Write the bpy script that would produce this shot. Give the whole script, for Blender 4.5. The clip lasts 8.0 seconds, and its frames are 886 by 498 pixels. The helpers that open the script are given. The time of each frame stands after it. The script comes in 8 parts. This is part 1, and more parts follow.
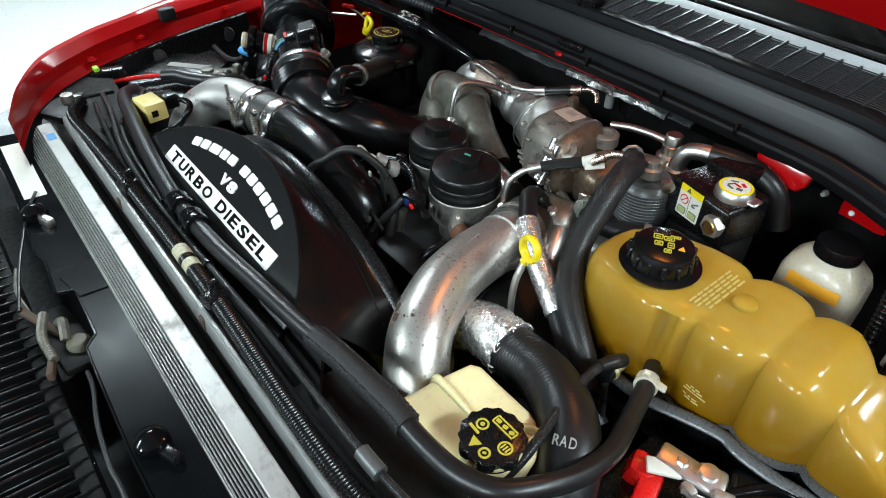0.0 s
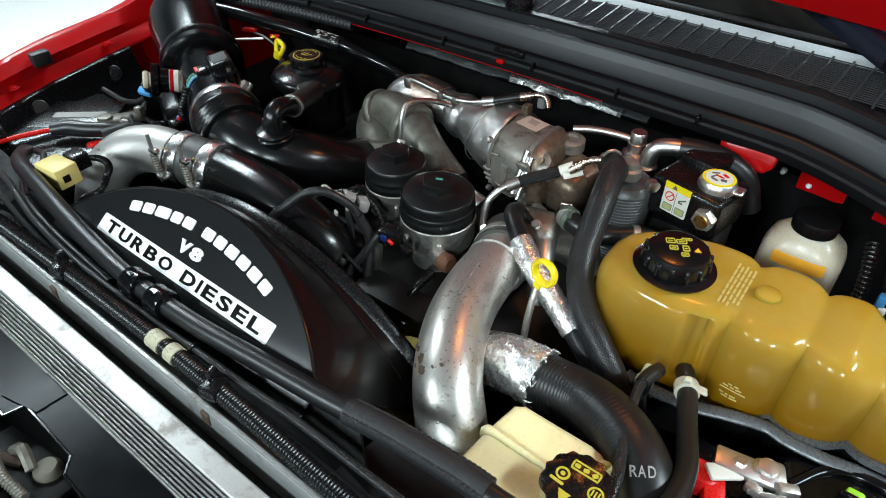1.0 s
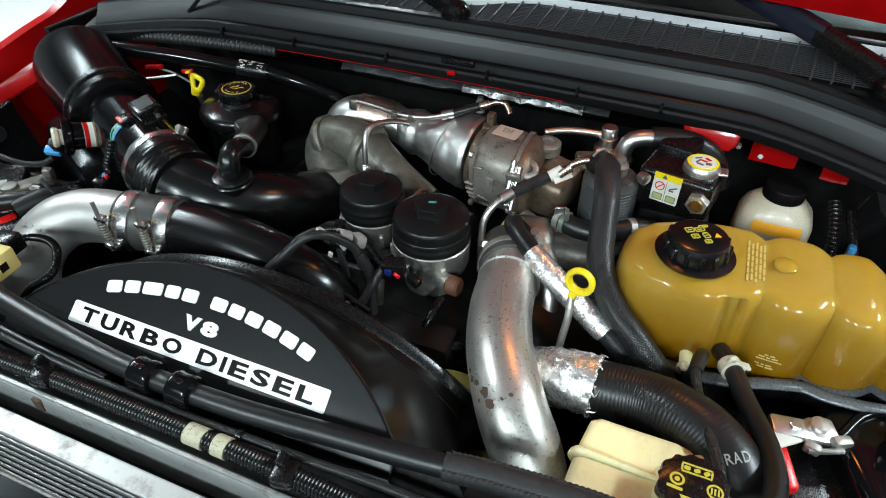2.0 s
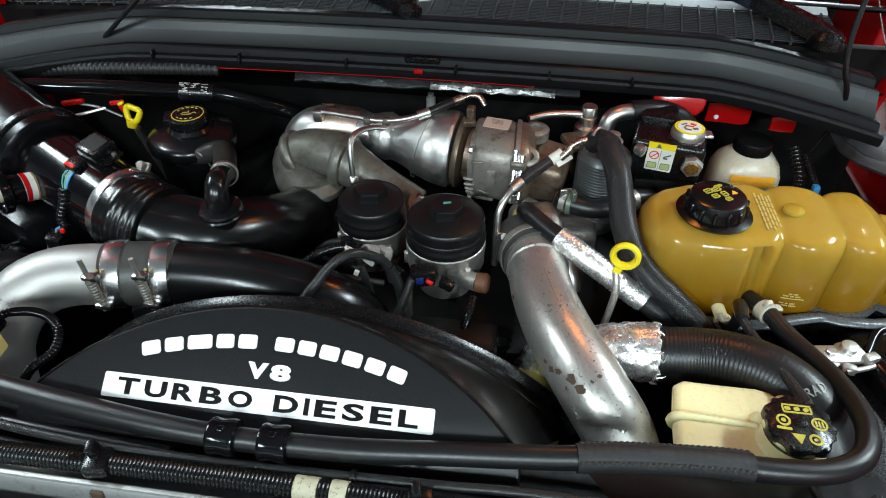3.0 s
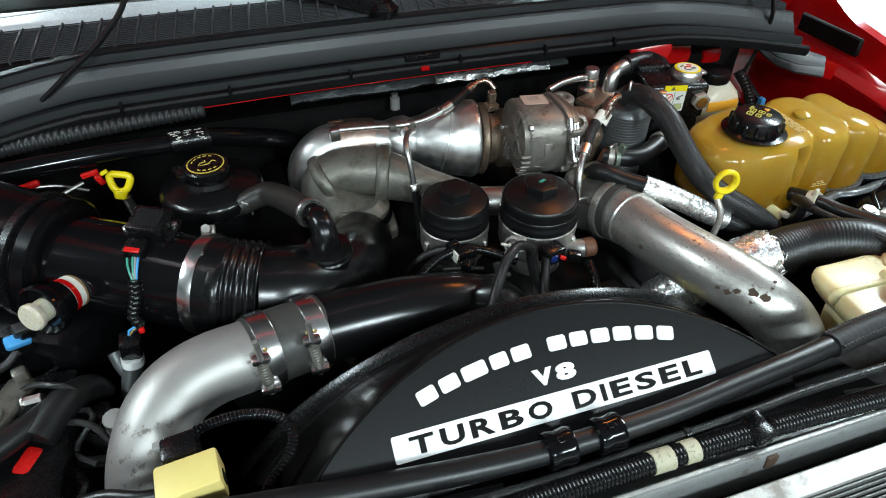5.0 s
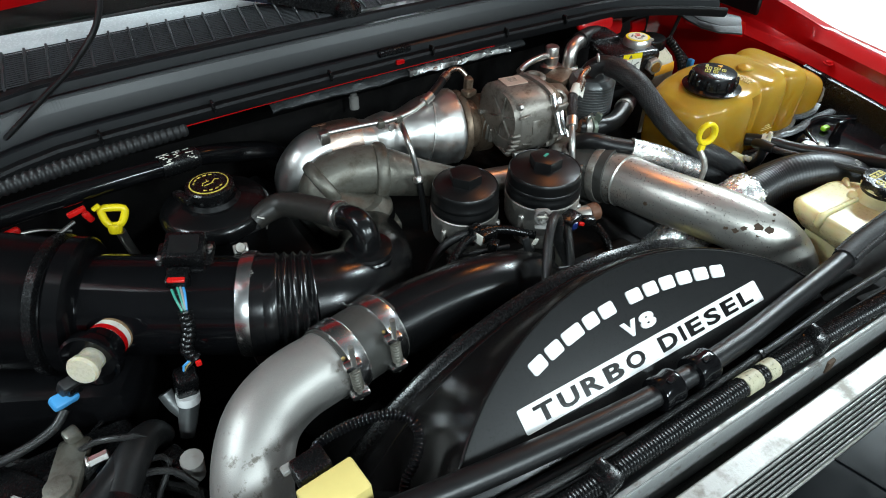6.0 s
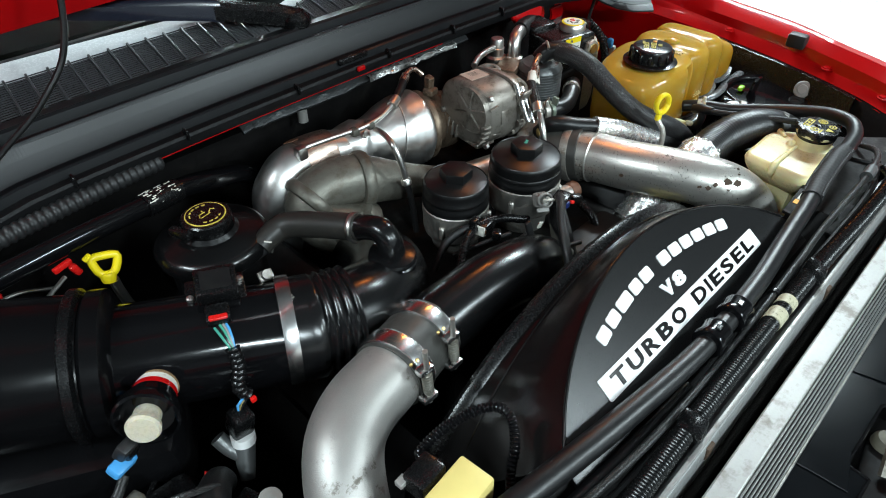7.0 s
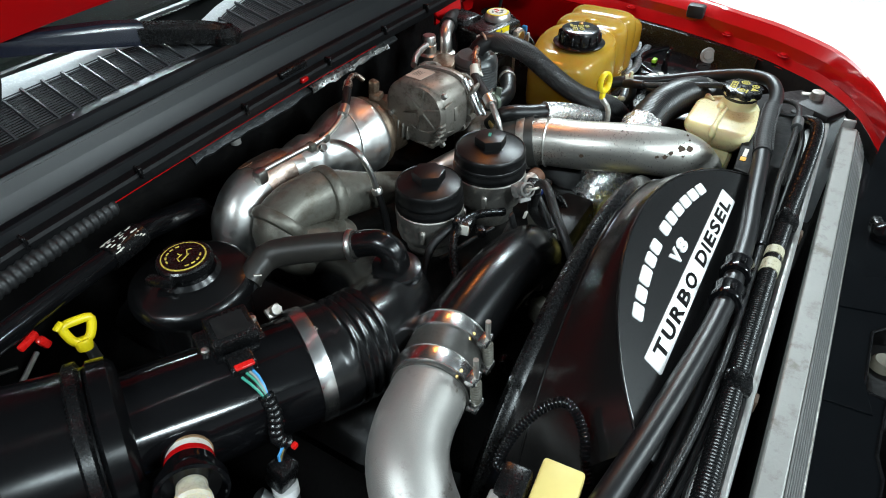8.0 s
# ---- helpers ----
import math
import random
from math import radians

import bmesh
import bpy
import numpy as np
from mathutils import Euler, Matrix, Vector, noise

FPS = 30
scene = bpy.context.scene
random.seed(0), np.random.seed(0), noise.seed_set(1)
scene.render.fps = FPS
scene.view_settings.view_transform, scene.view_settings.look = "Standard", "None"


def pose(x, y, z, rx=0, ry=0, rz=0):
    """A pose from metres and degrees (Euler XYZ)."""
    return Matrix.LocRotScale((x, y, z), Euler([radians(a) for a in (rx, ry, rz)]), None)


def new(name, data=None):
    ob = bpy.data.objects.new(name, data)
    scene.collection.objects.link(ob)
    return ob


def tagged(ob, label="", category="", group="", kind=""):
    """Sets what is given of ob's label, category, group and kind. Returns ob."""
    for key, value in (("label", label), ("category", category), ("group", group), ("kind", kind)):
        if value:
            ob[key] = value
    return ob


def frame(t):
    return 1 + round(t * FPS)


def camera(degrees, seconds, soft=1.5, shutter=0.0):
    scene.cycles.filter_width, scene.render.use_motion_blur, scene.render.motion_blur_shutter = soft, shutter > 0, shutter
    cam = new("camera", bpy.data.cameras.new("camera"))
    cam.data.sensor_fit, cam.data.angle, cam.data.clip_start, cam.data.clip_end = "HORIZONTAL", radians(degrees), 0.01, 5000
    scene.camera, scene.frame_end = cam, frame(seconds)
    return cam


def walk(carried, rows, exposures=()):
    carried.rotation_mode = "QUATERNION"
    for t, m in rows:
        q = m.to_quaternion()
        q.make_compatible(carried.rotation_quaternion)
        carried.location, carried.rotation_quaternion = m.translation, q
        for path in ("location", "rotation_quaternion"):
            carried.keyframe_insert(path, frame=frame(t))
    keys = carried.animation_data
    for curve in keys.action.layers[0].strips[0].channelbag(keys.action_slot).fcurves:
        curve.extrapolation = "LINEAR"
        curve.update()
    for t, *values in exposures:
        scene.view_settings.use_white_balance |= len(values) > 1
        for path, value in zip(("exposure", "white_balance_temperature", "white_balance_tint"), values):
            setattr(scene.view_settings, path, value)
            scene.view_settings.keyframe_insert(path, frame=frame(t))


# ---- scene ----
cam = camera(69.8, 8.0, 1.0)
METRES = 1.4
BASE = pose(0.5721, -0.5045, 1.6146, -39.7664, -0.4648, 51.2803)
ROWS = [
    (0.0, 0.0, 0.0, 0.0, 0.0, -0.0, 0.0),
    (0.5, -0.0455, 0.0241, 0.014, -5.04, -0.27, 4.32),
    (1.0, -0.0909, 0.0411, 0.0385, -10.57, -1.03, 8.94),
    (1.5, -0.1403, 0.0638, 0.0666, -16.54, -2.23, 13.55),
    (3.0, -0.2954, 0.1591, 0.1402, -36.04, -9.19, 26.23),
    (3.5, -0.3415, 0.2048, 0.1768, -42.82, -12.46, 29.46),
    (4.0, -0.3806, 0.2534, 0.2161, -49.47, -15.92, 32.19),
    (4.5, -0.425, 0.3034, 0.2553, -56.37, -19.67, 34.56),
    (6.0, -0.5067, 0.4507, 0.369, -81.34, -34.89, 39.38),
    (6.5, -0.5138, 0.4896, 0.4063, -90.06, -40.43, 39.8),
    (7.0, -0.5139, 0.5335, 0.4406, -98.85, -46.0, 39.58),
    (7.5, -0.5033, 0.5706, 0.4688, -107.59, -51.51, 38.66),
    (8.0, -0.4794, 0.6035, 0.4907, -115.83, -56.6, 37.29),
]
walk(cam, [(t, BASE @ pose(METRES * x, METRES * y, METRES * z, 90 + pitch, roll, yaw)) for t, x, y, z, yaw, pitch, roll in ROWS],
     exposures=[(0.0, 0.0), (2.9, -0.03), (3.6, -0.10), (4.2, -0.08), (5.0, -0.02), (6.5, 0.0), (7.2, 0.11), (8.0, 0.14)])

# ---- world and room light ----
world = bpy.data.worlds.new("world")
scene.world = world
world.use_nodes = True
world.node_tree.nodes["Background"].inputs[0].default_value = (0.8, 0.9, 1.0, 1)
world.node_tree.nodes["Background"].inputs[1].default_value = 0.035
LAMP_WATTS = 246.0
LAMP_BULB = 0.7

# ---- materials ----


def nod(nt, kind, **inputs):
    n = nt.nodes.new(kind)
    for k, v in inputs.items():
        n.inputs[k.replace("_", " ")].default_value = v
    return n


def mat(name, col, rough=0.5, metal=0.0, var=0.25, scale=25.0, bump=0.0, bscale=300.0, coat=0.0, second=None, cover=0.5, sharp=0.06,
        second_rough=None, second_metal=None, sss=0.0, spec=0.5, coords="Object", rough_var=0.12, emit=0.0, patch=0.0, patch_at=0.56):
    """A surface with patchy colour, uneven gloss and fine relief; second: the colour of stains, wear or painted
    reflections that cover part of it.
    """
    m = bpy.data.materials.new(name)
    m.use_nodes = True
    nt = m.node_tree
    b = nt.nodes["Principled BSDF"]
    tc = nt.nodes.new("ShaderNodeTexCoord")
    big = nod(nt, "ShaderNodeTexNoise", Scale=scale, Detail=6.0, Roughness=0.6)
    fine = nod(nt, "ShaderNodeTexNoise", Scale=bscale, Detail=4.0, Roughness=0.6)
    for n in (big, fine):
        nt.links.new(tc.outputs[coords], n.inputs["Vector"])
    mix = nt.nodes.new("ShaderNodeMix")
    mix.data_type = "RGBA"
    lo = [c * (1 - var) for c in col]
    hi = [min(1, c * (1 + var)) for c in col]
    mix.inputs[6].default_value, mix.inputs[7].default_value = (*lo, 1), (*hi, 1)
    nt.links.new(big.outputs["Fac"], mix.inputs[0])
    colour = mix.outputs[2]
    rmap = nod(nt, "ShaderNodeMapRange", From_Min=0.3, From_Max=0.7, To_Min=max(0.02, rough - rough_var), To_Max=min(1, rough + rough_var))
    nt.links.new(fine.outputs["Fac"], rmap.inputs["Value"])
    rough_out = rmap.outputs[0]
    b.inputs["Metallic"].default_value = metal
    if second:
        st = nod(nt, "ShaderNodeTexNoise", Scale=scale * 2.3, Detail=8.0, Roughness=0.7)
        nt.links.new(tc.outputs[coords], st.inputs["Vector"])
        ramp = nod(nt, "ShaderNodeMapRange", From_Min=cover - sharp, From_Max=cover + sharp)
        nt.links.new(st.outputs["Fac"], ramp.inputs["Value"])
        worn = ramp.outputs[0]
        if patch:
            pn = nod(nt, "ShaderNodeTexNoise", Scale=patch, Detail=2.0, Roughness=0.5)
            nt.links.new(tc.outputs[coords], pn.inputs["Vector"])
            pr = nod(nt, "ShaderNodeMapRange", From_Min=patch_at - 0.05, From_Max=patch_at + 0.05)
            nt.links.new(pn.outputs["Fac"], pr.inputs["Value"])
            both = nt.nodes.new("ShaderNodeMath")
            both.operation = "MULTIPLY"
            nt.links.new(worn, both.inputs[0])
            nt.links.new(pr.outputs[0], both.inputs[1])
            worn = both.outputs[0]
        over = nt.nodes.new("ShaderNodeMix")
        over.data_type = "RGBA"
        over.inputs[7].default_value = (*second, 1)
        nt.links.new(worn, over.inputs[0])
        nt.links.new(colour, over.inputs[6])
        colour = over.outputs[2]
        if second_rough is not None:
            rr = nt.nodes.new("ShaderNodeMix")
            rr.inputs[3].default_value = second_rough
            nt.links.new(worn, rr.inputs[0])
            nt.links.new(rough_out, rr.inputs[2])
            rough_out = rr.outputs[0]
        if second_metal is not None:
            mm = nt.nodes.new("ShaderNodeMix")
            mm.inputs[2].default_value, mm.inputs[3].default_value = metal, second_metal
            nt.links.new(worn, mm.inputs[0])
            nt.links.new(mm.outputs[0], b.inputs["Metallic"])
    nt.links.new(colour, b.inputs["Base Color"])
    nt.links.new(rough_out, b.inputs["Roughness"])
    b.inputs["Specular IOR Level"].default_value = spec
    b.inputs["Coat Weight"].default_value = coat
    b.inputs["Coat Roughness"].default_value = 0.06
    if sss:
        b.inputs["Subsurface Weight"].default_value = sss
        b.inputs["Subsurface Radius"].default_value = (1.0, 0.6, 0.2)
        b.inputs["Subsurface Scale"].default_value = 0.02
    if emit:
        b.inputs["Emission Color"].default_value = (*col, 1)
        b.inputs["Emission Strength"].default_value = emit
    if bump:
        bp = nod(nt, "ShaderNodeBump", Strength=bump, Distance=0.002)
        nt.links.new(fine.outputs["Fac"], bp.inputs["Height"])
        nt.links.new(bp.outputs[0], b.inputs["Normal"])
    return m


def woven(name, col, hi, along, around, rough=0.45, metal=0.0, depth=0.6):
    """A braided or woven sleeve: crossing strands by the tube's own length and girth."""
    m = mat(name, col, rough, metal)
    nt = m.node_tree
    b = nt.nodes["Principled BSDF"]
    tc = nt.nodes.new("ShaderNodeTexCoord")
    mp = nt.nodes.new("ShaderNodeMapping")
    mp.inputs["Scale"].default_value = (along * math.sqrt(2) / 2, around * math.sqrt(2), 1)
    mp.inputs["Rotation"].default_value = (0, 0, radians(45))
    nt.links.new(tc.outputs["UV"], mp.inputs["Vector"])
    ck = nod(nt, "ShaderNodeTexBrick", Scale=1.0, Mortar_Size=0.16, Mortar_Smooth=0.8, Brick_Width=1.0, Row_Height=1.0)
    ck.offset = 0.0
    ck.inputs["Color1"].default_value = (*hi, 1)
    ck.inputs["Color2"].default_value = (*[c * 0.3 for c in hi], 1)
    ck.inputs["Mortar"].default_value = (*col, 1)
    nt.links.new(mp.outputs[0], ck.inputs["Vector"])
    nt.links.new(ck.outputs["Color"], b.inputs["Base Color"])
    bp = nod(nt, "ShaderNodeBump", Strength=depth, Distance=0.001)
    bp.invert = True
    nt.links.new(ck.outputs["Fac"], bp.inputs["Height"])
    nt.links.new(bp.outputs[0], b.inputs["Normal"])
    return m


M_RED = mat("red_paint", (0.40, 0.003, 0.004), 0.16, var=0.1, scale=8, coat=0.0, spec=0.5, rough_var=0.02)
M_FLOOR = mat("floor_epoxy", (0.68, 0.67, 0.645), 0.35, var=0.06, scale=2, bump=0.03, bscale=40)
M_CEIL = mat("dark_ceiling", (0.10, 0.10, 0.105), 0.8, var=0.1, scale=3)
M_WALL = mat("grey_wall", (0.24, 0.24, 0.245), 0.7, var=0.05, scale=3, bump=0.1, bscale=60)
M_BLACK = mat("black_plastic", (0.004, 0.004, 0.0043), 0.27, var=0.3, scale=30, bump=0.025, bscale=400, second=(0.009, 0.0088, 0.0085), cover=0.68, sharp=0.1, spec=0.42, rough_var=0.05)
M_GLOSS = mat("gloss_black_plastic", (0.0032, 0.0032, 0.0037), 0.115, var=0.3, scale=20, rough_var=0.025, spec=0.28)
M_MOULD = mat("moulded_black_plastic", (0.004, 0.004, 0.0043), 0.22, var=0.3, scale=20, bump=0.01, bscale=900, rough_var=0.04, spec=0.42, second=(0.009, 0.0085, 0.008), cover=0.68, sharp=0.1)
M_MATTE = mat("matte_black", (0.007, 0.007, 0.0073), 0.45, var=0.35, scale=40, bump=0.12, bscale=600, second=(0.016, 0.0155, 0.014), cover=0.64, sharp=0.12, spec=0.25)
# near-black colour for the inside of the bay
M_DARK = mat("near_black_bay", (0.0035, 0.003, 0.003), 0.6, var=0.4, scale=12, bump=0.2, bscale=120, second=(0.008, 0.007, 0.006), cover=0.6, spec=0.2)
M_COWL = mat("cowl_plastic", (0.0052, 0.0058, 0.0068), 0.34, var=0.2, scale=10, bump=0.02, bscale=1200, rough_var=0.04, spec=0.30, second=(0.013, 0.0115, 0.0095), cover=0.70, sharp=0.06)
M_SEAL = mat("dull_edge_seal", (0.006, 0.006, 0.0065), 0.5, var=0.25, scale=20, bump=0.06, spec=0.14)
M_BOXBLACK = mat("satin_air_box", (0.0032, 0.0032, 0.0036), 0.22, var=0.3, scale=20, rough_var=0.03, spec=0.16)
# cowl plastic made paler for the light that ribs and slats catch
M_VENT = mat("lightened_vent_plastic", (0.05, 0.051, 0.054), 0.34, var=0.2, scale=20, spec=0.3)
M_FLAP = mat("grey_rubber_flap", (0.013, 0.013, 0.0135), 0.5, var=0.2, scale=30, bump=0.06)
M_SHEET = mat("glossy_sheet", (0.0030, 0.0035, 0.0042), 0.20, var=0.2, scale=12, bump=0.05, bscale=30, rough_var=0.04, spec=0.035)
M_BAR = mat("dull_cooler_bar", (0.36, 0.355, 0.34), 0.42, 0.62, var=0.14, scale=18, bump=0.10, bscale=300, second=(0.21, 0.195, 0.175), cover=0.61, sharp=0.08, second_rough=0.55)
M_CHANNEL = mat("stained_channel", (0.33, 0.335, 0.33), 0.40, 0.5, var=0.16, scale=22, bump=0.12, bscale=300, second=(0.13, 0.09, 0.055), cover=0.64, sharp=0.08)
M_FIN = mat("grey_fin", (0.16, 0.16, 0.155), 0.4, 0.5, var=0.2, scale=30)
# plain steel with an orange reflection mixed into its colour
M_WARMSTEEL = mat("orange_lit_steel", (0.60, 0.48, 0.40), 0.30, 1.0, var=0.15, scale=70)
M_CASE = mat("grey_case_casting", (0.26, 0.238, 0.208), 0.42, 0.58, var=0.2, scale=26, bump=0.2, bscale=420, second=(0.10, 0.08, 0.058), cover=0.60, sharp=0.1)
M_BROWNCAST = mat("heat_browned_casting", (0.24, 0.18, 0.13), 0.42, 0.7, var=0.25, scale=34, bump=0.25, bscale=300, second=(0.12, 0.07, 0.04), cover=0.58, sharp=0.1)
M_CANISTER = mat("grey_canister", (0.12, 0.125, 0.125), 0.40, 0.55, var=0.15, scale=30, bump=0.1)
M_TRAY = mat("grey_tray_rim", (0.12, 0.126, 0.132), 0.3, 0.3, var=0.25, scale=30, bump=0.1)
M_RUST = mat("dark_rust", (0.055, 0.032, 0.018), 0.75, var=0.4, scale=300)
M_MESH = mat("dark_mesh", (0.018, 0.017, 0.015), 0.45, 0.3, var=0.4, scale=200, bump=0.8, bscale=900, second=(0.05, 0.04, 0.03), cover=0.6, sharp=0.1)
M_PATINA = mat("dull_green_clamp", (0.16, 0.19, 0.15), 0.45, 0.5, var=0.3, scale=80)
M_COUPLER = mat("grey_coupler_rubber", (0.045, 0.044, 0.04), 0.42, var=0.2, scale=30, bump=0.1)
M_WIPER = mat("wiper_paint", (0.008, 0.010, 0.019), 0.20, var=0.08, scale=8, spec=0.5, rough_var=0.02)
# whitened for the room's reflection on the cowl ledge; also on headlamp housings
M_LEDGE = mat("pale_ledge", (0.58, 0.60, 0.61), 0.25, var=0.06, scale=6)
M_RUBBER = mat("black_rubber", (0.0065, 0.0065, 0.0069), 0.36, var=0.3, scale=30, bump=0.05, bscale=450, second=(0.013, 0.0125, 0.012), cover=0.66, sharp=0.12, spec=0.5, rough_var=0.06)
M_BREATHER = mat("grey_brown_hose", (0.020, 0.0185, 0.0165), 0.42, var=0.2, scale=30, bump=0.05, bscale=500, second=(0.032, 0.029, 0.024), cover=0.62, sharp=0.12, spec=0.4)
M_TANKTEXT = mat("pale_moulded_text", (0.56, 0.40, 0.12), 0.35, var=0.08, scale=60)
M_FABRIC = mat("worn_fabric_sleeve", (0.010, 0.010, 0.0105), 0.58, var=0.3, scale=60, bump=0.25, bscale=900, second=(0.020, 0.0195, 0.019), cover=0.60, sharp=0.1)
M_HOSE = mat("satin_radiator_hose", (0.0075, 0.0075, 0.0078), 0.36, var=0.25, scale=24, bump=0.04, bscale=700, second=(0.016, 0.015, 0.014), cover=0.66, sharp=0.12, spec=0.5, rough_var=0.05)
M_CAP = mat("satin_black_cap", (0.0048, 0.0048, 0.005), 0.34, var=0.3, scale=30, bump=0.02, bscale=800, rough_var=0.05, spec=0.42, second=(0.011, 0.0105, 0.010), cover=0.66, sharp=0.1)
M_PINK = mat("pinkish_tan_label", (0.50, 0.37, 0.30), 0.5, var=0.08, scale=60, second=(0.38, 0.26, 0.20), cover=0.62)
M_SHROUD = mat("shroud_plastic", (0.0045, 0.004, 0.004), 0.20, var=0.25, scale=14, bump=0.015, bscale=700, rough_var=0.04, spec=0.45)
M_PANEL = mat("shroud_face", (0.0050, 0.0050, 0.0053), 0.30, var=0.18, scale=9, bump=0.015, bscale=1000, rough_var=0.04, spec=0.36)
M_WHITE = mat("white_lettering", (0.80, 0.80, 0.79), 0.4, var=0.05, scale=30)
M_SILVER = mat("cast_silver_pipe", (0.54, 0.52, 0.48), 0.36, 0.85, var=0.12, scale=110, bump=0.08, bscale=380,
               second=(0.07, 0.05, 0.035), cover=0.575, sharp=0.025, second_rough=0.7, second_metal=0.1, patch=13.0, patch_at=0.555)
M_SILVERB = mat("clean_cast_pipe", (0.385, 0.37, 0.35), 0.46, 0.7, var=0.14, scale=30, bump=0.13, bscale=850, second=(0.13, 0.115, 0.095), cover=0.60, sharp=0.04, second_rough=0.6, second_metal=0.3, patch=9.0, patch_at=0.50)
M_ALU = mat("raw_aluminium", (0.70, 0.69, 0.67), 0.36, 1.0, var=0.12, scale=30, bump=0.06, bscale=300, second=(0.36, 0.34, 0.31), cover=0.66, sharp=0.1, rough_var=0.04)
M_ALUD = mat("dull_aluminium", (0.42, 0.40, 0.37), 0.45, 0.9, var=0.22, scale=26, bump=0.2, bscale=260, second=(0.2, 0.17, 0.13), cover=0.6, sharp=0.1, second_rough=0.65, second_metal=0.4)
M_CAST = mat("grey_cast_iron", (0.155, 0.148, 0.125), 0.45, 0.5, var=0.22, scale=24, bump=0.18, bscale=300, second=(0.085, 0.072, 0.052), cover=0.58, sharp=0.12)
# its warm second colour imitates orange reflections in the bright steel
M_SHIELD = mat("heat_shield_steel", (0.72, 0.71, 0.69), 0.40, 1.0, var=0.12, scale=9, bump=0.05, bscale=60, second=(0.50, 0.42, 0.36), cover=0.60, sharp=0.10, rough_var=0.08)
M_STEEL = mat("plated_steel", (0.62, 0.60, 0.57), 0.33, 1.0, var=0.12, scale=60, rough_var=0.03)
M_CHROME = mat("bright_clamp_steel", (0.74, 0.73, 0.72), 0.24, 1.0, var=0.03, scale=50, rough_var=0.0)
M_BRASS = mat("yellow_zinc", (0.55, 0.4, 0.16), 0.35, 1.0, var=0.2, scale=60)
M_COPPER = mat("rusty_brown_cap", (0.13, 0.055, 0.028), 0.6, 0.2, var=0.3, scale=80)
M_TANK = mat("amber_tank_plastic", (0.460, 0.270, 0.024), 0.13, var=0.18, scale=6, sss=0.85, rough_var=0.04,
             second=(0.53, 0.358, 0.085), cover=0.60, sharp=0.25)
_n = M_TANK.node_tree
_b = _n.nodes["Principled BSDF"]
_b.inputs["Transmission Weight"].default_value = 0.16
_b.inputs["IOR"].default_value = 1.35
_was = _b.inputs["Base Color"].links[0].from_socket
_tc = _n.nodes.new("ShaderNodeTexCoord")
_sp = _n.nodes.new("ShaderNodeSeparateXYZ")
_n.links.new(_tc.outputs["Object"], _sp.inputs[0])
_lv = nod(_n, "ShaderNodeMapRange", From_Min=0.070, From_Max=0.168)      # darker amber at the bottom, paler towards the top
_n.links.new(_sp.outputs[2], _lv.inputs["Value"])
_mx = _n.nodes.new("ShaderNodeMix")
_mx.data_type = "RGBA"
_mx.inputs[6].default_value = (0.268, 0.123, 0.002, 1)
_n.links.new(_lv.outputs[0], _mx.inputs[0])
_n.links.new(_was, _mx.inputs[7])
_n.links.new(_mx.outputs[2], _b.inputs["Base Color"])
M_CREAM = mat("cream_tank_plastic", (0.82, 0.72, 0.40), 0.32, var=0.07, scale=14, bump=0.05, bscale=200, sss=0.25)
M_BOTTLE = mat("milky_bottle_plastic", (0.54, 0.49, 0.38), 0.3, var=0.10, scale=14, sss=0.3)
M_YELLOW = mat("yellow_plastic", (0.8, 0.62, 0.01), 0.35, var=0.08, scale=40)
M_YBOX = mat("pale_yellow_plastic", (0.72, 0.58, 0.2), 0.45, var=0.1, scale=40, bump=0.05)
M_ICON = mat("yellow_print", (0.45, 0.37, 0.035), 0.5, var=0.12, scale=120)
M_GOLD = mat("gold_print", (0.62, 0.47, 0.08), 0.45, var=0.1, scale=120)
M_ORANGE = mat("orange_print", (0.90, 0.40, 0.025), 0.5, var=0.1, scale=90)
M_REDP = mat("red_plastic", (0.60, 0.010, 0.008), 0.28, var=0.15, scale=60)
M_BLUE = mat("blue_plastic", (0.06, 0.3, 0.62), 0.4, var=0.1, scale=60)
M_GREEN = mat("green_wire", (0.05, 0.3, 0.22), 0.4, var=0.1, scale=60)
M_LIME = mat("lime_plastic", (0.4, 0.85, 0.05), 0.4, var=0.1, scale=60)
M_LABEL = mat("paper_label", (0.66, 0.64, 0.57), 0.55, var=0.06, scale=90, second=(0.45, 0.40, 0.32), cover=0.66)
M_CREAMTAG = mat("cream_tag", (0.42, 0.39, 0.27), 0.5, var=0.15, scale=120, second=(0.06, 0.055, 0.04), cover=0.60, sharp=0.05)
M_PALE = mat("grey_connector", (0.26, 0.25, 0.235), 0.45, var=0.15, scale=70)
M_FOIL = mat("foil_sleeve", (0.88, 0.87, 0.86), 0.27, 0.9, var=0.08, scale=60, bump=0.9, bscale=130, rough_var=0.03)
M_BRAID = woven("black_braid", (0.0025, 0.0025, 0.0028), (0.021, 0.021, 0.022), 520, 30, 0.40, depth=0.6)
M_WEAVE = woven("woven_loom", (0.0025, 0.0025, 0.0025), (0.020, 0.020, 0.020), 520, 9, 0.38)
M_GLASS = bpy.data.materials.new("windscreen_glass")
M_GLASS.use_nodes = True
_g = M_GLASS.node_tree.nodes["Principled BSDF"]
_g.inputs["Base Color"].default_value = (0.75, 0.85, 0.8, 1)
_g.inputs["Transmission Weight"].default_value = 1.0
_g.inputs["Roughness"].default_value = 0.02
_g.inputs["IOR"].default_value = 1.5

# ---- geometry helpers ----
ROOTS = {}


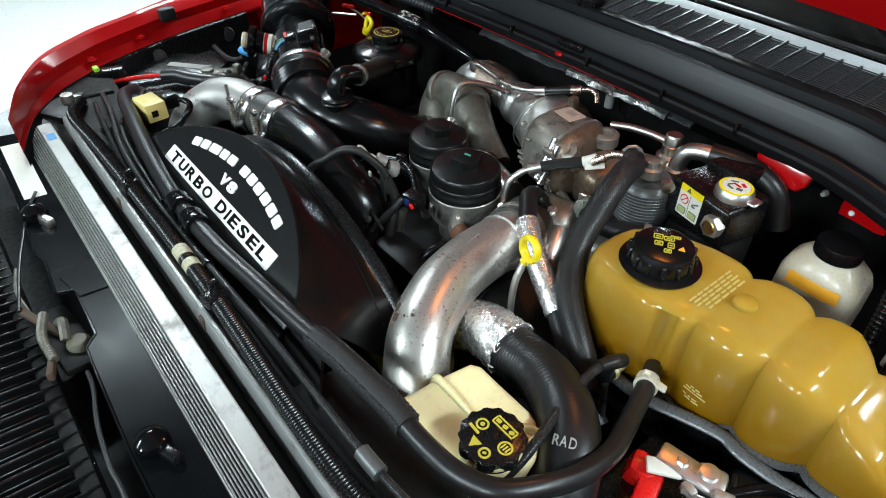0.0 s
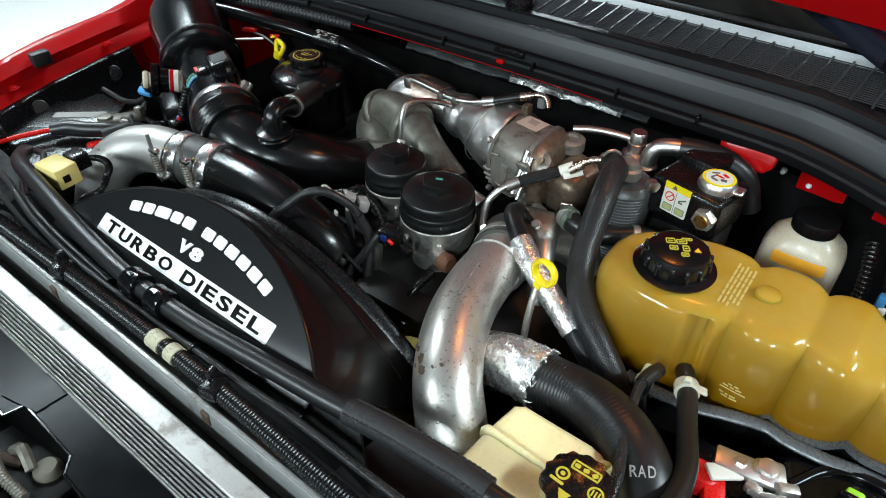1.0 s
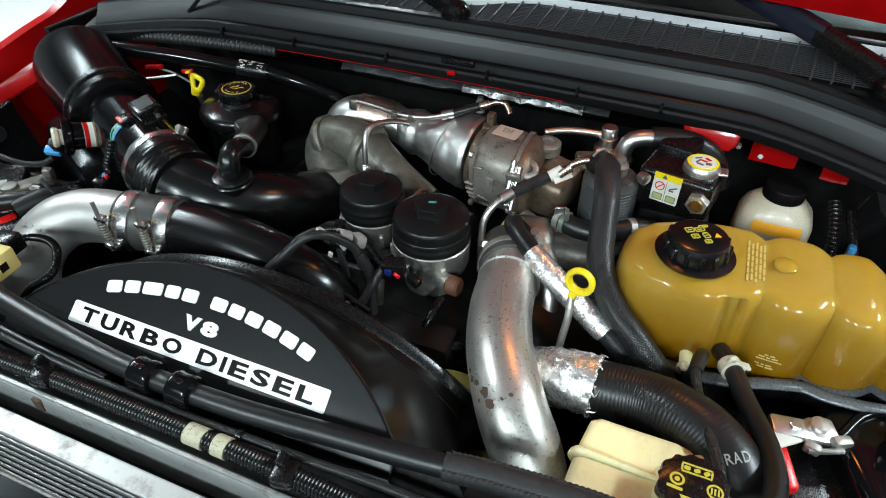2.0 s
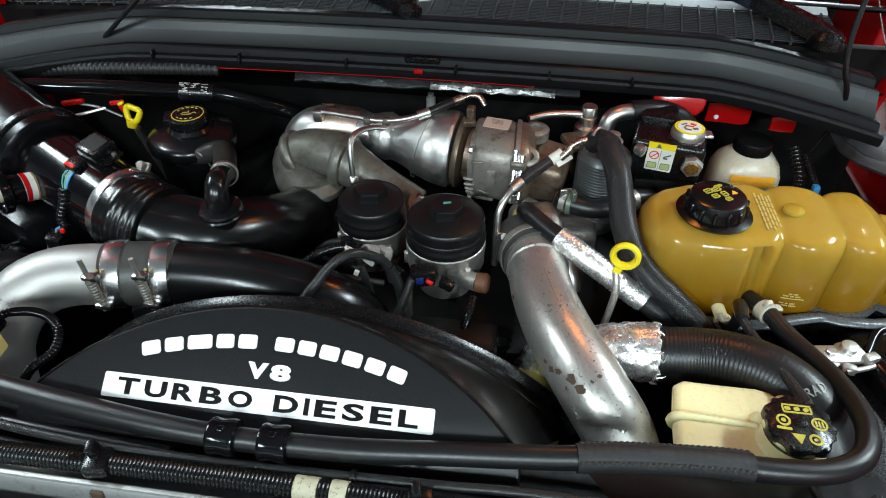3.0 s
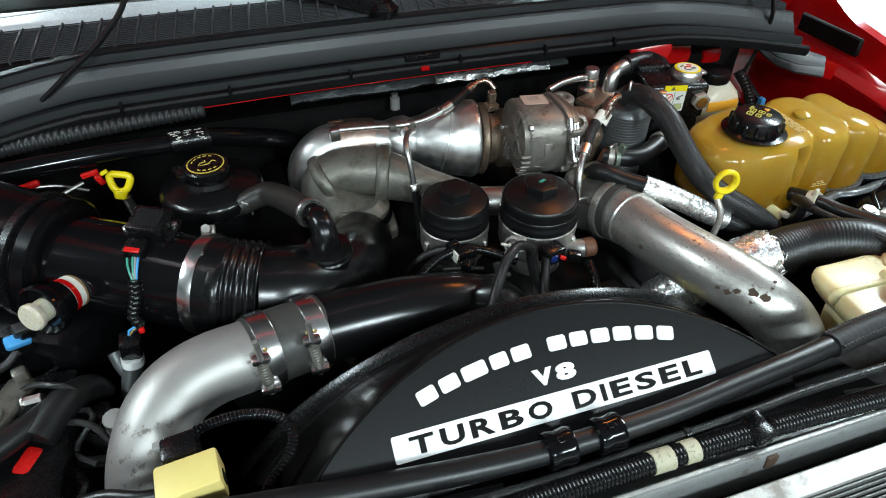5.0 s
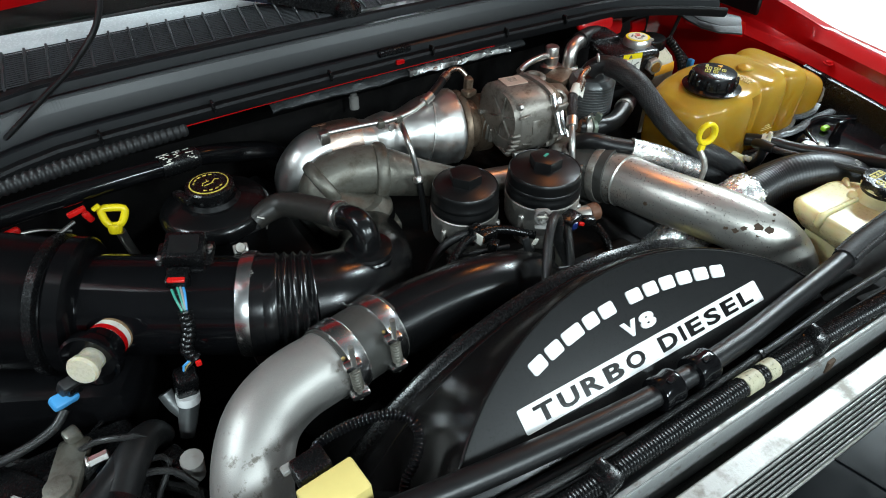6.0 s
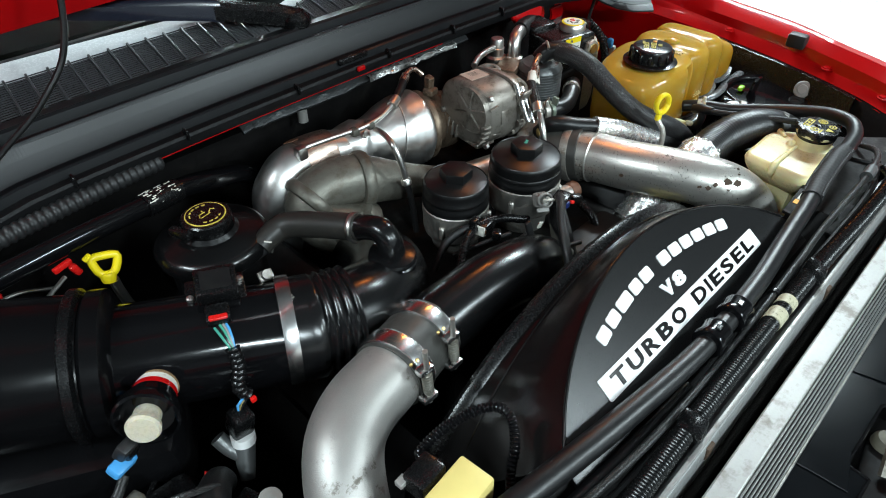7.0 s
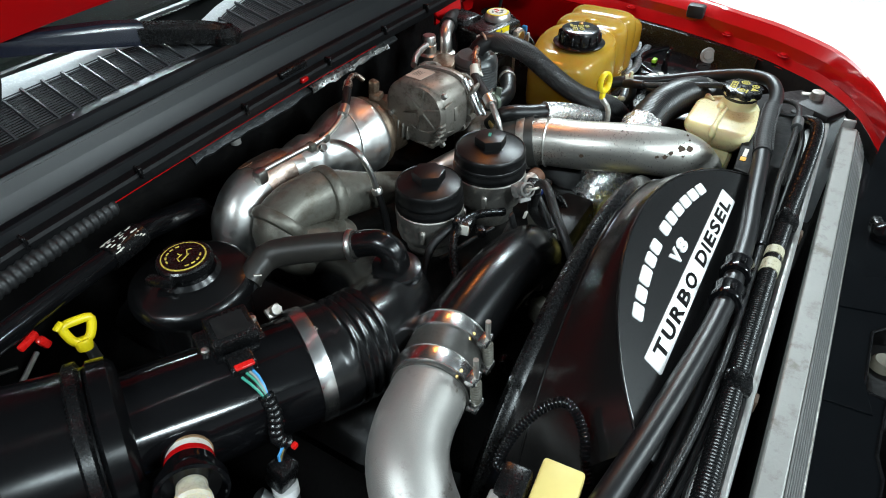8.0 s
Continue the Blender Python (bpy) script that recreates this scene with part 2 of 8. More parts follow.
def thing(name, base, label, category, group="", kind=""):
    """An Empty at its base that carries the parts of one thing."""
    ob = new(name)
    ob.empty_display_size = 0.02
    ob.location = base
    ROOTS[ob] = Vector(base)
    return tagged(ob, label, category, group, kind)


def finish(bm, name, material, sharp=38.0):
    bmesh.ops.recalc_face_normals(bm, faces=bm.faces[:])
    lim = radians(sharp)
    for f in bm.faces:
        f.smooth = True
    for e in bm.edges:
        if len(e.link_faces) == 2 and e.calc_face_angle(0.0) > lim:
            e.smooth = False
    me = bpy.data.meshes.new(name)
    bm.to_mesh(me)
    bm.free()
    me.materials.append(material)
    return me


def part(name, bm, material, parent, label="", sharp=38.0):
    """One mesh object, built in world metres, under a thing or a part."""
    root = ROOTS[parent]
    bmesh.ops.translate(bm, verts=bm.verts[:], vec=-root)
    ob = new(name, finish(bm, name, material, sharp))
    ob.parent = parent
    ROOTS[ob] = root
    if label:
        ob["label"] = label
    return ob


def solo(name, bm, material, label="", category="", group="", kind="", sharp=38.0):
    """A thing that is one mesh."""
    c = sum((v.co for v in bm.verts), Vector()) / len(bm.verts)
    c.z = min(v.co.z for v in bm.verts)
    bmesh.ops.translate(bm, verts=bm.verts[:], vec=-c)
    ob = new(name, finish(bm, name, material, sharp))
    ob.location = c
    ROOTS[ob] = c
    return tagged(ob, label, category, group, kind)


def spline(pts, step):
    """A smooth way through the points, in even steps."""
    p = [Vector(q) for q in pts]
    p = [p[0] * 2 - p[1]] + p + [p[-1] * 2 - p[-2]]
    dense = []
    for i in range(1, len(p) - 2):
        for k in range(24):
            t = k / 24
            a, b, c, d = p[i - 1], p[i], p[i + 1], p[i + 2]
            dense.append((0.5 * (2 * b + (c - a) * t + (2 * a - 5 * b + 4 * c - d) * t * t + (3 * b - a - 3 * c + d) * t ** 3), i - 1 + t))
    dense.append((p[-2].copy(), len(p) - 3.0))
    out, acc = [dense[0]], 0.0
    total = sum((dense[i + 1][0] - dense[i][0]).length for i in range(len(dense) - 1))
    n = max(2, round(total / step))
    want, s = total / n, 0.0
    for i in range(len(dense) - 1):
        l = (dense[i + 1][0] - dense[i][0]).length
        while l > 0 and s + l >= want * len(out) and len(out) < n:
            f = (want * len(out) - s) / l
            out.append((dense[i][0].lerp(dense[i + 1][0], f), dense[i][1] + f * (dense[i + 1][1] - dense[i][1])))
        s += l
    out.append(dense[-1])
    return out, total


def tube(pts, r, n=18, step=0.008, rib=0.0, pitch=0.006, caps=True, flat=1.0, fade=0.0):
    """A hose or pipe along a smooth way. r: one radius or one at each point. rib: depth of its corrugation."""
    if rib:
        n_rib = 8 if pitch > 0.007 else 4
        step = pitch / n_rib
    way, total = spline(pts, step)
    bm = bmesh.new()
    uv = bm.loops.layers.uv.new("UVMap")
    rings, up = [], None
    for i, (c, u) in enumerate(way):
        d = (way[min(i + 1, len(way) - 1)][0] - way[max(i - 1, 0)][0]).normalized()
        if up is None:
            up = Vector((0, 0, 1)) if abs(d.z) < 0.9 else Vector((1, 0, 0))
        up = (up - d * up.dot(d)).normalized()
        side = d.cross(up)
        if isinstance(r, (int, float)):
            rad = r
        else:
            k = min(int(u), len(r) - 2)
            rad = r[k] + (r[k + 1] - r[k]) * (u - k)
        if rib:
            rad += rib * ((0.5, 1.0, 0.5, -0.6)[i % 4] if n_rib == 4 else (0.75, 1.0, 0.75, 0.2, -0.5, -0.8, -0.5, 0.2)[i % 8]) * (max(0.0, 1 - (u / fade) ** 2) if fade else 1.0)
        rings.append([bm.verts.new(c + side * (math.cos(2 * math.pi * j / n) * rad) + up * (math.sin(2 * math.pi * j / n) * rad * flat)) for j in range(n)])
    L = total / (len(rings) - 1)
    for i in range(len(rings) - 1):
        for j in range(n):
            k = (j + 1) % n
            f = bm.faces.new((rings[i][j], rings[i][k], rings[i + 1][k], rings[i + 1][j]))
            for lp, (a, b) in zip(f.loops, ((i, j), (i, j + 1), (i + 1, j + 1), (i + 1, j))):
                lp[uv].uv = (a * L, b / n)
    if caps:
        bm.faces.new(rings[0][::-1])
        bm.faces.new(rings[-1])
    return bm


def lathe(profile, m=None, n=36):
    """A turned body: (radius, height) pairs round the z axis, placed by m."""
    bm = bmesh.new()
    rings = []
    for r, z in profile:
        rings.append([bm.verts.new((max(r, 1e-5) * math.cos(2 * math.pi * j / n), max(r, 1e-5) * math.sin(2 * math.pi * j / n), z)) for j in range(n)])
    for a, b in zip(rings, rings[1:]):
        for j in range(n):
            bm.faces.new((a[j], a[(j + 1) % n], b[(j + 1) % n], b[j]))
    bm.faces.new(rings[0][::-1])
    bm.faces.new(rings[-1])
    if m is not None:
        bmesh.ops.transform(bm, matrix=m, verts=bm.verts[:])
    return bm


def rbox(size, m, b=0.003, seg=2):
    """A block with rounded edges, its middle at m."""
    bm = bmesh.new()
    bmesh.ops.create_cube(bm, size=1.0)
    bmesh.ops.scale(bm, vec=size, verts=bm.verts[:])
    if b:
        bmesh.ops.bevel(bm, geom=bm.edges[:], offset=min(b, 0.45 * min(size)), segments=seg, profile=0.5, affect="EDGES")
    bmesh.ops.transform(bm, matrix=m, verts=bm.verts[:])
    return bm


def prism(outline, depth, m, b=0.0, seg=2):
    """A flat outline in x, y raised by depth along z, placed by m."""
    bm = bmesh.new()
    lo = [bm.verts.new((x, y, 0)) for x, y in outline]
    hi = [bm.verts.new((x, y, depth)) for x, y in outline]
    n = len(outline)
    bm.faces.new(lo[::-1])
    top = bm.faces.new(hi)
    for i in range(n):
        bm.faces.new((lo[i], lo[(i + 1) % n], hi[(i + 1) % n], hi[i]))
    if b:
        bmesh.ops.bevel(bm, geom=list(top.edges), offset=b, segments=seg, profile=0.5, affect="EDGES")
    bmesh.ops.transform(bm, matrix=m, verts=bm.verts[:])
    return bm


def loft(loops, closed=True, caps=True):
    """A skin through loops of equal count."""
    bm = bmesh.new()
    rows = [[bm.verts.new(p) for p in l] for l in loops]
    n = len(rows[0])
    for a, b in zip(rows, rows[1:]):
        for j in range(n if closed else n - 1):
            bm.faces.new((a[j], a[(j + 1) % n], b[(j + 1) % n], b[j]))
    if caps and closed:
        bm.faces.new(rows[0][::-1])
        bm.faces.new(rows[-1])
    return bm


def thick(loops, vec):
    """An open skin given thickness by vec."""
    bm = loft(loops, closed=False)
    geom = bmesh.ops.extrude_face_region(bm, geom=bm.faces[:] + bm.edges[:] + bm.verts[:])
    bmesh.ops.translate(bm, verts=[v for v in geom["geom"] if isinstance(v, bmesh.types.BMVert)], vec=vec)
    return bm


def dented(bm, amount, size, seed=0.0):
    """Pushes a skin in and out along its normals, as beaten sheet metal."""
    bm.normal_update()
    moved = [v.co + v.normal * (amount * (noise.noise(v.co * size + Vector((seed, 0, 0))) + 0.4 * noise.noise(v.co * size * 2.7))) for v in bm.verts]
    for v, c in zip(bm.verts, moved):
        v.co = c
    return bm


def finer(profile, step):
    """A turning profile with points at even steps."""
    out = []
    for (r0, z0), (r1, z1) in zip(profile, profile[1:]):
        n = max(1, int(math.hypot(r1 - r0, z1 - z0) / step))
        out += [(r0 + (r1 - r0) * k / n, z0 + (z1 - z0) * k / n) for k in range(n)]
    return out + [profile[-1]]


def join(*bms):
    out = bms[0]
    for b in bms[1:]:
        me = bpy.data.meshes.new("tmp")
        b.to_mesh(me)
        out.from_mesh(me)
        b.free()
        bpy.data.meshes.remove(me)
    return out


def axis(at, to):
    """A pose at a point, its z towards another."""
    d = Vector(to) - Vector(at)
    return Matrix.Translation(at) @ d.to_track_quat("Z", "Y").to_matrix().to_4x4()


def at(x, y, z):
    return Matrix.Translation((x, y, z))


def ring(r, c, n=6, turn=0.0):
    return [(c[0] + r * math.cos(2 * math.pi * k / n + turn), c[1] + r * math.sin(2 * math.pi * k / n + turn)) for k in range(n)]


def rrect(w, h, r, n=4):
    """A rounded rectangle round the origin."""
    out = []
    for sx, sy, a in ((1, 1, 0), (-1, 1, 90), (-1, -1, 180), (1, -1, 270)):
        for k in range(n + 1):
            t = radians(a + 90 * k / n)
            out.append((sx * (w / 2 - r) + r * math.cos(t), sy * (h / 2 - r) + r * math.sin(t)))
    return out


def letters(text, size, m, fit, weight=0.0, depth=0.0015):
    """Raised lettering in the built-in font as a bmesh, its middle at m, drawn out to the width and height of fit."""
    cu = bpy.data.curves.new("writing", "FONT")
    cu.body, cu.size, cu.align_x, cu.align_y = text, size, "CENTER", "CENTER"
    cu.extrude, cu.offset, cu.resolution_u = depth / 2, weight, 3
    ob = bpy.data.objects.new("writing", cu)
    scene.collection.objects.link(ob)
    bpy.context.view_layer.update()
    me = bpy.data.meshes.new_from_object(ob.evaluated_get(bpy.context.evaluated_depsgraph_get()))
    bm = bmesh.new()
    bm.from_mesh(me)
    bpy.data.objects.remove(ob)
    bpy.data.curves.remove(cu)
    bpy.data.meshes.remove(me)
    xs, ys = [v.co.x for v in bm.verts], [v.co.y for v in bm.verts]
    bmesh.ops.translate(bm, verts=bm.verts[:], vec=(-(min(xs) + max(xs)) / 2, -(min(ys) + max(ys)) / 2, 0))
    bmesh.ops.transform(bm, matrix=m @ Matrix.Diagonal((fit[0] / (max(xs) - min(xs)), fit[1] / (max(ys) - min(ys)), 1, 1)), verts=bm.verts[:])
    return bm


def bolt(at_, to, r=0.005, h=0.004, parent=None, material=None, name="bolt"):
    m = axis(at_, to)
    bm = join(prism(ring(r, (0, 0), 6), h, m, r * 0.15, 1), lathe([(r * 1.35, -0.001), (r * 1.35, 0.0008), (r, 0.001)], m, 14))
    return part(name, bm, material or M_STEEL, parent)


def clamp_band(c, d, r, w, parent, name="clamp_band", label="", material=None):
    """A steel band round a hose, with its worm screw housing."""
    m = axis(c, Vector(c) + Vector(d))
    band = part(name, lathe([(r, -w / 2), (r + 0.0012, -w / 2), (r + 0.0018, -w / 4), (r + 0.0018, w / 4), (r + 0.0012, w / 2), (r, w / 2)], m, 40), material or M_CHROME, parent, label)
    return band, m

# ---- the garage ----
CX = -0.115          # the cab's middle line
FX = -0.083          # middle between the front wings


def slab(name, size, m, material, label, category):
    return solo(name, rbox(size, m, 0), material, label, category, kind="structure")


slab("floor", (16, 16, 0.1), at(0, 0, -0.05), M_FLOOR, "pale grey coated garage floor", "floor")
slab("wall_north", (16, 0.15, 4), at(0, 8.08, 2), M_WALL, "plain grey garage wall", "wall")
slab("wall_south", (16, 0.15, 4), at(0, -8.08, 2), M_WALL, "plain grey garage wall", "wall")
slab("wall_east", (0.15, 16.3, 4), at(8.08, 0, 2), M_WALL, "plain grey garage wall", "wall")
slab("wall_west", (0.15, 16.3, 4), at(-8.08, 0, 2), M_WALL, "plain grey garage wall", "wall")
slab("ceiling", (16.3, 16.3, 0.15), at(0, 0, 4.08), M_CEIL, "plain dark garage ceiling", "ceiling")

LAMPS = ((-3.2, 0.5, 0.72), (3.2, 0.9, 1.0), (-2.2, -4.6, 1.0), (0.2, -4.9, 1.0), (2.4, -4.6, 1.0), (-2.0, 3.6, 0.9), (2.0, 3.6, 1.1))     # place and share of full power
for lx, ly, share in LAMPS:
    fx = thing("ceiling_light", (lx, ly, 3.86), "white ceiling strip light, switched on", "ceiling light", "strip lights under the ceiling")
    part("housing", rbox((0.34, 2.0, 0.14), at(lx, ly, 3.935), 0.01), M_WHITE, fx)
    ld = bpy.data.lights.new("strip", "AREA")
    ld.shape, ld.size, ld.size_y, ld.energy, ld.color = "RECTANGLE", 0.28, 1.9, LAMP_WATTS * share, (0.838, 1.0, 1.055)
    lo = new("strip", ld)
    lo.parent = fx
    lo.location = (0, 0, -0.005)

# ---- body of the truck ----


def fender(side):
    """A front wing: inner wall, flange, crowned top and outer skin, swept inwards at the front."""
    f = thing("fender", (FX + side * 0.75, 0, 0.6), "glossy red painted steel front wing beside the open bay", "fender", "front wings")
    rows = ((0.75, 0.81, 0.92), (0.5, 0.80, 0.905), (0.4, 0.797, 0.893), (0.3, 0.79, 0.882), (0.2, 0.785, 0.87), (0.06, 0.765, 0.84), (-0.03, 0.745, 0.82), (-0.1, 0.728, 0.80), (-0.2, 0.694, 0.752), (-0.26, 0.668, 0.728), (-0.3, 0.645, 0.704), (-0.38, 0.585, 0.64), (-0.44, 0.50, 0.53), (-0.475, 0.40, 0.415))
    fine, _ = spline([Vector(r) for r in rows], 0.03)
    loops = []
    for (y, i, o), _u in fine:
        w = o - i
        low = 0.93 if y > 0.1 else 1.090
        back = max(0.0, y - 0.06)                      # behind the battery the wing rises towards the windscreen
        up = 0.10 * back + 0.28 * max(0.0, y - 0.28)
        step = min(1.0, back / 0.15)
        loops.append([Vector((FX + side * x, y, z)) for x, z in (
            (i + 0.012, low), (i + 0.008, max(low + 0.01, 1.06)), (i + 0.004, 1.10), (i + 0.018, 1.114), (i + (0.32 + 0.22 * step) * w, 1.118), (i + (0.36 + 0.24 * step) * w, 1.134 - 0.008 * step),
            (i + 0.70 * w, 1.150 + up), (i + 0.92 * w, 1.152 + up), (o + 0.010, 1.135 + up), (o + 0.035, 1.05), (o + 0.05, 0.62))])
    part("wing_panel", thick(loops, Vector((0, 0, -0.004))), M_RED, f, sharp=30)
    part("hood_bumper", rbox((0.022, 0.034, 0.026), at(FX + side * 0.742, -0.118, 1.140), 0.005), M_FLAP, f, "grey rubber hood stop")
    for k, (y, dx) in enumerate(((0.02, 0.755), (-0.19, 0.70), (-0.30, 0.645))):
        bolt((FX + side * (dx + 0.012), y, 1.1165), (FX + side * (dx + 0.012), y, 2), 0.007, 0.004, f, M_RED)
    apron = thick([[Vector((FX + side * x, y, z)) for x, z in ((0.60, 0.45), (0.60, 0.90), (i - 0.030, 1.02), (i - 0.012, 1.075), (i - 0.004, 1.098), (i + 0.006, 1.100))] for y, i, o in rows[5:10]], Vector((side * 0.004, 0, 0)))
    part("inner_apron", apron, M_BLACK, f, "black inner wing panel")
    corner = thick([[Vector((FX + side * x, y, z)) for x, z in ((0.45, 0.45), (i - 0.03, 0.47), (i + 0.006, 0.90), (i - 0.002, 1.075), (i + 0.006, 1.100))] for y, i, o in rows[9:14]], Vector((side * 0.004, 0, 0)))
    part("corner_apron", corner, M_DARK, f, "black inner wing panel")
    part("apron_foot", rbox((0.24, 0.95, 0.01), at(FX + side * 0.62, -0.02, 0.455), 0), M_DARK, f)
    rear = thick([[Vector((FX + side * x, y, z)) for x, z in ((0.60, 0.45), (0.62, 0.80), (i + 0.004, 0.94))] for y, i, o in rows[0:6]], Vector((side * 0.004, 0, 0)))
    part("rear_apron", rear, M_DARK, f, "black inner wing panel")
    # dark block gives the wall's opening its shade
    part("shaded_opening", rbox((0.010, 0.15, 0.034), at(FX + side * 0.828, 0.30, 1.146), 0.003, 1), M_DARK, f, "dark block for a shaded opening")
    for y, z in ((0.0, 1.069), (-0.170, 1.0755)):
        part("cap_plug", lathe([(0.0, 0), (0.015, 0), (0.016, 0.002), (0.014, 0.004), (0.009, 0.004), (0.008, 0.006), (0.0, 0.006)], axis((FX + side * (0.693 if y < -0.1 else 0.740), y, z), (FX, y, z + 0.3)), 20), M_FLAP if side < 0 else M_PALE, f, "round grey plug")
    return f


fender(1)
fender(-1)

# firewall, bay floor, cab
slab("wall_firewall", (1.62, 0.02, 0.8), at(CX, 0.47, 0.80), M_DARK, "black painted firewall behind the engine", "firewall")
# added sheet that keeps the bright ground out of the bay
slab("floor_bay", (1.4, 0.95, 0.02), at(CX, -0.02, 0.42), M_DARK, "added dark sheet below the engine", "underbody")


def cowl():
    """The black cowl panel across the rear of the bay: seal, gutter, steps, ribbed vent."""
    c = thing("cowl_panel", (CX, 0.35, 1.15), "black ribbed plastic cowl panel below the windscreen", "cowl panel")
    prof = ((0.262, 1.197), (0.2615, 1.2045), (0.2635, 1.208), (0.2675, 1.208), (0.269, 1.2045), (0.281, 1.205), (0.2835, 1.2145), (0.286, 1.2165), (0.289, 1.2163), (0.291, 1.2135), (0.3015, 1.2135),
            (0.304, 1.2165), (0.3125, 1.2310), (0.3137, 1.2303), (0.3195, 1.2430), (0.3215, 1.2457), (0.3275, 1.2457), (0.3295, 1.2395), (0.338, 1.2390), (0.3415, 1.2520), (0.345, 1.2548), (0.350, 1.2538), (0.364, 1.2535))
    sag = lambda u: max(0.0, abs(u) - 0.66) / 0.34
    lip, loops = [], []
    for k in range(33):
        u = -1 + k / 16
        row = [Vector((CX + 0.02 + u * 0.66, y - 0.060 * sag(u) ** 1.5 - 0.028 * u * u, z - 0.016 * sag(u) ** 1.4)) for y, z in prof]
        lip.append(row[:6])
        loops.append(row[5:])
    part("lip_seal", thick(lip, Vector((0, 0.003, -0.006))), M_SEAL, c, "dull rubber edge seal", sharp=24)
    part("cowl_body", thick(loops, Vector((0, 0.003, -0.006))), M_COWL, c, sharp=24)
    strip = []
    for k in range(654):
        u, p = -0.98 + k * 0.0030, (0.0003, 0.0008)[k % 2]
        strip.append([Vector((CX + 0.02 + u * 0.66, y - 0.060 * sag(u) ** 1.5 - 0.028 * u * u - p, z - 0.016 * sag(u) ** 1.4 + 0.4 * p)) for y, z in ((0.3142, 1.2315), (0.3190, 1.2420))])
    part("knurled_strip", thick(strip, Vector((0, 0.001, 0))), M_COWL, c, "finely ribbed band")
    # vent field with cross ribs and fine slats, and the smooth rear ledge under the glass
    xs = [-0.66 + 0.06 * k for k in range(23)]
    near = lambda x: 0.362 - 0.028 * (x / 0.66) ** 2
    far = lambda x: 0.398 + 0.040 * min(1.0, abs(x) / 0.10) - 0.03 * max(0, abs(x) - 0.25)
    rise = lambda y: 1.2525 + (y - 0.36) * 0.16
    part("vent_bed", thick([[Vector((CX + x, y, rise(y) - 0.004)) for y in (near(x), (near(x) + far(x)) / 2, far(x))] for x in xs], Vector((0, 0, -0.006))), M_DARK, c)
    # ledge is coloured paler to show the white room mirrored in it
    part("rear_ledge", thick([[Vector((CX + x, y, z)) for y, z in ((far(x), rise(far(x)) - 0.002), (far(x) + 0.005, rise(far(x)) + 0.003), (far(x) + 0.012, rise(far(x)) + 0.005), (far(x) + 0.017 + 0.055 * max(0, -x), rise(far(x)) + 0.007 + 0.006 * max(0, -x)))] for x in xs], Vector((0, 0, -0.005))), M_LEDGE, c, "smooth pale grey ledge, room reflection painted in")
    rib = finish(rbox((0.0030, 1.0, 0.008), pose(0, 0, 0), 0.0005, 1), "vent_rib", M_VENT)
    for k in range(50):
        x = -0.645 + k * 0.0263
        y0, y1 = near(x), far(x)
        ob = new("vent_rib", rib)
        ob.parent = c
        ob.location = Vector((CX + x, (y0 + y1) / 2, rise((y0 + y1) / 2))) - ROOTS[c]
        ob.rotation_euler = (math.atan(0.16), 0, radians(-6))
        ob.scale = (1, y1 - y0, 1)
    for k in range(17):
        f = (k + 0.5) / 17
        part("vent_slat", tube([(CX + x, near(x) + f * (far(x) - near(x)), rise(near(x) + f * (far(x) - near(x))) + 0.0005) for x in xs], 0.0009, 4, 0.03), M_VENT, c)
    # clips on the front lip
    for x in (-0.50, -0.36, -0.19, -0.02, 0.12, 0.24):
        part("lip_clip", rbox((0.004, 0.012, 0.014), at(x, 0.263 - 0.028 * ((x - CX - 0.02) / 0.66) ** 2, 1.209), 0.001, 1), M_BLACK, c)
    part("centre_clip", rbox((0.055, 0.010, 0.010), at(-0.075, 0.282, 1.214), 0.002, 1), M_BLACK, c)
    for s in (-1, 1):
        for k in range(2):
            inner = [(0.650, 0.268, 1.176), (0.648, 0.235, 1.171), (0.652, 0.205, 1.166), (0.668, 0.176, 1.163), (0.700, 0.150, 1.162)]
            outer = [(0.712, 0.300, 1.186), (0.706, 0.262, 1.180), (0.704, 0.235, 1.174), (0.710, 0.210, 1.170), (0.728, 0.180, 1.167)]
            lo = 0.007 * k
            flap = [[Vector((CX + s * (p[0] + (q[0] - p[0]) * f - 0.010 * k), p[1] + (q[1] - p[1]) * f - 0.012 * k, p[2] + (q[2] - p[2]) * f + 0.006 * math.sin(math.pi * f) - lo)) for f in (0, 0.15, 0.4, 0.7, 1.0)] for p, q in zip(inner, outer)]
            part("end_flap", thick(flap, Vector((0, 0, -0.003))), M_FLAP, c, "grey rubber end flap", sharp=50)
    return c


cowl()

fl = thing("bulkhead_flange", (CX, 0.27, 1.1), "red painted steel flange along the bulkhead", "flange")
part("flange_edge", thick([[Vector((CX + 0.02 + u * 0.62, 0.2585 - 0.028 * u * u + dy, z)) for dy, z in ((0.0080, 1.1890), (0.0085, 1.1945), (0.0105, 1.197))] for u in [-0.56 + k / 24 for k in range(22)]], Vector((0, 0.004, 0))), M_RED, fl)
part("flange_wall", thick([[Vector((CX + u * 0.72, 0.29 + dy, z)) for dy, z in ((0.0, 1.20), (0.10, 1.12), (0.175, 1.06))] for u in (-1, 0, 1)], Vector((0, 0.004, 0))), M_DARK, fl)
part("flange_tab", rbox((0.014, 0.006, 0.007), at(-0.0775, 0.2595, 1.2045), 0.0015, 1), M_RED, fl, "small red tab")
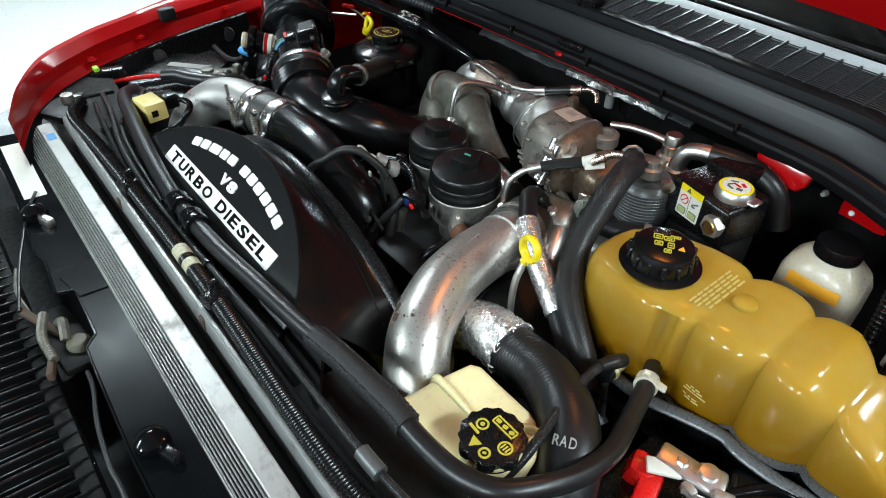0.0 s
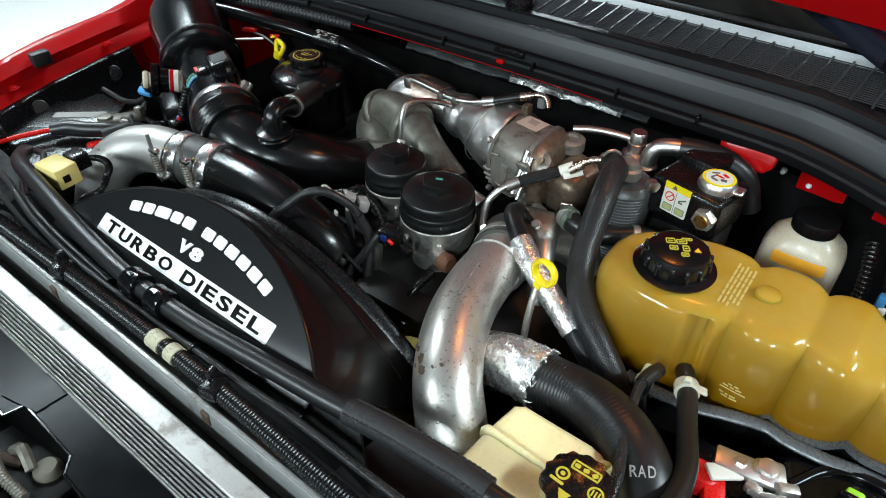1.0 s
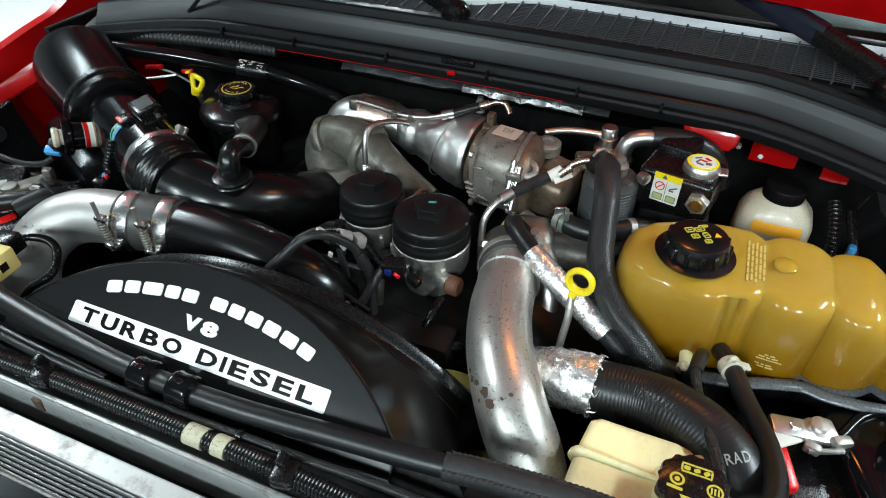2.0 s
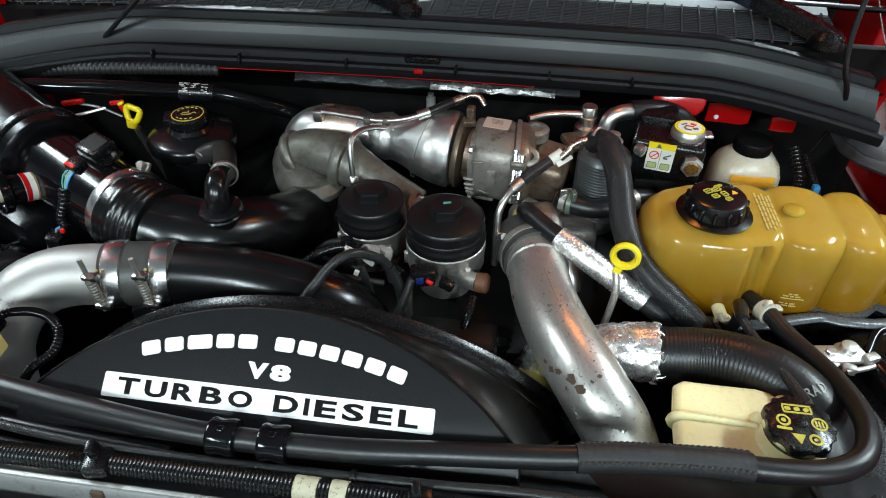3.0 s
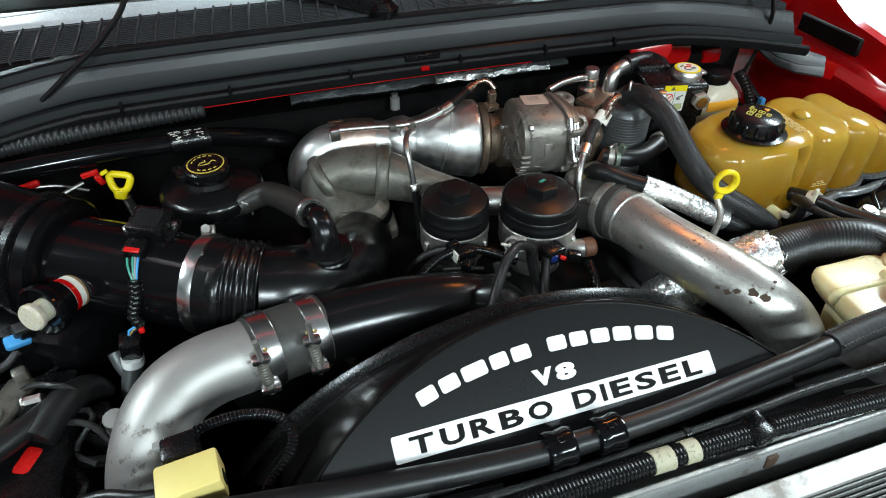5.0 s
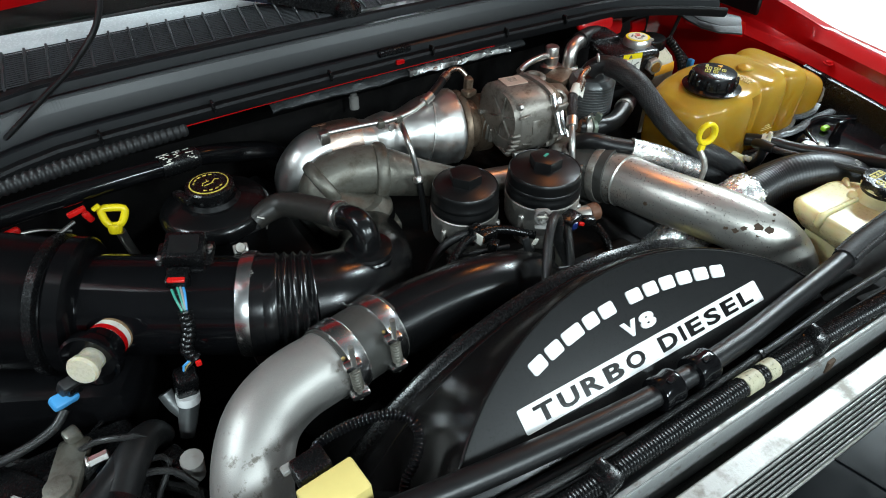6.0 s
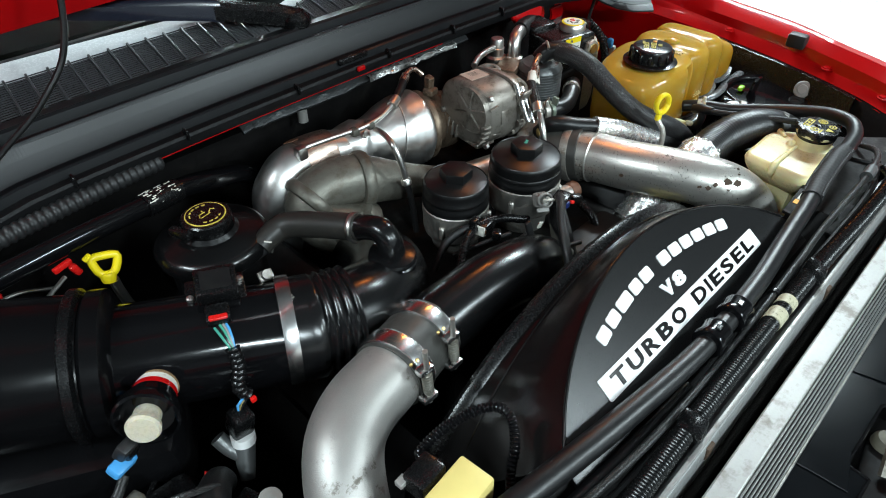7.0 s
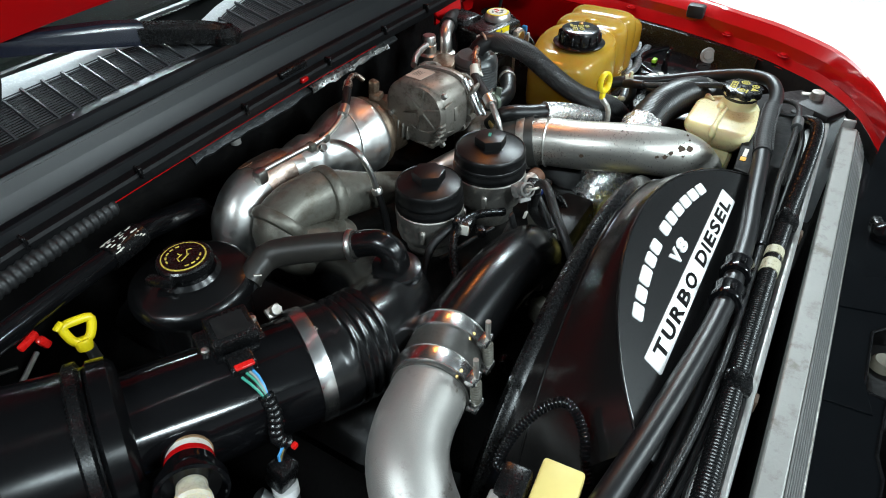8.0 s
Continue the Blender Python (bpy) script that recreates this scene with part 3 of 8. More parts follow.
tabm = prism([(1.18 * a - 0.001, (1.30 if b < 0 else 0.5) * b) for a, b in ((-0.034, 0.006), (-0.033, -0.004), (-0.027, -0.012), (-0.015, -0.017), (-0.006, -0.015), (0.007, -0.018), (0.022, -0.0165), (0.029, -0.009), (0.0305, 0.004), (0.025, 0.013), (0.0, 0.016), (-0.027, 0.014))], 0.006, pose(0.316, 0.258, 1.189, 74, 0, -7), 0.003, 3)
part("striker_tab", tabm, M_RED, fl, "red painted tab")
for plate in (((0.376, 0.321, 1.123, 1.153), (0.40, 0.318, 1.124, 1.156), (0.425, 0.310, 1.126, 1.157), (0.437, 0.306, 1.130, 1.157)), ((0.474, 0.312, 1.119, 1.140), (0.49, 0.312, 1.117, 1.142), (0.51, 0.311, 1.118, 1.142)), ((0.585, 0.275, 1.130, 1.150), (0.61, 0.250, 1.122, 1.148), (0.64, 0.215, 1.116, 1.146), (0.66, 0.190, 1.113, 1.142))):
    part("corner_plate", thick([[Vector((x, y, z0)), Vector((x, y - 0.002, (z0 + z1) / 2)), Vector((x, y + 0.002, z1))] for x, y, z0, z1 in plate], Vector((0, 0.005, 0))), M_RED, fl, "red painted corner plate")
part("plate_pin", lathe([(0.004, 0), (0.004, 0.003), (0.0025, 0.005), (0.0, 0.0052)], pose(0.3909, 0.3200, 1.1325, 84, 0, 0), 12), M_WHITE, fl, "white plastic pin")
part("flange_stud", lathe([(0.0045, 0), (0.0045, 0.004), (0.003, 0.010), (0.0, 0.0105)], pose(0.3562, 0.306, 1.1504, 80, 0, 0), 12), M_PALE, fl)
# foil faced insulation below the flange
ins = []
random.seed(4)
for k in range(30):
    x = -0.28 + k * 0.0155
    j = lambda a: random.uniform(-a, a)
    w = 0.5 + 0.5 * math.sin(k * 0.5)
    ins.append([Vector((x, 0.268 + j(0.0015), 1.1725 + 0.0025 * w + j(0.0012))), Vector((x, 0.274 + j(0.001), 1.181 + j(0.001))), Vector((x, 0.288 + j(0.003), 1.186 + j(0.002))), Vector((x, 0.32, 1.176))])
isl = thing("insulation_strip", (-0.05, 0.29, 1.165), "torn foil-faced insulation strip under the bulkhead flange", "insulation")
part("padding", thick(ins, Vector((0, 0.003, -0.004))), mat("dark_padding", (0.040, 0.043, 0.045), 0.40, 0.5, var=0.4, scale=40, bump=0.8, bscale=130, second=(0.03, 0.03, 0.03), cover=0.52, sharp=0.08), isl)
random.seed(9)
foil = [[Vector((x, 0.262 + random.uniform(-0.003, 0.003) + dy, 1.180 + dz + random.uniform(-0.002, 0.002) - 0.03 * max(0, x - 0.08))) for dy, dz in ((0.0, -0.004), (0.003, 0.002), (0.010, 0.005))] for x in [-0.06 + 0.012 * k for k in range(17)]]
part("foil_edge", thick(foil, Vector((0, 0.001, -0.001))), mat("dull_crumpled_foil", (0.36, 0.36, 0.35), 0.33, 0.9, var=0.3, scale=40, bump=0.9, bscale=110, second=(0.08, 0.08, 0.075), cover=0.58, sharp=0.08), isl, "crumpled foil edge")
st = thing("bulkhead_stud", (-0.085, 0.42, 1.05), "pale stud on the firewall", "stud")
part("stud_body", lathe([(0.009, 0), (0.009, 0.022), (0.006, 0.024), (0.006, 0.03)], pose(-0.085, 0.43, 1.055, 0, 0, 0), 16), M_PALE, st)

# windscreen, dashboard, wipers, hood
ws = thing("windscreen", (CX, 0.5, 1.26), "dark sloping windscreen glass above the cowl", "windscreen")
part("pane", thick([[Vector((CX + x, y - 0.05 * (x / 0.8) ** 2, z)) for y, z in ((0.490, 1.268), (0.75, 1.41), (1.05, 1.62))] for x in (-0.78, -0.4, 0, 0.4, 0.78)], Vector((0, 0.004, -0.005))), M_GLASS, ws)
part("glass_seal", tube([(CX + x, 0.490 - 0.05 * (x / 0.8) ** 2, 1.270) for x in (-0.78, -0.4, 0, 0.4, 0.78)], 0.006, 8, 0.03, flat=0.6), M_RUBBER, ws, "black rubber seal")
solo("dashboard", rbox((1.5, 0.8, 0.3), at(CX, 0.98, 1.10), 0.03), M_MATTE, "dark dashboard behind the windscreen", "dashboard")
cab = thing("cab", (CX, 1.6, 0.6), "red painted truck cab behind the bay", "cab")
part("roof", rbox((1.5, 1.3, 0.05), at(CX, 1.75, 1.68), 0.02), M_RED, cab)
for s in (-1, 1):
    part("pillar", tube([(CX + s * 0.80, 0.44, 1.22), (CX + s * 0.77, 0.75, 1.43), (CX + s * 0.72, 1.12, 1.66)], 0.028, 12, 0.05), M_RED, cab)
    part("door_panel", rbox((0.06, 1.6, 0.75), at(CX + s * 0.86, 1.4, 0.85), 0.02), M_RED, cab)
part("rear_wall", rbox((1.6, 0.05, 1.2), at(CX, 2.4, 1.1), 0.02), M_DARK, cab)


def wiper(x0, y0, x1, y1, z0, z1):
    w = thing("wiper", (x0, y0, z0 - 0.02), "black wiper arm parked on the windscreen", "wiper", "windscreen wipers")
    a, b = Vector((x0, y0, z0)), Vector((x1, y1, z1))
    part("pivot_cap", lathe([(0.0, 0), (0.024, 0), (0.024, 0.014), (0.016, 0.024), (0.0, 0.026)], at(x0, y0, z0 - 0.016), 20), M_BLACK, w)
    d = (b - a).normalized()
    side = Vector((0, 0, 1)).cross(d).normalized()
    def cross(f, w, h):
        c = a.lerp(b, f) + Vector((0, 0, 0.012 * math.sin(math.pi * min(1, f * 1.2))))
        return [c + side * (w * x) + Vector((0, 0, h * z)) for x, z in ((-1, -1), (1, -1), (1, 0.5), (0.6, 1), (-0.6, 1), (-1, 0.5))]
    part("arm_head", loft([cross(-0.05, 0.008, 0.006), cross(-0.03, 0.013, 0.011), cross(0.05, 0.015, 0.013), cross(0.24, 0.014, 0.012)]), M_BLACK, w)
    part("arm", loft([cross(0.22, 0.013, 0.014), cross(0.3, 0.0135, 0.014), cross(0.65, 0.011, 0.010), cross(1.0, 0.008, 0.007)]), M_WIPER, w)
    part("blade", tube([a.lerp(b, 0.55) + Vector((0, 0.03, 0.0)), b + Vector((0, 0.03, 0.0)), b + (b - a) * 0.35 + Vector((0, 0.03, 0.01))], 0.007, 8, 0.03), M_RUBBER, w)


wiper(-0.113, 0.365, -0.56, 0.508, 1.266, 1.345)
wiper(0.512, 0.328, 0.11, 0.575, 1.268, 1.350)

hd = thing("hood", (CX, 0.5, 1.32), "red painted hood, raised and open over the bay", "hood")
hs = []
for k in range(9):
    u = -1 + k / 4
    hs.append([Vector((CX + u * 0.78, y, z - 0.04 * u * u)) for y, z in ((0.465, 1.322), (0.405, 1.338), (0.25, 1.62), (0.05, 1.98), (-0.12, 2.26), (-0.2, 2.35))])
part("hood_skin", thick(hs, Vector((0, 0.02, 0.012))), M_RED, hd)
liner = [[Vector((CX + u * 0.60, y - 0.012, z - 0.006 - 0.04 * u * u)) for y, z in ((0.34, 1.47), (0.25, 1.62), (0.05, 1.98), (-0.08, 2.20))] for u in [-1 + k / 4 for k in range(9)]]
part("hood_liner", thick(liner, Vector((0, -0.004, -0.002))), M_MATTE, hd, "dark hood liner")
for u in (-0.55, 0.55):
    part("stiffener", tube([(CX + u * 0.9, 0.37, 1.42), (CX + u * 0.8, 0.2, 1.70), (CX + u * 0.5, -0.02, 2.09)], 0.03, 10, 0.05, flat=0.5), M_RED, hd)
part("cross_stiffener", tube([(CX - 0.7, 0.36, 1.40), (CX, 0.375, 1.42), (CX + 0.7, 0.36, 1.40)], 0.03, 10, 0.05, flat=0.5), M_RED, hd)
for s in (-1, 1):
    part("hinge_arm", tube([(CX + s * 0.755, 0.375, 1.13), (CX + s * 0.758, 0.365, 1.18), (CX + s * 0.764, 0.325, 1.235), (CX + s * 0.768, 0.295, 1.29), (CX + s * 0.768, 0.31, 1.37), (CX + s * 0.765, 0.35, 1.42)], 0.017, 10, 0.01, flat=0.45), M_RED, hd)

# bulb lamp under the hood
ul = thing("underhood_lamp", (0.25, 0.19, 1.68), "small warm bulb lamp on the open hood", "lamp")
ULM = axis((0.25, 0.176, 1.672), (0.25, 0.089, 1.621))
part("housing", rbox((0.12, 0.07, 0.016), ULM @ at(0, 0, -0.004), 0.005), M_MATTE, ul)
ld = bpy.data.lights.new("bulb", "AREA")
ld.shape, ld.size, ld.size_y, ld.energy, ld.color = "ELLIPSE", 0.11, 0.06, LAMP_BULB, (1.0, 0.30, 0.05)
lo = new("bulb", ld)
lo.parent = ul
lo.matrix_local = Matrix.Translation(-ROOTS[ul]) @ ULM @ pose(0, 0, 0.006, 180, 0, 0)

# thin washer hoses that rise from the cowl to the hood
solo("washer_hose", tube([(-0.72, 0.30, 1.15), (-0.66, 0.293, 1.18), (-0.605, 0.286, 1.213), (-0.545, 0.272, 1.26), (-0.492, 0.262, 1.303), (-0.45, 0.262, 1.36), (-0.42, 0.27, 1.50)], 0.0035, 8, 0.01), M_RUBBER, "thin black washer hose rising to the hood", "hose", "washer hoses")
solo("washer_hose", tube([(0.52, 0.252, 1.12), (0.535, 0.248, 1.18), (0.525, 0.236, 1.225), (0.505, 0.226, 1.265), (0.50, 0.235, 1.32), (0.51, 0.26, 1.45)], 0.0035, 8, 0.01), M_RUBBER, "thin black washer hose rising to the hood", "hose", "washer hoses")

# ---- radiator pack ----
rad = thing("radiator", (-0.09, -0.4, 0.5), "radiator with a dull aluminium top channel", "radiator")
part("top_channel", thick([[Vector((x, y, z)) for y, z in ((-0.4056, 1.068), (-0.4052, 1.090), (-0.4046, 1.106), (-0.4036, 1.1145), (-0.4022, 1.1175), (-0.4000, 1.1185), (-0.3968, 1.1185), (-0.3952, 1.1165), (-0.394, 1.106), (-0.376, 1.104), (-0.374, 1.09))] for x in (-0.53, -0.1, 0.335)], Vector((0, 0.0015, -0.002))), M_CHANNEL, rad)
# brighter strip puts the lamp's reflection into the edge's colour
part("channel_edge", rbox((0.86, 0.0046, 0.0026), at(-0.097, -0.3990, 1.1190), 0.0010, 2), M_BAR, rad, "bright edge with a lamp glint in its colour")
part("core", rbox((0.88, 0.03, 0.56), at(-0.09, -0.385, 0.80), 0.004), M_DARK, rad)
mesh_rows = [[Vector((x, y, z)) for y, z in ((-0.4062, 1.074), (-0.4085, 1.060), (-0.4110, 1.040), (-0.4120, 1.015))] for x in (-0.53, -0.1, 0.335)]
part("mesh_face", thick(mesh_rows, Vector((0, 0.003, 0))), M_MESH, rad, "dark ribbed mesh")
for x in (-0.245, 0.036):
    part("bracket", rbox((0.012, 0.006, 0.016), at(x, -0.4035, 1.1080), 0.0015), M_RUST, rad, "rust-stained bracket")
ic = thing("intercooler", (-0.09, -0.44, 0.5), "charge-air cooler with a ribbed bright aluminium top bar", "intercooler")
part("top_bar", rbox((0.90, 0.0212, 0.02), at(-0.092, -0.4318, 1.10), 0.0015, 1), M_BAR, ic)
fin = finish(rbox((0.895, 0.0022, 0.0045), at(0, 0, 0), 0.0006, 1), "fin", M_FIN)
for k in range(8):
    ob = new("fin", fin)
    ob.parent = ic
    ob.location = Vector((-0.092, -0.4442 - k * 0.0028, 1.1055 - k * 0.0046)) - ROOTS[ic]
part("core", rbox((0.88, 0.028, 0.56), at(-0.09, -0.448, 0.778), 0.003), M_DARK, ic)
part("end_post", rbox((0.008, 0.018, 0.07), at(0.362, -0.428, 1.085), 0.002), M_BAR, ic)
part("part_sticker", prism(rrect(0.022, 0.012, 0.001), 0.0004, pose(-0.49, -0.4318, 1.1102, 0, 0, 0)), M_BLUE, ic, "small blue sticker")

# panel over the front of the pack, with its cut-outs
pn = thing("radiator_cover", (-0.09, -0.5, 0.5), "glossy black sheet panel in front of the coolers", "radiator cover")
po = [(-0.61, 0.020), (-0.615, -0.040), (-0.58, -0.050), (-0.42, -0.048), (-0.345, -0.052), (-0.246, -0.058), (-0.222, -0.052), (-0.150, -0.056), (-0.146, -0.036), (-0.054, -0.038), (-0.038, -0.052), (0.0, -0.054), (0.14, -0.058), (0.30, -0.055), (0.43, -0.05), (0.43, 0), (-0.45, 0), (-0.52, 0.006)]
part("sheet", prism(po, 0.003, pose(0, -0.463, 1.072, -4, 0, 0), 0.0008, 1), M_SHEET, pn)
for lap in ([(-0.176, -0.0455), (-0.128, -0.0340), (-0.128, -0.002), (-0.176, -0.002)], [(-0.018, -0.0520), (0.135, -0.0560), (0.30, -0.053), (0.425, -0.048), (0.425, -0.002), (-0.026, -0.002)]):
    part("lapped_sheet", prism(lap, 0.0016, pose(0, -0.463, 1.0752, -4, 0, 0), 0.0006, 1), M_SHEET, pn, "overlapping black sheet")
# pale metal bead stands in for light caught along the black edge
part("edge_bead", tube([pose(0, -0.463, 1.072, -4, 0, 0) @ Vector((x, 0, 0.003)) for x in (-0.45, -0.2, 0.0, 0.2, 0.43)], 0.0014, 8, 0.05), M_ALUD, pn, "pale bead painting the edge's glint")
for a_, b_ in zip(po[1:], po[2:15]):
    q0, q1 = (pose(0, -0.463, 1.072, -4, 0, 0) @ Vector((x, y, 0.003)) for x, y in (a_, b_))
    part("cut_edge", tube([q0, (q0 + q1) / 2, q1], 0.0016, 6, 0.03), M_GLOSS, pn)
part("front_lip", rbox((1.04, 0.003, 0.03), at(-0.08, -0.463, 1.060), 0.001, 1), M_SHEET, pn)
for x in (-0.33, 0.132):
    part("stop_ball", lathe([(0.0, 0), (0.014, 0.0), (0.017, 0.008), (0.015, 0.018), (0.006, 0.025), (0, 0.0255)], at(x, -0.500, 1.075), 20), M_GLOSS, pn, "glossy black rubber stop")
    part("stop_bracket", rbox((0.03, 0.012, 0.014), pose(x + 0.02, -0.492, 1.082, 0, 0, 20), 0.003), M_STEEL if x < 0 else M_BLACK, pn)
part("release_cable", tube([(-0.02, -0.524, 1.062), (0.009, -0.526, 1.062), (0.055, -0.536, 1.06), (0.114, -0.541, 1.06), (0.144, -0.54, 1.055), (0.25, -0.545, 1.04)], 0.0026, 8), M_FLAP, pn)
part("wire_rod", tube([(-0.40, -0.486, 1.078), (-0.349, -0.506, 1.082), (-0.29, -0.526, 1.078), (-0.23, -0.544, 1.075), (-0.156, -0.561, 1.07)], 0.0022, 8), M_RUBBER, pn)
part("caution_label", prism(rrect(0.185, 0.030, 0.002), 0.0005, pose(-0.480, -0.487, 1.0768, -4, 0, -1)), M_LABEL, pn, "pale paper label")
part("spec_label", prism(rrect(0.13, 0.05, 0.002), 0.0005, pose(0.33, -0.495, 1.0765, -4, 0, 0)), mat("grey_label", (0.2, 0.2, 0.2), 0.4), pn, "dark grey label with a yellow edge")
part("label_edge", prism(rrect(0.05, 0.006, 0.001), 0.0007, pose(0.285, -0.520, 1.0763, -4, 0, 0)), M_LIME, pn)
part("label_bars", join(*[prism(rrect(0.10, 0.004, 0.001), 0.0007, pose(0.335, -0.482 - 0.008 * k, 1.0768 - 0.0005 * k, -4, 0, 0)) for k in range(3)]), M_ICON, pn)
lat = thing("hood_latch", (-0.10, -0.55, 0.98), "dusty black hood latch in the panel's cut-out", "hood latch")
part("latch_plate", rbox((0.12, 0.045, 0.010), pose(-0.10, -0.530, 1.050, -10, 0, 8), 0.003), M_DARK, lat)
part("latch_pad", lathe([(0.0, 0), (0.014, 0), (0.013, 0.006), (0.010, 0.010), (0, 0.011)], at(-0.075, -0.520, 1.054), 20), mat("dusty_pad", (0.10, 0.09, 0.065), 0.6, var=0.3, scale=80), lat, "dusty tan pad")
part("latch_arm", rbox((0.070, 0.010, 0.008), pose(-0.13, -0.545, 1.062, 0, 6, 24), 0.003), M_RUST, lat, "rusty latch arm")
part("latch_arm", rbox((0.050, 0.008, 0.012), pose(-0.06, -0.552, 1.058, 0, -8, -14), 0.003), M_RUST, lat, "rusty latch arm")
part("latch_rod", tube([(-0.25, -0.548, 1.064), (-0.20, -0.556, 1.066), (-0.15, -0.552, 1.064)], 0.0024, 8), M_CAST, lat)
part("latch_hook", tube([(-0.12, -0.53, 1.06), (-0.10, -0.525, 1.075), (-0.08, -0.53, 1.065)], 0.006, 8), M_CAST, lat)
part("latch_spring", tube([(-0.14, -0.54, 1.065), (-0.10, -0.55, 1.067), (-0.06, -0.548, 1.062)], 0.005, 8, rib=0.001, pitch=0.004), M_CAST, lat)

# dark plate added so the bright floor doesn't show through the openings
fe = thing("front_closing", (-0.1, -0.58, 0.9), "added dark closing plate under the grille top", "shield")
part("closing_plate", rbox((1.3, 0.30, 0.012), at(-0.1, -0.60, 0.985), 0.004), M_DARK, fe)
part("header_beam", rbox((1.25, 0.05, 0.10), at(-0.1, -0.735, 0.98), 0.02), M_BLACK, fe)
gr = thing("grille", (-0.09, -0.62, 0.4), "black plastic grille with close slats behind the front panel", "grille")
part("grille_back", rbox((1.1, 0.02, 0.5), at(-0.09, -0.565, 0.78), 0.005), M_DARK, gr)
sl = finish(join(rbox((0.0055, 0.125, 0.022), pose(0, 0, 0, -14, 0, 0), 0.0025, 2), rbox((0.0025, 0.125, 0.030), pose(0.005, 0, -0.012, -14, 0, 0), 0.0008, 1)), "slat", M_MOULD)
for k in range(54):
    ob = new("slat", sl)
    ob.parent = gr
    ob.location = Vector((-0.62 + k * 0.0198, -0.618, 1.034)) - ROOTS[gr]
    ob.rotation_euler = (0, 0, radians(10))
part("rail", rbox((1.1, 0.008, 0.02), at(-0.09, -0.672, 1.004), 0.001, 1), M_BLACK, gr)

# ---- fan shroud ----
SX, SLOPE = -0.125, math.atan2(0.588, 0.809)
FACE = Matrix.Translation((SX, -0.305, 1.147)) @ Matrix.Rotation(SLOPE, 4, "X")   # x along the bar, y up the slope, z out of the face


def arch(hw, low, top, n=40):
    """Points of a shallow arch from its left foot over the top to its right foot."""
    R = (hw * hw + (top - low) ** 2) / (2 * (top - low))
    a = math.asin(min(1, hw / R))
    return [(R * math.sin(-a + 2 * a * k / n), top - R + R * math.cos(-a + 2 * a * k / n)) for k in range(n + 1)]


def shroud():
    s = thing("fan_shroud", (SX, -0.28, 0.5), "black plastic fan shroud with raised white lettering", "fan shroud")
    face = arch(0.235, -0.03, 0.0755)
    n = len(face)
    panel = [(-0.235, -0.06)] + face + [(0.235, -0.06)]
    part("face_panel", prism(panel, 0.004, FACE @ at(0, 0, -0.004), 0.0018), M_PANEL, s, "satin black face panel")
    # skin that falls from the panel back to the rim round the fan
    rimc, rimr = Vector((-0.12, -0.205, 0.79)), 0.368
    edge = [FACE @ Vector((x, y, -0.0015)) for x, y in face]
    a0, a1 = radians(145), radians(35)
    rim = [rimc + Vector((rimr * math.cos(a0 + (a1 - a0) * k / (n - 1)), 0, rimr * math.sin(a0 + (a1 - a0) * k / (n - 1)))) for k in range(n)]
    def blend(f, lift):
        return [a.lerp(b, f) + Vector((0, -0.3, 0.95)) * lift for a, b in zip(edge, rim)]
    part("shoulder", thick([edge, blend(0.15, 0.0015), blend(0.35, 0.0), blend(0.6, -0.004), blend(0.85, -0.006), blend(1.0, 0)], Vector((0, 0.004, -0.004))), M_SHROUD, s)
    outer = [[rimc + Vector(((rimr + dr) * math.cos(a0 + (a1 - a0) * k / (n - 1)), dy, (rimr + dr) * math.sin(a0 + (a1 - a0) * k / (n - 1)))) for k in range(n)]
             for dr, dy in ((-0.012, -0.008), (-0.001, -0.006), (0.004, 0.0), (0.005, 0.006), (0.0, 0.012), (-0.012, 0.014))]
    part("rim", thick(outer, Vector((0, 0, -0.002))), M_BLACK, s)
    part("face_edge", tube([p + Vector((0, -0.0006, 0.0008)) for p in edge[::4]], 0.0016, 8, 0.006), M_SHROUD, s, "moulded edge line")
    part("shoulder_step", tube([p + Vector((0, -0.0004, 0.0006)) for p in blend(0.72, -0.005)[1::4]], 0.0016, 8, 0.006), M_SHROUD, s)
    low = [[FACE @ Vector((x, y, -0.006)) for x, y in ((-0.36, -0.075), (-0.30, -0.012), (-0.235, -0.03), (0.0, -0.05), (0.235, -0.03), (0.285, -0.03), (0.33, -0.075))],
           [Vector((SX + x, -0.372, 1.085)) for x in (-0.40, -0.31, -0.235, 0.0, 0.235, 0.30, 0.42)]]
    part("skirt", thick(low, Vector((0, 0.003, -0.004))), M_DARK, s)
    for sd in (-1, 1):
        deck = [(0.29, -0.372), (0.42, -0.380), (0.595, -0.378), (0.615, -0.35), (0.555, -0.285), (0.47, -0.293), (0.300, -0.302)]
        deck = [(SX + sd * x, y) for x, y in deck]
        part("side_deck", prism(deck if sd > 0 else deck[::-1], 0.004, at(0, 0, 1.093), 0.0012), M_DARK, s, "dull black side deck")
        part("deck_rib", rbox((0.006, 0.07, 0.006), pose(SX + sd * 0.50, -0.335, 1.099, 0, 0, sd * 12), 0.002, 1), M_MATTE, s)
        part("deck_screw", lathe([(0.0, 0), (0.007, 0), (0.006, 0.003), (0, 0.004)], at(SX + sd * 0.52, -0.352, 1.097), 14), M_FLAP, s)
    part("orange_sticker", prism(rrect(0.011, 0.008, 0.001), 0.0006, at(0.2065, -0.3085, 1.0975)), M_ORANGE, s, "small orange sticker")
    part("white_sticker", prism(rrect(0.024, 0.006, 0.001), 0.0006, at(0.2260, -0.3085, 1.0975)), M_LABEL, s, "small white sticker")
    # white plate with sunk dark words
    part("word_plate", prism(rrect(0.312, 0.0225, 0.002), 0.0012, FACE @ at(0, -0.0105, 0.0)), M_WHITE, s, "white word plate")
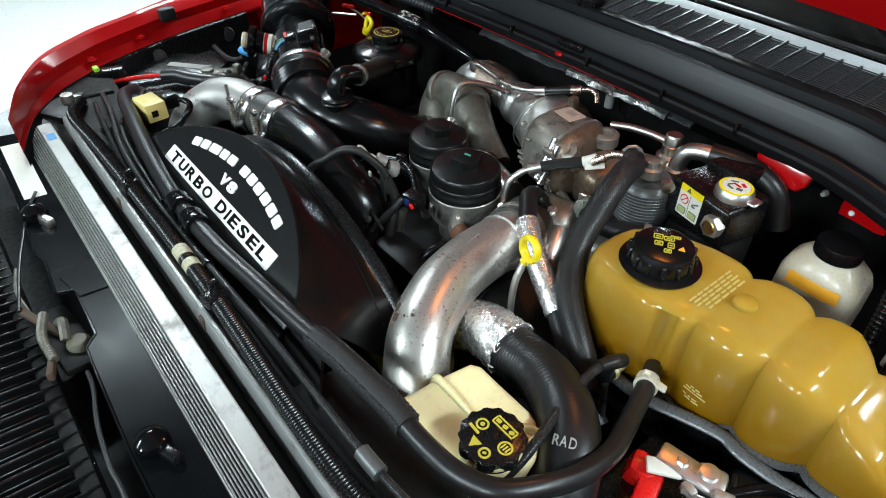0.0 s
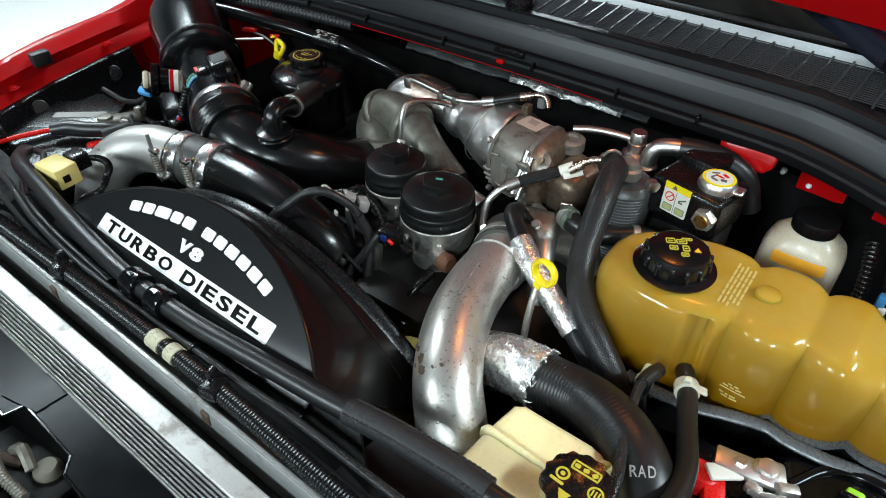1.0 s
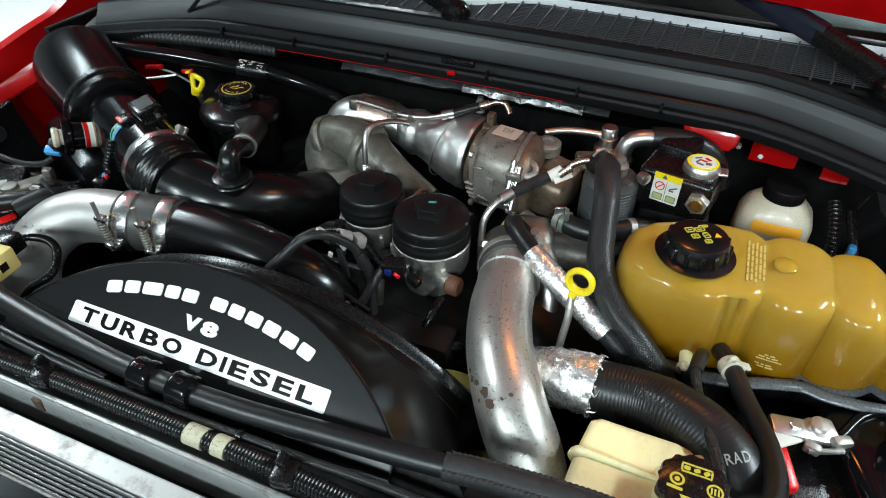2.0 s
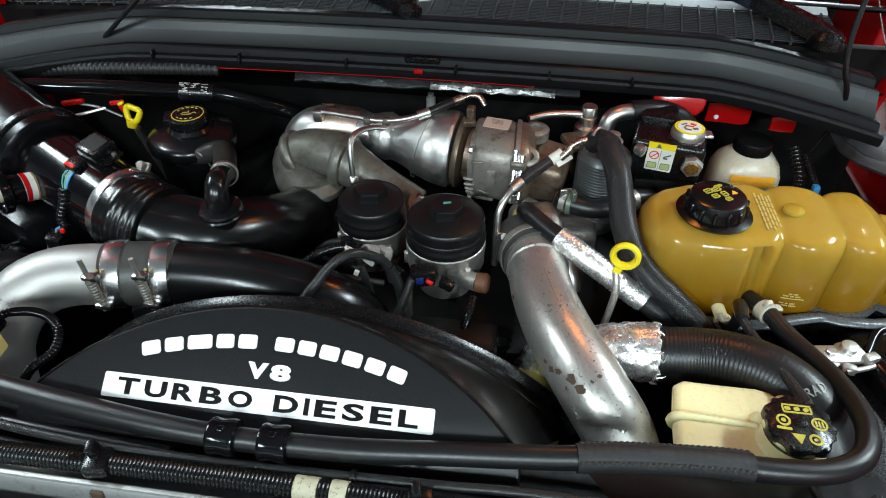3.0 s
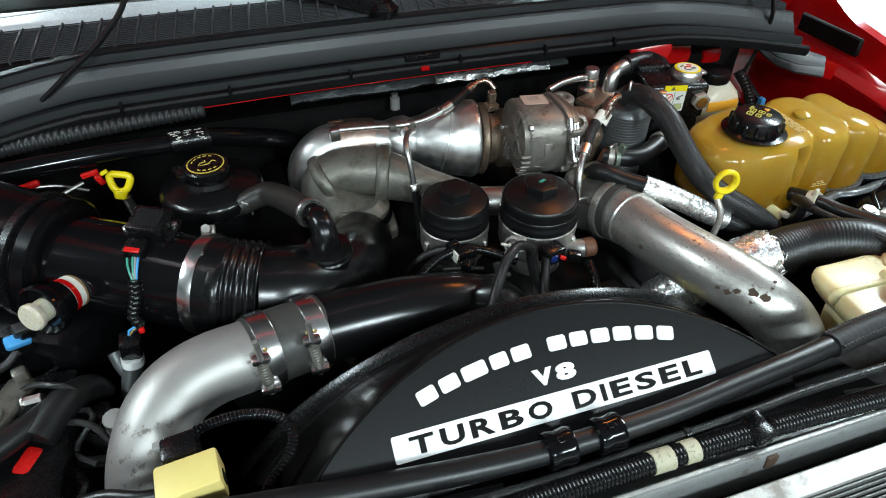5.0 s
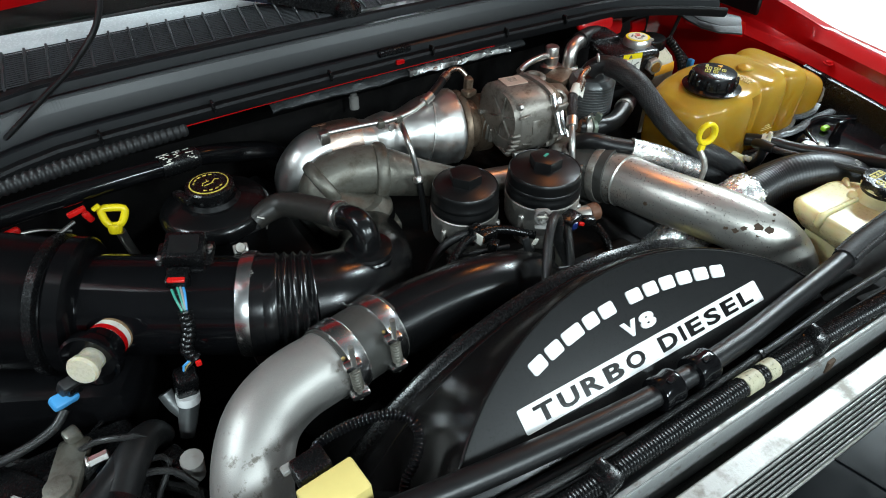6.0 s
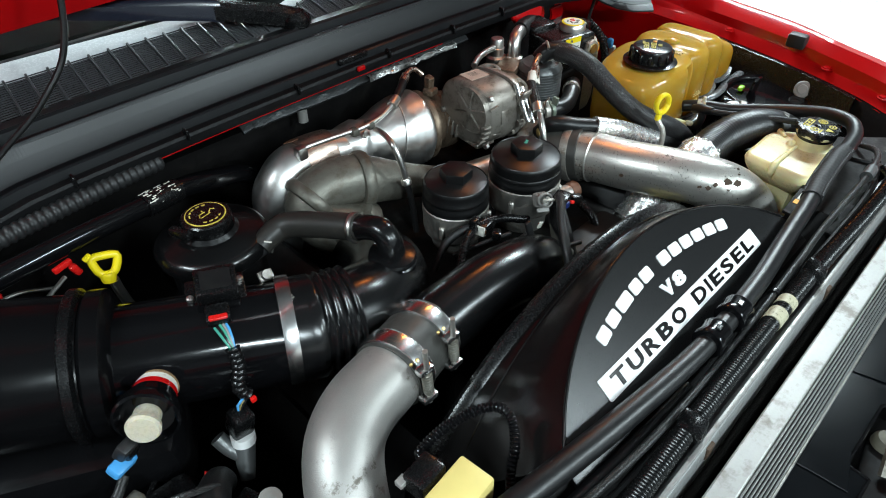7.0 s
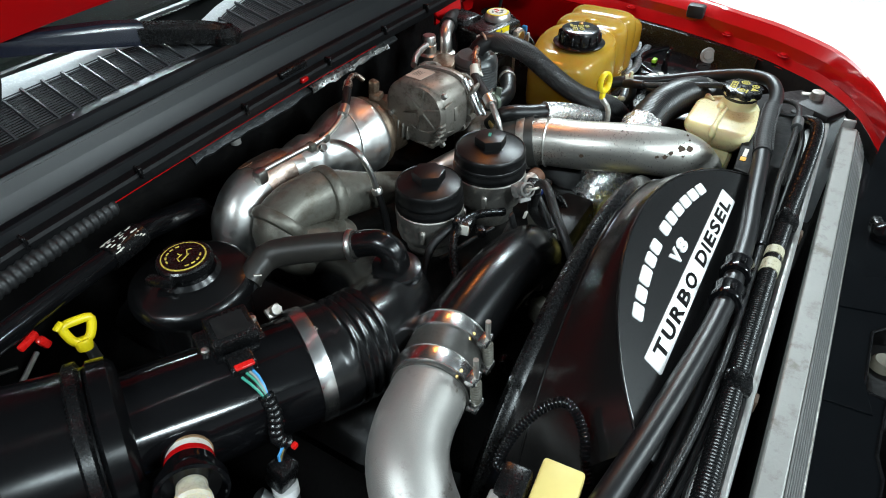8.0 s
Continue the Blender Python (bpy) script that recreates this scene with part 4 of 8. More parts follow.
    x = -0.1445
    for ch, w in zip("TURBO DIESEL", (1.0, 1.0, 1.0, 1.0, 1.06, 0.55, 1.06, 0.36, 0.95, 0.95, 0.95, 0.88)):
        w *= 0.0269
        if ch != " ":
            part("letter", letters(ch, 0.02, FACE @ at(x + w / 2, -0.0105, 0.0014), (w - 0.0058 if ch != "I" else 0.0045, 0.0150), 0.0006, 0.0008), M_SHROUD, s, "dark letter on the white plate")
        x += w
    for ch, x in (("V", -0.0115), ("8", 0.0105)):
        part("letter", letters(ch, 0.02, FACE @ at(x, 0.0165, 0.0006), (0.0195, 0.0150), 0.0011, 0.0016), M_WHITE, s, "raised white letter")
    # the maker's arched word mark, kept as plain blocks
    widths = (1, 1, 1.25, 0.95, 1, 0.6, 1, 0.95, 1, 1, 1, 0.95)
    R, mid = 0.44, 0.0425
    span, u = sum(widths) * 0.0222, 0.0
    for k, w in enumerate(widths):
        a = (u + w * 0.0111 - span / 2) / R
        u += w * 0.0222
        if k == 5:
            continue
        m = FACE @ at(R * math.sin(a), mid - R + R * math.cos(a), 0.0) @ Matrix.Rotation(-a, 4, "Z")
        part("mark_block", prism(rrect(0.0222 * w - 0.0042, 0.0132, 0.0028), 0.0016, m, 0.0004, 1), M_WHITE, s, "raised plain white block")
    return s


shroud()

# ---- engine ----
eng = thing("engine_block", (-0.1, 0.05, 0.5), "dark diesel engine block below the fittings", "engine")
part("valley", rbox((0.40, 0.44, 0.30), at(-0.06, 0.10, 0.87), 0.03), M_DARK, eng)
for s in (-1, 1):
    part("valve_cover", rbox((0.15, 0.44, 0.10), pose(-0.08 + s * 0.27, 0.12, 0.98, 0, s * 25, 0), 0.025), M_MATTE, eng, "dark valve cover")
part("front_cover", rbox((0.36, 0.08, 0.35), at(-0.08, -0.13, 0.80), 0.03), M_DARK, eng)
part("alternator", join(lathe([(0.0, 0), (0.05, 0), (0.062, 0.01), (0.062, 0.06), (0.05, 0.07), (0, 0.07)], axis((0.10, -0.14, 0.97), (0.10, -0.3, 0.97)), 28), lathe([(0.03, 0.07), (0.032, 0.09), (0.03, 0.10)], axis((0.10, -0.14, 0.97), (0.10, -0.3, 0.97)), 24)), mat("tarnished_yellow", (0.4, 0.33, 0.08), 0.45, 0.5, var=0.3, scale=40), eng, "yellowish alternator housing")
part("bracket", rbox((0.12, 0.05, 0.05), at(0.02, -0.115, 1.02), 0.01), M_MATTE, eng)
random.seed(7)
for k in range(14):
    x, y = random.uniform(-0.26, 0.10), random.uniform(-0.16, -0.06)
    part("small_fitting", rbox((random.uniform(0.012, 0.035), random.uniform(0.012, 0.03), random.uniform(0.015, 0.04)), pose(x, y, 1.0 + random.uniform(0, 0.035), random.uniform(-20, 20), random.uniform(-20, 20), random.uniform(0, 90)), 0.003), random.choice((M_MATTE, M_BLACK, M_CAST)), eng)


def filter_housing(name, label, x, y, top, r, dot):
    """A filter bowl with a black screw cap and its hexagon."""
    f = thing(name, (x, y, top - 0.16), label, "filter housing", "filter housings on the engine")
    t = top
    part("bowl", lathe([(r * 0.70, t - 0.16), (r * 0.72, t - 0.105), (r * 0.93, t - 0.097), (r * 0.98, t - 0.088), (r * 0.985, t - 0.066), (r * 1.0, t - 0.064), (r * 1.0, t - 0.054), (r * 0.96, t - 0.052), (r * 0.9, t - 0.05)], at(x, y, 0), 44), M_ALUD, f, "dull cast aluminium bowl")
    part("seal_ring", lathe([(r * 0.9, t - 0.053), (r * 0.985, t - 0.052), (r * 0.985, t - 0.0495), (r * 0.9, t - 0.049)], at(x, y, 0), 44), M_RUBBER, f)
    cap = part("cap", lathe([(r * 0.9, t - 0.050), (r * 1.0, t - 0.0485), (r * 1.005, t - 0.045), (r * 0.985, t - 0.043), (r * 0.968, t - 0.0385), (r * 0.982, t - 0.0375), (r * 0.978, t - 0.0335), (r * 0.962, t - 0.0325), (r * 0.958, t - 0.022), (r * 0.945, t - 0.0185), (r * 0.915, t - 0.0165), (r * 0.90, t - 0.0175), (r * 0.86, t - 0.0168), (r * 0.5, t - 0.0125), (0, t - 0.0115)], at(x, y, 0), 48), M_CAP, f, "black plastic screw cap")
    part("hexagon", prism(ring(0.0225, (0, 0), 6, radians(8)), 0.0135, at(x, y, t - 0.0125), 0.002, 2), M_CAP, cap)
    if dot:
        part("paint_mark", rbox((0.010, 0.004, 0.0006), pose(x + 0.001, y + 0.002, t + 0.0012, 0, 0, 20), 0.0002, 1), M_GREEN, cap, "green paint dab")
        part("scuff", rbox((0.002, 0.001, 0.0035), pose(x - 0.036, y - 0.0335, t - 0.034, 0, 0, -45), 0.0004, 1), M_WHITE, cap, "white scuff")
    for k in range(3):
        a = radians(200 + 55 * k)
        part("rib_pad", rbox((0.010, 0.008, 0.02), pose(x + r * 0.97 * math.cos(a), y + r * 0.97 * math.sin(a), t - 0.077, 0, 0, math.degrees(a)), 0.002, 1), M_ALUD, f)
    return f


filter_housing("oil_filter_housing", "cast aluminium oil filter housing with a black screw cap", 0.0, 0.0, 1.150, 0.0525, True)
filter_housing("fuel_filter_housing", "cast aluminium fuel filter housing with a smaller black screw cap", -0.106, 0.036, 1.1405, 0.047, False)
of = thing("filter_drain_plug", (0.045, -0.045, 1.03), "cast elbow with a rusty brown plug under the filter", "drain plug")
part("elbow", tube([(0.012, -0.02, 1.060), (0.032, -0.042, 1.066), (0.048, -0.051, 1.069)], 0.012, 14), M_ALUD, of)
part("plug", lathe([(0.0, 0), (0.0125, 0), (0.013, 0.004), (0.013, 0.013), (0.010, 0.016), (0, 0.016)], axis((0.046, -0.050, 1.0685), (0.2, -0.07, 1.08)), 20), M_COPPER, of)

# ---- turbo group ----
tb = thing("turbocharger", (0.0, 0.17, 0.98), "turbocharger with a bright heat shield and a dull cast actuator housing", "turbocharger")
AX0, AX1 = Vector((-0.155, 0.236, 1.108)), Vector((-0.013, 0.215, 1.098))
tm = axis(AX0, AX1)
L = (AX1 - AX0).length
part("heat_shield", dented(lathe(finer([(0.026, -0.015), (0.030, 0.005), (0.036, 0.020), (0.0385, 0.032), (0.035, 0.044), (0.039, 0.058), (0.048, 0.082), (0.056, 0.106), (0.060, L - 0.012), (0.0605, L - 0.004), (0.058, L)], 0.004), tm, 80), 0.0016, 34), M_SHIELD, tb, "lightly dented bright steel heat shield")
part("shield_rib", tube([tm @ Vector((0.0545 * math.cos(a), 0.0545 * math.sin(a), 0.095 + 0.010 * math.cos(a - 1.0))) for a in [radians(100 + 12 * k) for k in range(13)]], 0.0014, 6, 0.006), M_SHIELD, tb)
# flat dark disc on the skin, painted for the hole's shaded inside
part("vent_hole", lathe([(0.0, -0.0012), (0.0055, -0.0012), (0.0062, 0.0006), (0.0, 0.0008)], axis(Vector((-0.036, 0.1665, 1.0915)), Vector((-0.05, -0.05, 1.14))), 16), M_DARK, tb)
part("vee_band", lathe([(0.044, L + 0.002), (0.053, L + 0.004), (0.056, L + 0.008), (0.056, L + 0.013), (0.050, L + 0.017), (0.044, L + 0.018)], tm, 40), M_BROWNCAST, tb, "browned clamp band")
part("bearing_housing", lathe([(0.034, L + 0.016), (0.040, L + 0.02), (0.038, L + 0.035), (0.046, L + 0.04), (0.046, L + 0.06)], tm, 32), M_BROWNCAST, tb, "browned bearing housing")
part("top_fitting", join(rbox((0.012, 0.014, 0.026), pose(0.010, 0.205, 1.168, 8, 0, -8), 0.003), rbox((0.020, 0.018, 0.010), pose(0.008, 0.20, 1.158, 0, 0, 10), 0.003)), M_BROWNCAST, tb)
CX0 = Vector((0.022, 0.141, 1.137))
def drum(x, w, h, p, dy=0.0):
    """A rounded-square loop across the actuator case at a distance along it."""
    out = []
    for j in range(48):
        a = 2 * math.pi * (j + 0.5) / 48
        c, q = math.cos(a), math.sin(a)
        out.append(Vector((CX0.x + x, CX0.y - 0.136 * x + dy + w * math.copysign(abs(c) ** p, c), CX0.z + h * math.copysign(abs(q) ** p, q))))
    return out
part("gear_case", loft([drum(0.000, 0.046, 0.044, 0.8), drum(0.002, 0.0515, 0.0485, 0.8), drum(0.006, 0.0535, 0.0500, 0.78), drum(0.026, 0.0540, 0.0500, 0.72), drum(0.050, 0.0545, 0.0495, 0.68), drum(0.056, 0.053, 0.048, 0.68), drum(0.058, 0.048, 0.044, 0.7)]), M_CASE, tb, "grey cast actuator case", sharp=50)
part("case_rim", loft([drum(0.057, 0.050, 0.046, 0.68), drum(0.058, 0.0565, 0.0520, 0.66), drum(0.064, 0.0565, 0.0520, 0.66), drum(0.065, 0.050, 0.046, 0.68)]), M_ALUD, tb, "machined case rim", sharp=40)
part("case_cover", loft([drum(0.064, 0.054, 0.050, 0.66), drum(0.072, 0.053, 0.049, 0.66), drum(0.082, 0.044, 0.042, 0.75), drum(0.086, 0.030, 0.030, 0.9)]), M_BROWNCAST, tb, "heat-browned cover", sharp=50)
part("case_pad", rbox((0.013, 0.004, 0.022), pose(0.050, 0.0835, 1.140, -6, 0, -8), 0.002), M_CASE, tb)
FACE_M = axis((0.0245, 0.128, 1.145), (-1.0, 0.22, 1.150))
part("face_disc", lathe([(0.0, 0.0035), (0.0335, 0.0030), (0.0340, 0.0045), (0.0372, 0.0045), (0.0382, 0.0), (0.040, -0.003)], FACE_M, 44), M_CASE, tb, "ribbed round end face")
for k in range(3):
    part("face_web", rbox((0.070, 0.0030, 0.004), FACE_M @ Matrix.Rotation(radians(18 + 60 * k), 4, "Z") @ at(0, 0, 0.0042), 0.0012, 1), M_CASE, tb)
part("face_hub", lathe([(0.0, 0.0), (0.006, 0.0), (0.006, 0.0065), (0.004, 0.0072), (0.0, 0.0068)], FACE_M, 16), M_CASE, tb)
for k in range(5):
    part("case_fin", rbox((0.010, 0.0032, 0.034 - 0.003 * k), pose(0.0225, 0.1880 - 0.0085 * k, 1.1085 - 0.002 * k, 0, 8, -8), 0.001, 1), M_CASE, tb)
part("case_foot", rbox((0.036, 0.080, 0.006), pose(0.042, 0.145, 1.0885, 0, 0, -8), 0.0025), M_CASE, tb)
for y_, z_ in ((0.184, 1.128), (0.092, 1.098), (0.088, 1.178)):
    part("case_bolt", prism(ring(0.0048, (0, 0), 6), 0.006, axis((0.024, y_, z_), (-1.0, y_ + 0.1, z_)), 0.001, 1), M_ALUD, tb)
for k in range(5):
    part("cooling_rib", rbox((0.014, 0.010, 0.0045), pose(0.019 + 0.001 * k, 0.092 + 0.0012 * k * k, 1.130 - 0.0095 * k, -20, 0, -8), 0.0012, 1), M_CASE, tb)
for k, (x_, z_) in enumerate(((0.030, 1.160), (0.066, 1.158), (0.040, 1.112))):
    part("case_web", rbox((0.018, 0.004, 0.004), pose(x_, 0.086 + (0.003 if z_ < 1.12 else 0), z_, 0, 12 * k - 10, -8), 0.0012, 1), M_CASE, tb)
for k in range(6):
    a_ = radians(150 + 24 * k)
    part("flange_bolt", join(lathe([(0.0, 0), (0.0058, 0), (0.0058, 0.010), (0, 0.010)], axis((CX0.x + 0.054, CX0.y - 0.0075 + 0.0585 * math.cos(a_), CX0.z + 0.054 * math.sin(a_) * 0.98), (CX0.x + 0.2, CX0.y - 0.027 + 0.0585 * math.cos(a_), CX0.z + 0.054 * math.sin(a_) * 0.98)), 12), prism(ring(0.0044, (0, 0), 6), 0.014, axis((CX0.x + 0.054, CX0.y - 0.0075 + 0.0585 * math.cos(a_), CX0.z + 0.054 * math.sin(a_) * 0.98), (CX0.x + 0.2, CX0.y - 0.027 + 0.0585 * math.cos(a_), CX0.z + 0.054 * math.sin(a_) * 0.98)), 0.0006, 1)), M_CASE, tb)
part("case_label", prism(rrect(0.036, 0.030, 0.002), 0.0008, pose(0.052, 0.148, 1.1868, -2, 1, -8)), M_PINK, tb, "pinkish pale label")
part("label_bars", join(*[prism(rrect(0.016, 0.0012, 0.0004), 0.0010, pose(0.052, 0.156 - 0.0035 * k, 1.1868, -2, 1, -8)) for k in range(4)]), M_CASE, tb)
part("side_casting", rbox((0.055, 0.07, 0.075), pose(0.128, 0.140, 1.118, 12, 8, -12), 0.015, 4), M_BROWNCAST, tb, "heat-browned casting")
part("port_boss", lathe([(0.0, 0), (0.014, 0), (0.014, 0.016), (0.011, 0.018), (0.0065, 0.018), (0.006, 0.010), (0, 0.010)], axis((0.098, 0.104, 1.158), (0.110, -0.1, 1.42)), 24), M_CASE, tb, "open threaded boss")
part("top_boss", lathe([(0.0, 0), (0.019, 0), (0.019, 0.014), (0.015, 0.017), (0.010, 0.017), (0.009, 0.013), (0, 0.013)], axis((0.106, 0.165, 1.160), (0.106, 0.155, 1.4)), 24), M_CASE, tb)
for k, (y, z) in enumerate(((0.105, 1.157), (0.098, 1.10))):
    part("lug", lathe([(0.0, 0), (0.008, 0), (0.008, 0.03), (0.004, 0.032), (0, 0.032)], axis((0.090, y, z), (0.14, y - 0.02, z - 0.01)), 14), M_CASE, tb)
part("pillar", tube([(0.081, 0.090, 1.182), (0.0805, 0.078, 1.160), (0.080, 0.060, 1.130)], 0.0052, 12), M_CHROME, tb, "bright machined pillar")
part("pillar", tube([(0.090, 0.086, 1.176), (0.0895, 0.074, 1.155), (0.089, 0.057, 1.126)], 0.0044, 12), M_CHROME, tb, "bright machined pillar")
part("pillar_web", rbox((0.020, 0.006, 0.050), pose(0.085, 0.081, 1.152, 28, 0, 0), 0.002, 1), M_CASE, tb)
part("case_lug", tube([(0.052, 0.104, 1.168), (0.066, 0.096, 1.166), (0.078, 0.090, 1.165)], 0.0072, 12), M_CASE, tb)
for k in range(4):
    part("case_web", rbox((0.004, 0.006, 0.042 - 0.006 * k), pose(0.046 + 0.010 * k, 0.1025, 1.135, -12, 0, -9), 0.0012, 1), M_CASE, tb)

ex = thing("exhaust_elbow", (-0.29, 0.23, 0.95), "bright dented steel exhaust elbow", "exhaust elbow")
part("elbow", dented(tube([(-0.140, 0.230, 1.108), (-0.175, 0.238, 1.111), (-0.205, 0.240, 1.112), (-0.235, 0.238, 1.109), (-0.258, 0.236, 1.095), (-0.270, 0.236, 1.065), (-0.273, 0.238, 0.98)], [0.028, 0.031, 0.033, 0.034, 0.035, 0.035, 0.033], 48, 0.005), 0.0016, 34, 5.0), M_SHIELD, ex)
part("seam", tube([(-0.247, 0.205, 1.110), (-0.258, 0.201, 1.098), (-0.270, 0.2005, 1.078), (-0.276, 0.2015, 1.055)], 0.0022, 8), M_SHIELD, ex)
part("weld_tab", rbox((0.012, 0.004, 0.012), pose(-0.242, 0.206, 1.100, 20, 20, 0), 0.001, 1), M_SHIELD, ex)
part("sheet_lap", dented(tube([(-0.168, 0.237, 1.1105), (-0.195, 0.240, 1.112), (-0.222, 0.2395, 1.111)], [0.0325, 0.0345, 0.0350], 48, 0.005), 0.0012, 40, 2.0), mat("salmon_steel", (0.60, 0.47, 0.40), 0.36, 1.0, var=0.15, scale=30, second=(0.45, 0.30, 0.22), cover=0.58, sharp=0.1), ex, "salmon-toned steel sheet")
part("scorch", prism([(0.012 * math.cos(2 * math.pi * k / 14) * (1 + 0.15 * math.sin(5 * k)), 0.007 * math.sin(2 * math.pi * k / 14)) for k in range(14)], 0.0008, axis((-0.221, 0.249, 1.1445), (-0.221, 0.275, 1.22)) @ at(0, 0, 0.0004)), M_COPPER, ex, "rust patch")

cv = thing("compressor_volute", (-0.22, 0.14, 0.98), "dull grey cast inlet elbow of the turbo", "inlet elbow")
part("elbow", tube([(-0.2100, 0.1230, 1.0430), (-0.2500, 0.1500, 1.0660), (-0.2580, 0.1700, 1.0910), (-0.2300, 0.1700, 1.1060), (-0.1900, 0.1600, 1.1060), (-0.1600, 0.1500, 1.0960), (-0.1150, 0.1350, 1.0800), (-0.0550, 0.1200, 1.0580)], [0.040, 0.036, 0.034, 0.034, 0.035, 0.034, 0.027, 0.022], 28), M_CAST, cv)
for c_, d_, r_ in (((-0.253, 0.1705, 1.094), (0.028, 0.0, 0.015), 0.034), ((-0.175, 0.155, 1.101), (0.04, -0.012, -0.004), 0.0345)):
    part("flange_ring", lathe([(r_ - 0.002, -0.010), (r_ + 0.005, -0.008), (r_ + 0.0075, -0.004), (r_ + 0.0075, 0.004), (r_ + 0.005, 0.008), (r_ - 0.002, 0.010)], axis(c_, Vector(c_) + Vector(d_)), 34), M_CAST, cv)
part("inlet_collar", lathe([(0.034, 0.010), (0.043, 0.008), (0.046, 0.012), (0.046, 0.018), (0.042, 0.022), (0.034, 0.030)], axis((-0.2180, 0.1300, 1.0500), (-0.2270, 0.1370, 1.1380)), 36), M_CAST, cv)
part("inlet_seal", lathe([(0.036, -0.004), (0.046, -0.003), (0.0475, 0.002), (0.046, 0.007), (0.036, 0.008)], axis((-0.2180, 0.1300, 1.0500), (-0.2270, 0.1370, 1.1380)), 36), M_GLOSS, cv, "black inlet seal")
part("lower_boss", rbox((0.09, 0.05, 0.05), pose(-0.210, 0.130, 1.023, 20, 0, 0), 0.012), M_CAST, cv)
part("outlet_sleeve", tube([(-0.055, 0.088, 1.072), (-0.02, 0.078, 1.073), (0.03, 0.066, 1.072)], 0.021, 20), M_STEEL, cv, "bright outlet sleeve")
part("outlet_band", lathe([(0.021, -0.004), (0.0245, -0.003), (0.0245, 0.003), (0.021, 0.004)], axis((-0.058, 0.0885, 1.072), (0.03, 0.066, 1.072)), 28), M_COPPER, cv)

# oil and coolant lines over the turbo
ln = thing("turbo_line", (-0.1, 0.18, 1.05), "thin plated steel line with a black sleeve over the turbo", "metal line")
part("rigid_line", tube([(-0.227, 0.215, 1.149), (-0.20, 0.210, 1.150), (-0.165, 0.203, 1.151), (-0.131, 0.197, 1.151), (-0.095, 0.199, 1.154), (-0.060, 0.207, 1.162)], 0.0040, 12), M_STEEL, ln)
part("black_sleeve", tube([(-0.063, 0.206, 1.161), (-0.038, 0.220, 1.168), (-0.013, 0.236, 1.1735)], 0.0066, 12), M_RUBBER, ln)
part("crimp", tube([(-0.070, 0.204, 1.160), (-0.053, 0.211, 1.164)], 0.0074, 14), M_STEEL, ln)
part("crimp", tube([(-0.020, 0.232, 1.172), (-0.006, 0.240, 1.175)], 0.0070, 14), M_WARMSTEEL, ln)
part("upper_line", tube([(-0.010, 0.238, 1.174), (0.004, 0.244, 1.178), (0.018, 0.245, 1.177), (0.028, 0.238, 1.166)], 0.0042, 12), M_WARMSTEEL, ln)
part("end_block", rbox((0.016, 0.016, 0.020), at(-0.229, 0.216, 1.143), 0.004), M_STEEL, ln)
for x_ in (-0.147, -0.118):
    part("clip", rbox((0.012, 0.013, 0.012), at(x_, 0.199, 1.149), 0.003), M_CAST, ln)
part("clip_bolt", lathe([(0.0, 0), (0.0055, 0), (0.0055, 0.006), (0, 0.007)], axis((-0.132, 0.194, 1.140), (-0.132, 0.05, 1.24)), 12), M_STEEL, ln)
dr = thing("drain_line", (-0.13, 0.11, 1.0), "thin bent plated steel line down the side of the turbo", "metal line")
part("rigid_line", tube([(-0.118, 0.186, 1.146), (-0.132, 0.160, 1.159), (-0.144, 0.132, 1.167), (-0.1495, 0.113, 1.165), (-0.149, 0.102, 1.150), (-0.147, 0.096, 1.130), (-0.146, 0.0935, 1.116)], 0.0042, 12), M_STEEL, dr)
part("nut", lathe([(0.006, 0), (0.0075, 0.002), (0.0075, 0.008), (0.005, 0.01)], axis((-0.146, 0.094, 1.117), (-0.1455, 0.089, 1.10)), 12), M_STEEL, dr)
part("lower_line", tube([(-0.1455, 0.092, 1.110), (-0.144, 0.085, 1.08), (-0.142, 0.08, 1.03)], 0.0045, 10), M_RUBBER, dr)

# ---- canister, lines and black box behind the tank ----
cn = thing("finned_canister", (0.20, 0.14, 1.0), "grey finned canister cooler", "canister")
part("shell", lathe([(0.030, -0.10), (0.034, -0.095)] + [v for k in range(22) for v in ((0.0372, -0.085 + k * 0.0046), (0.0365, -0.0842 + k * 0.0046), (0.0365, -0.0818 + k * 0.0046), (0.0372, -0.0810 + k * 0.0046))] + [(0.0355, 0.020), (0.030, 0.025), (0.0, 0.027)], at(0.203, 0.135, 1.140), 40), M_CANISTER, cn)
part("top_plate", rbox((0.052, 0.040, 0.014), pose(0.172, 0.178, 1.152, 0, 0, 20), 0.006), M_BROWNCAST, cn, "tan metal plate")
part("top_boss", lathe([(0.014, 0.0), (0.014, 0.012), (0.009, 0.014), (0.009, 0.022), (0, 0.023)], at(0.208, 0.128, 1.173), 18), M_ALUD, cn)
part("lower_casting", rbox((0.09, 0.07, 0.09), at(0.16, 0.10, 1.03), 0.02, 3), M_ALUD, cn, "cast mounting block")

bj = thing("banjo_line", (0.18, 0.20, 1.08), "plated steel line with a banjo bolt", "metal line")
part("pipe", tube([(0.095, 0.188, 1.176), (0.12, 0.20, 1.178), (0.15, 0.208, 1.178), (0.178, 0.213, 1.176)], 0.0052, 12), M_STEEL, bj)
part("banjo", lathe([(0.0, -0.03), (0.018, -0.03), (0.018, -0.014), (0.012, -0.011), (0.013, 0.002), (0.0115, 0.003), (0.0115, 0.016), (0.010, 0.018), (0, 0.018)], at(0.181, 0.213, 1.172), 22), M_STEEL, bj)
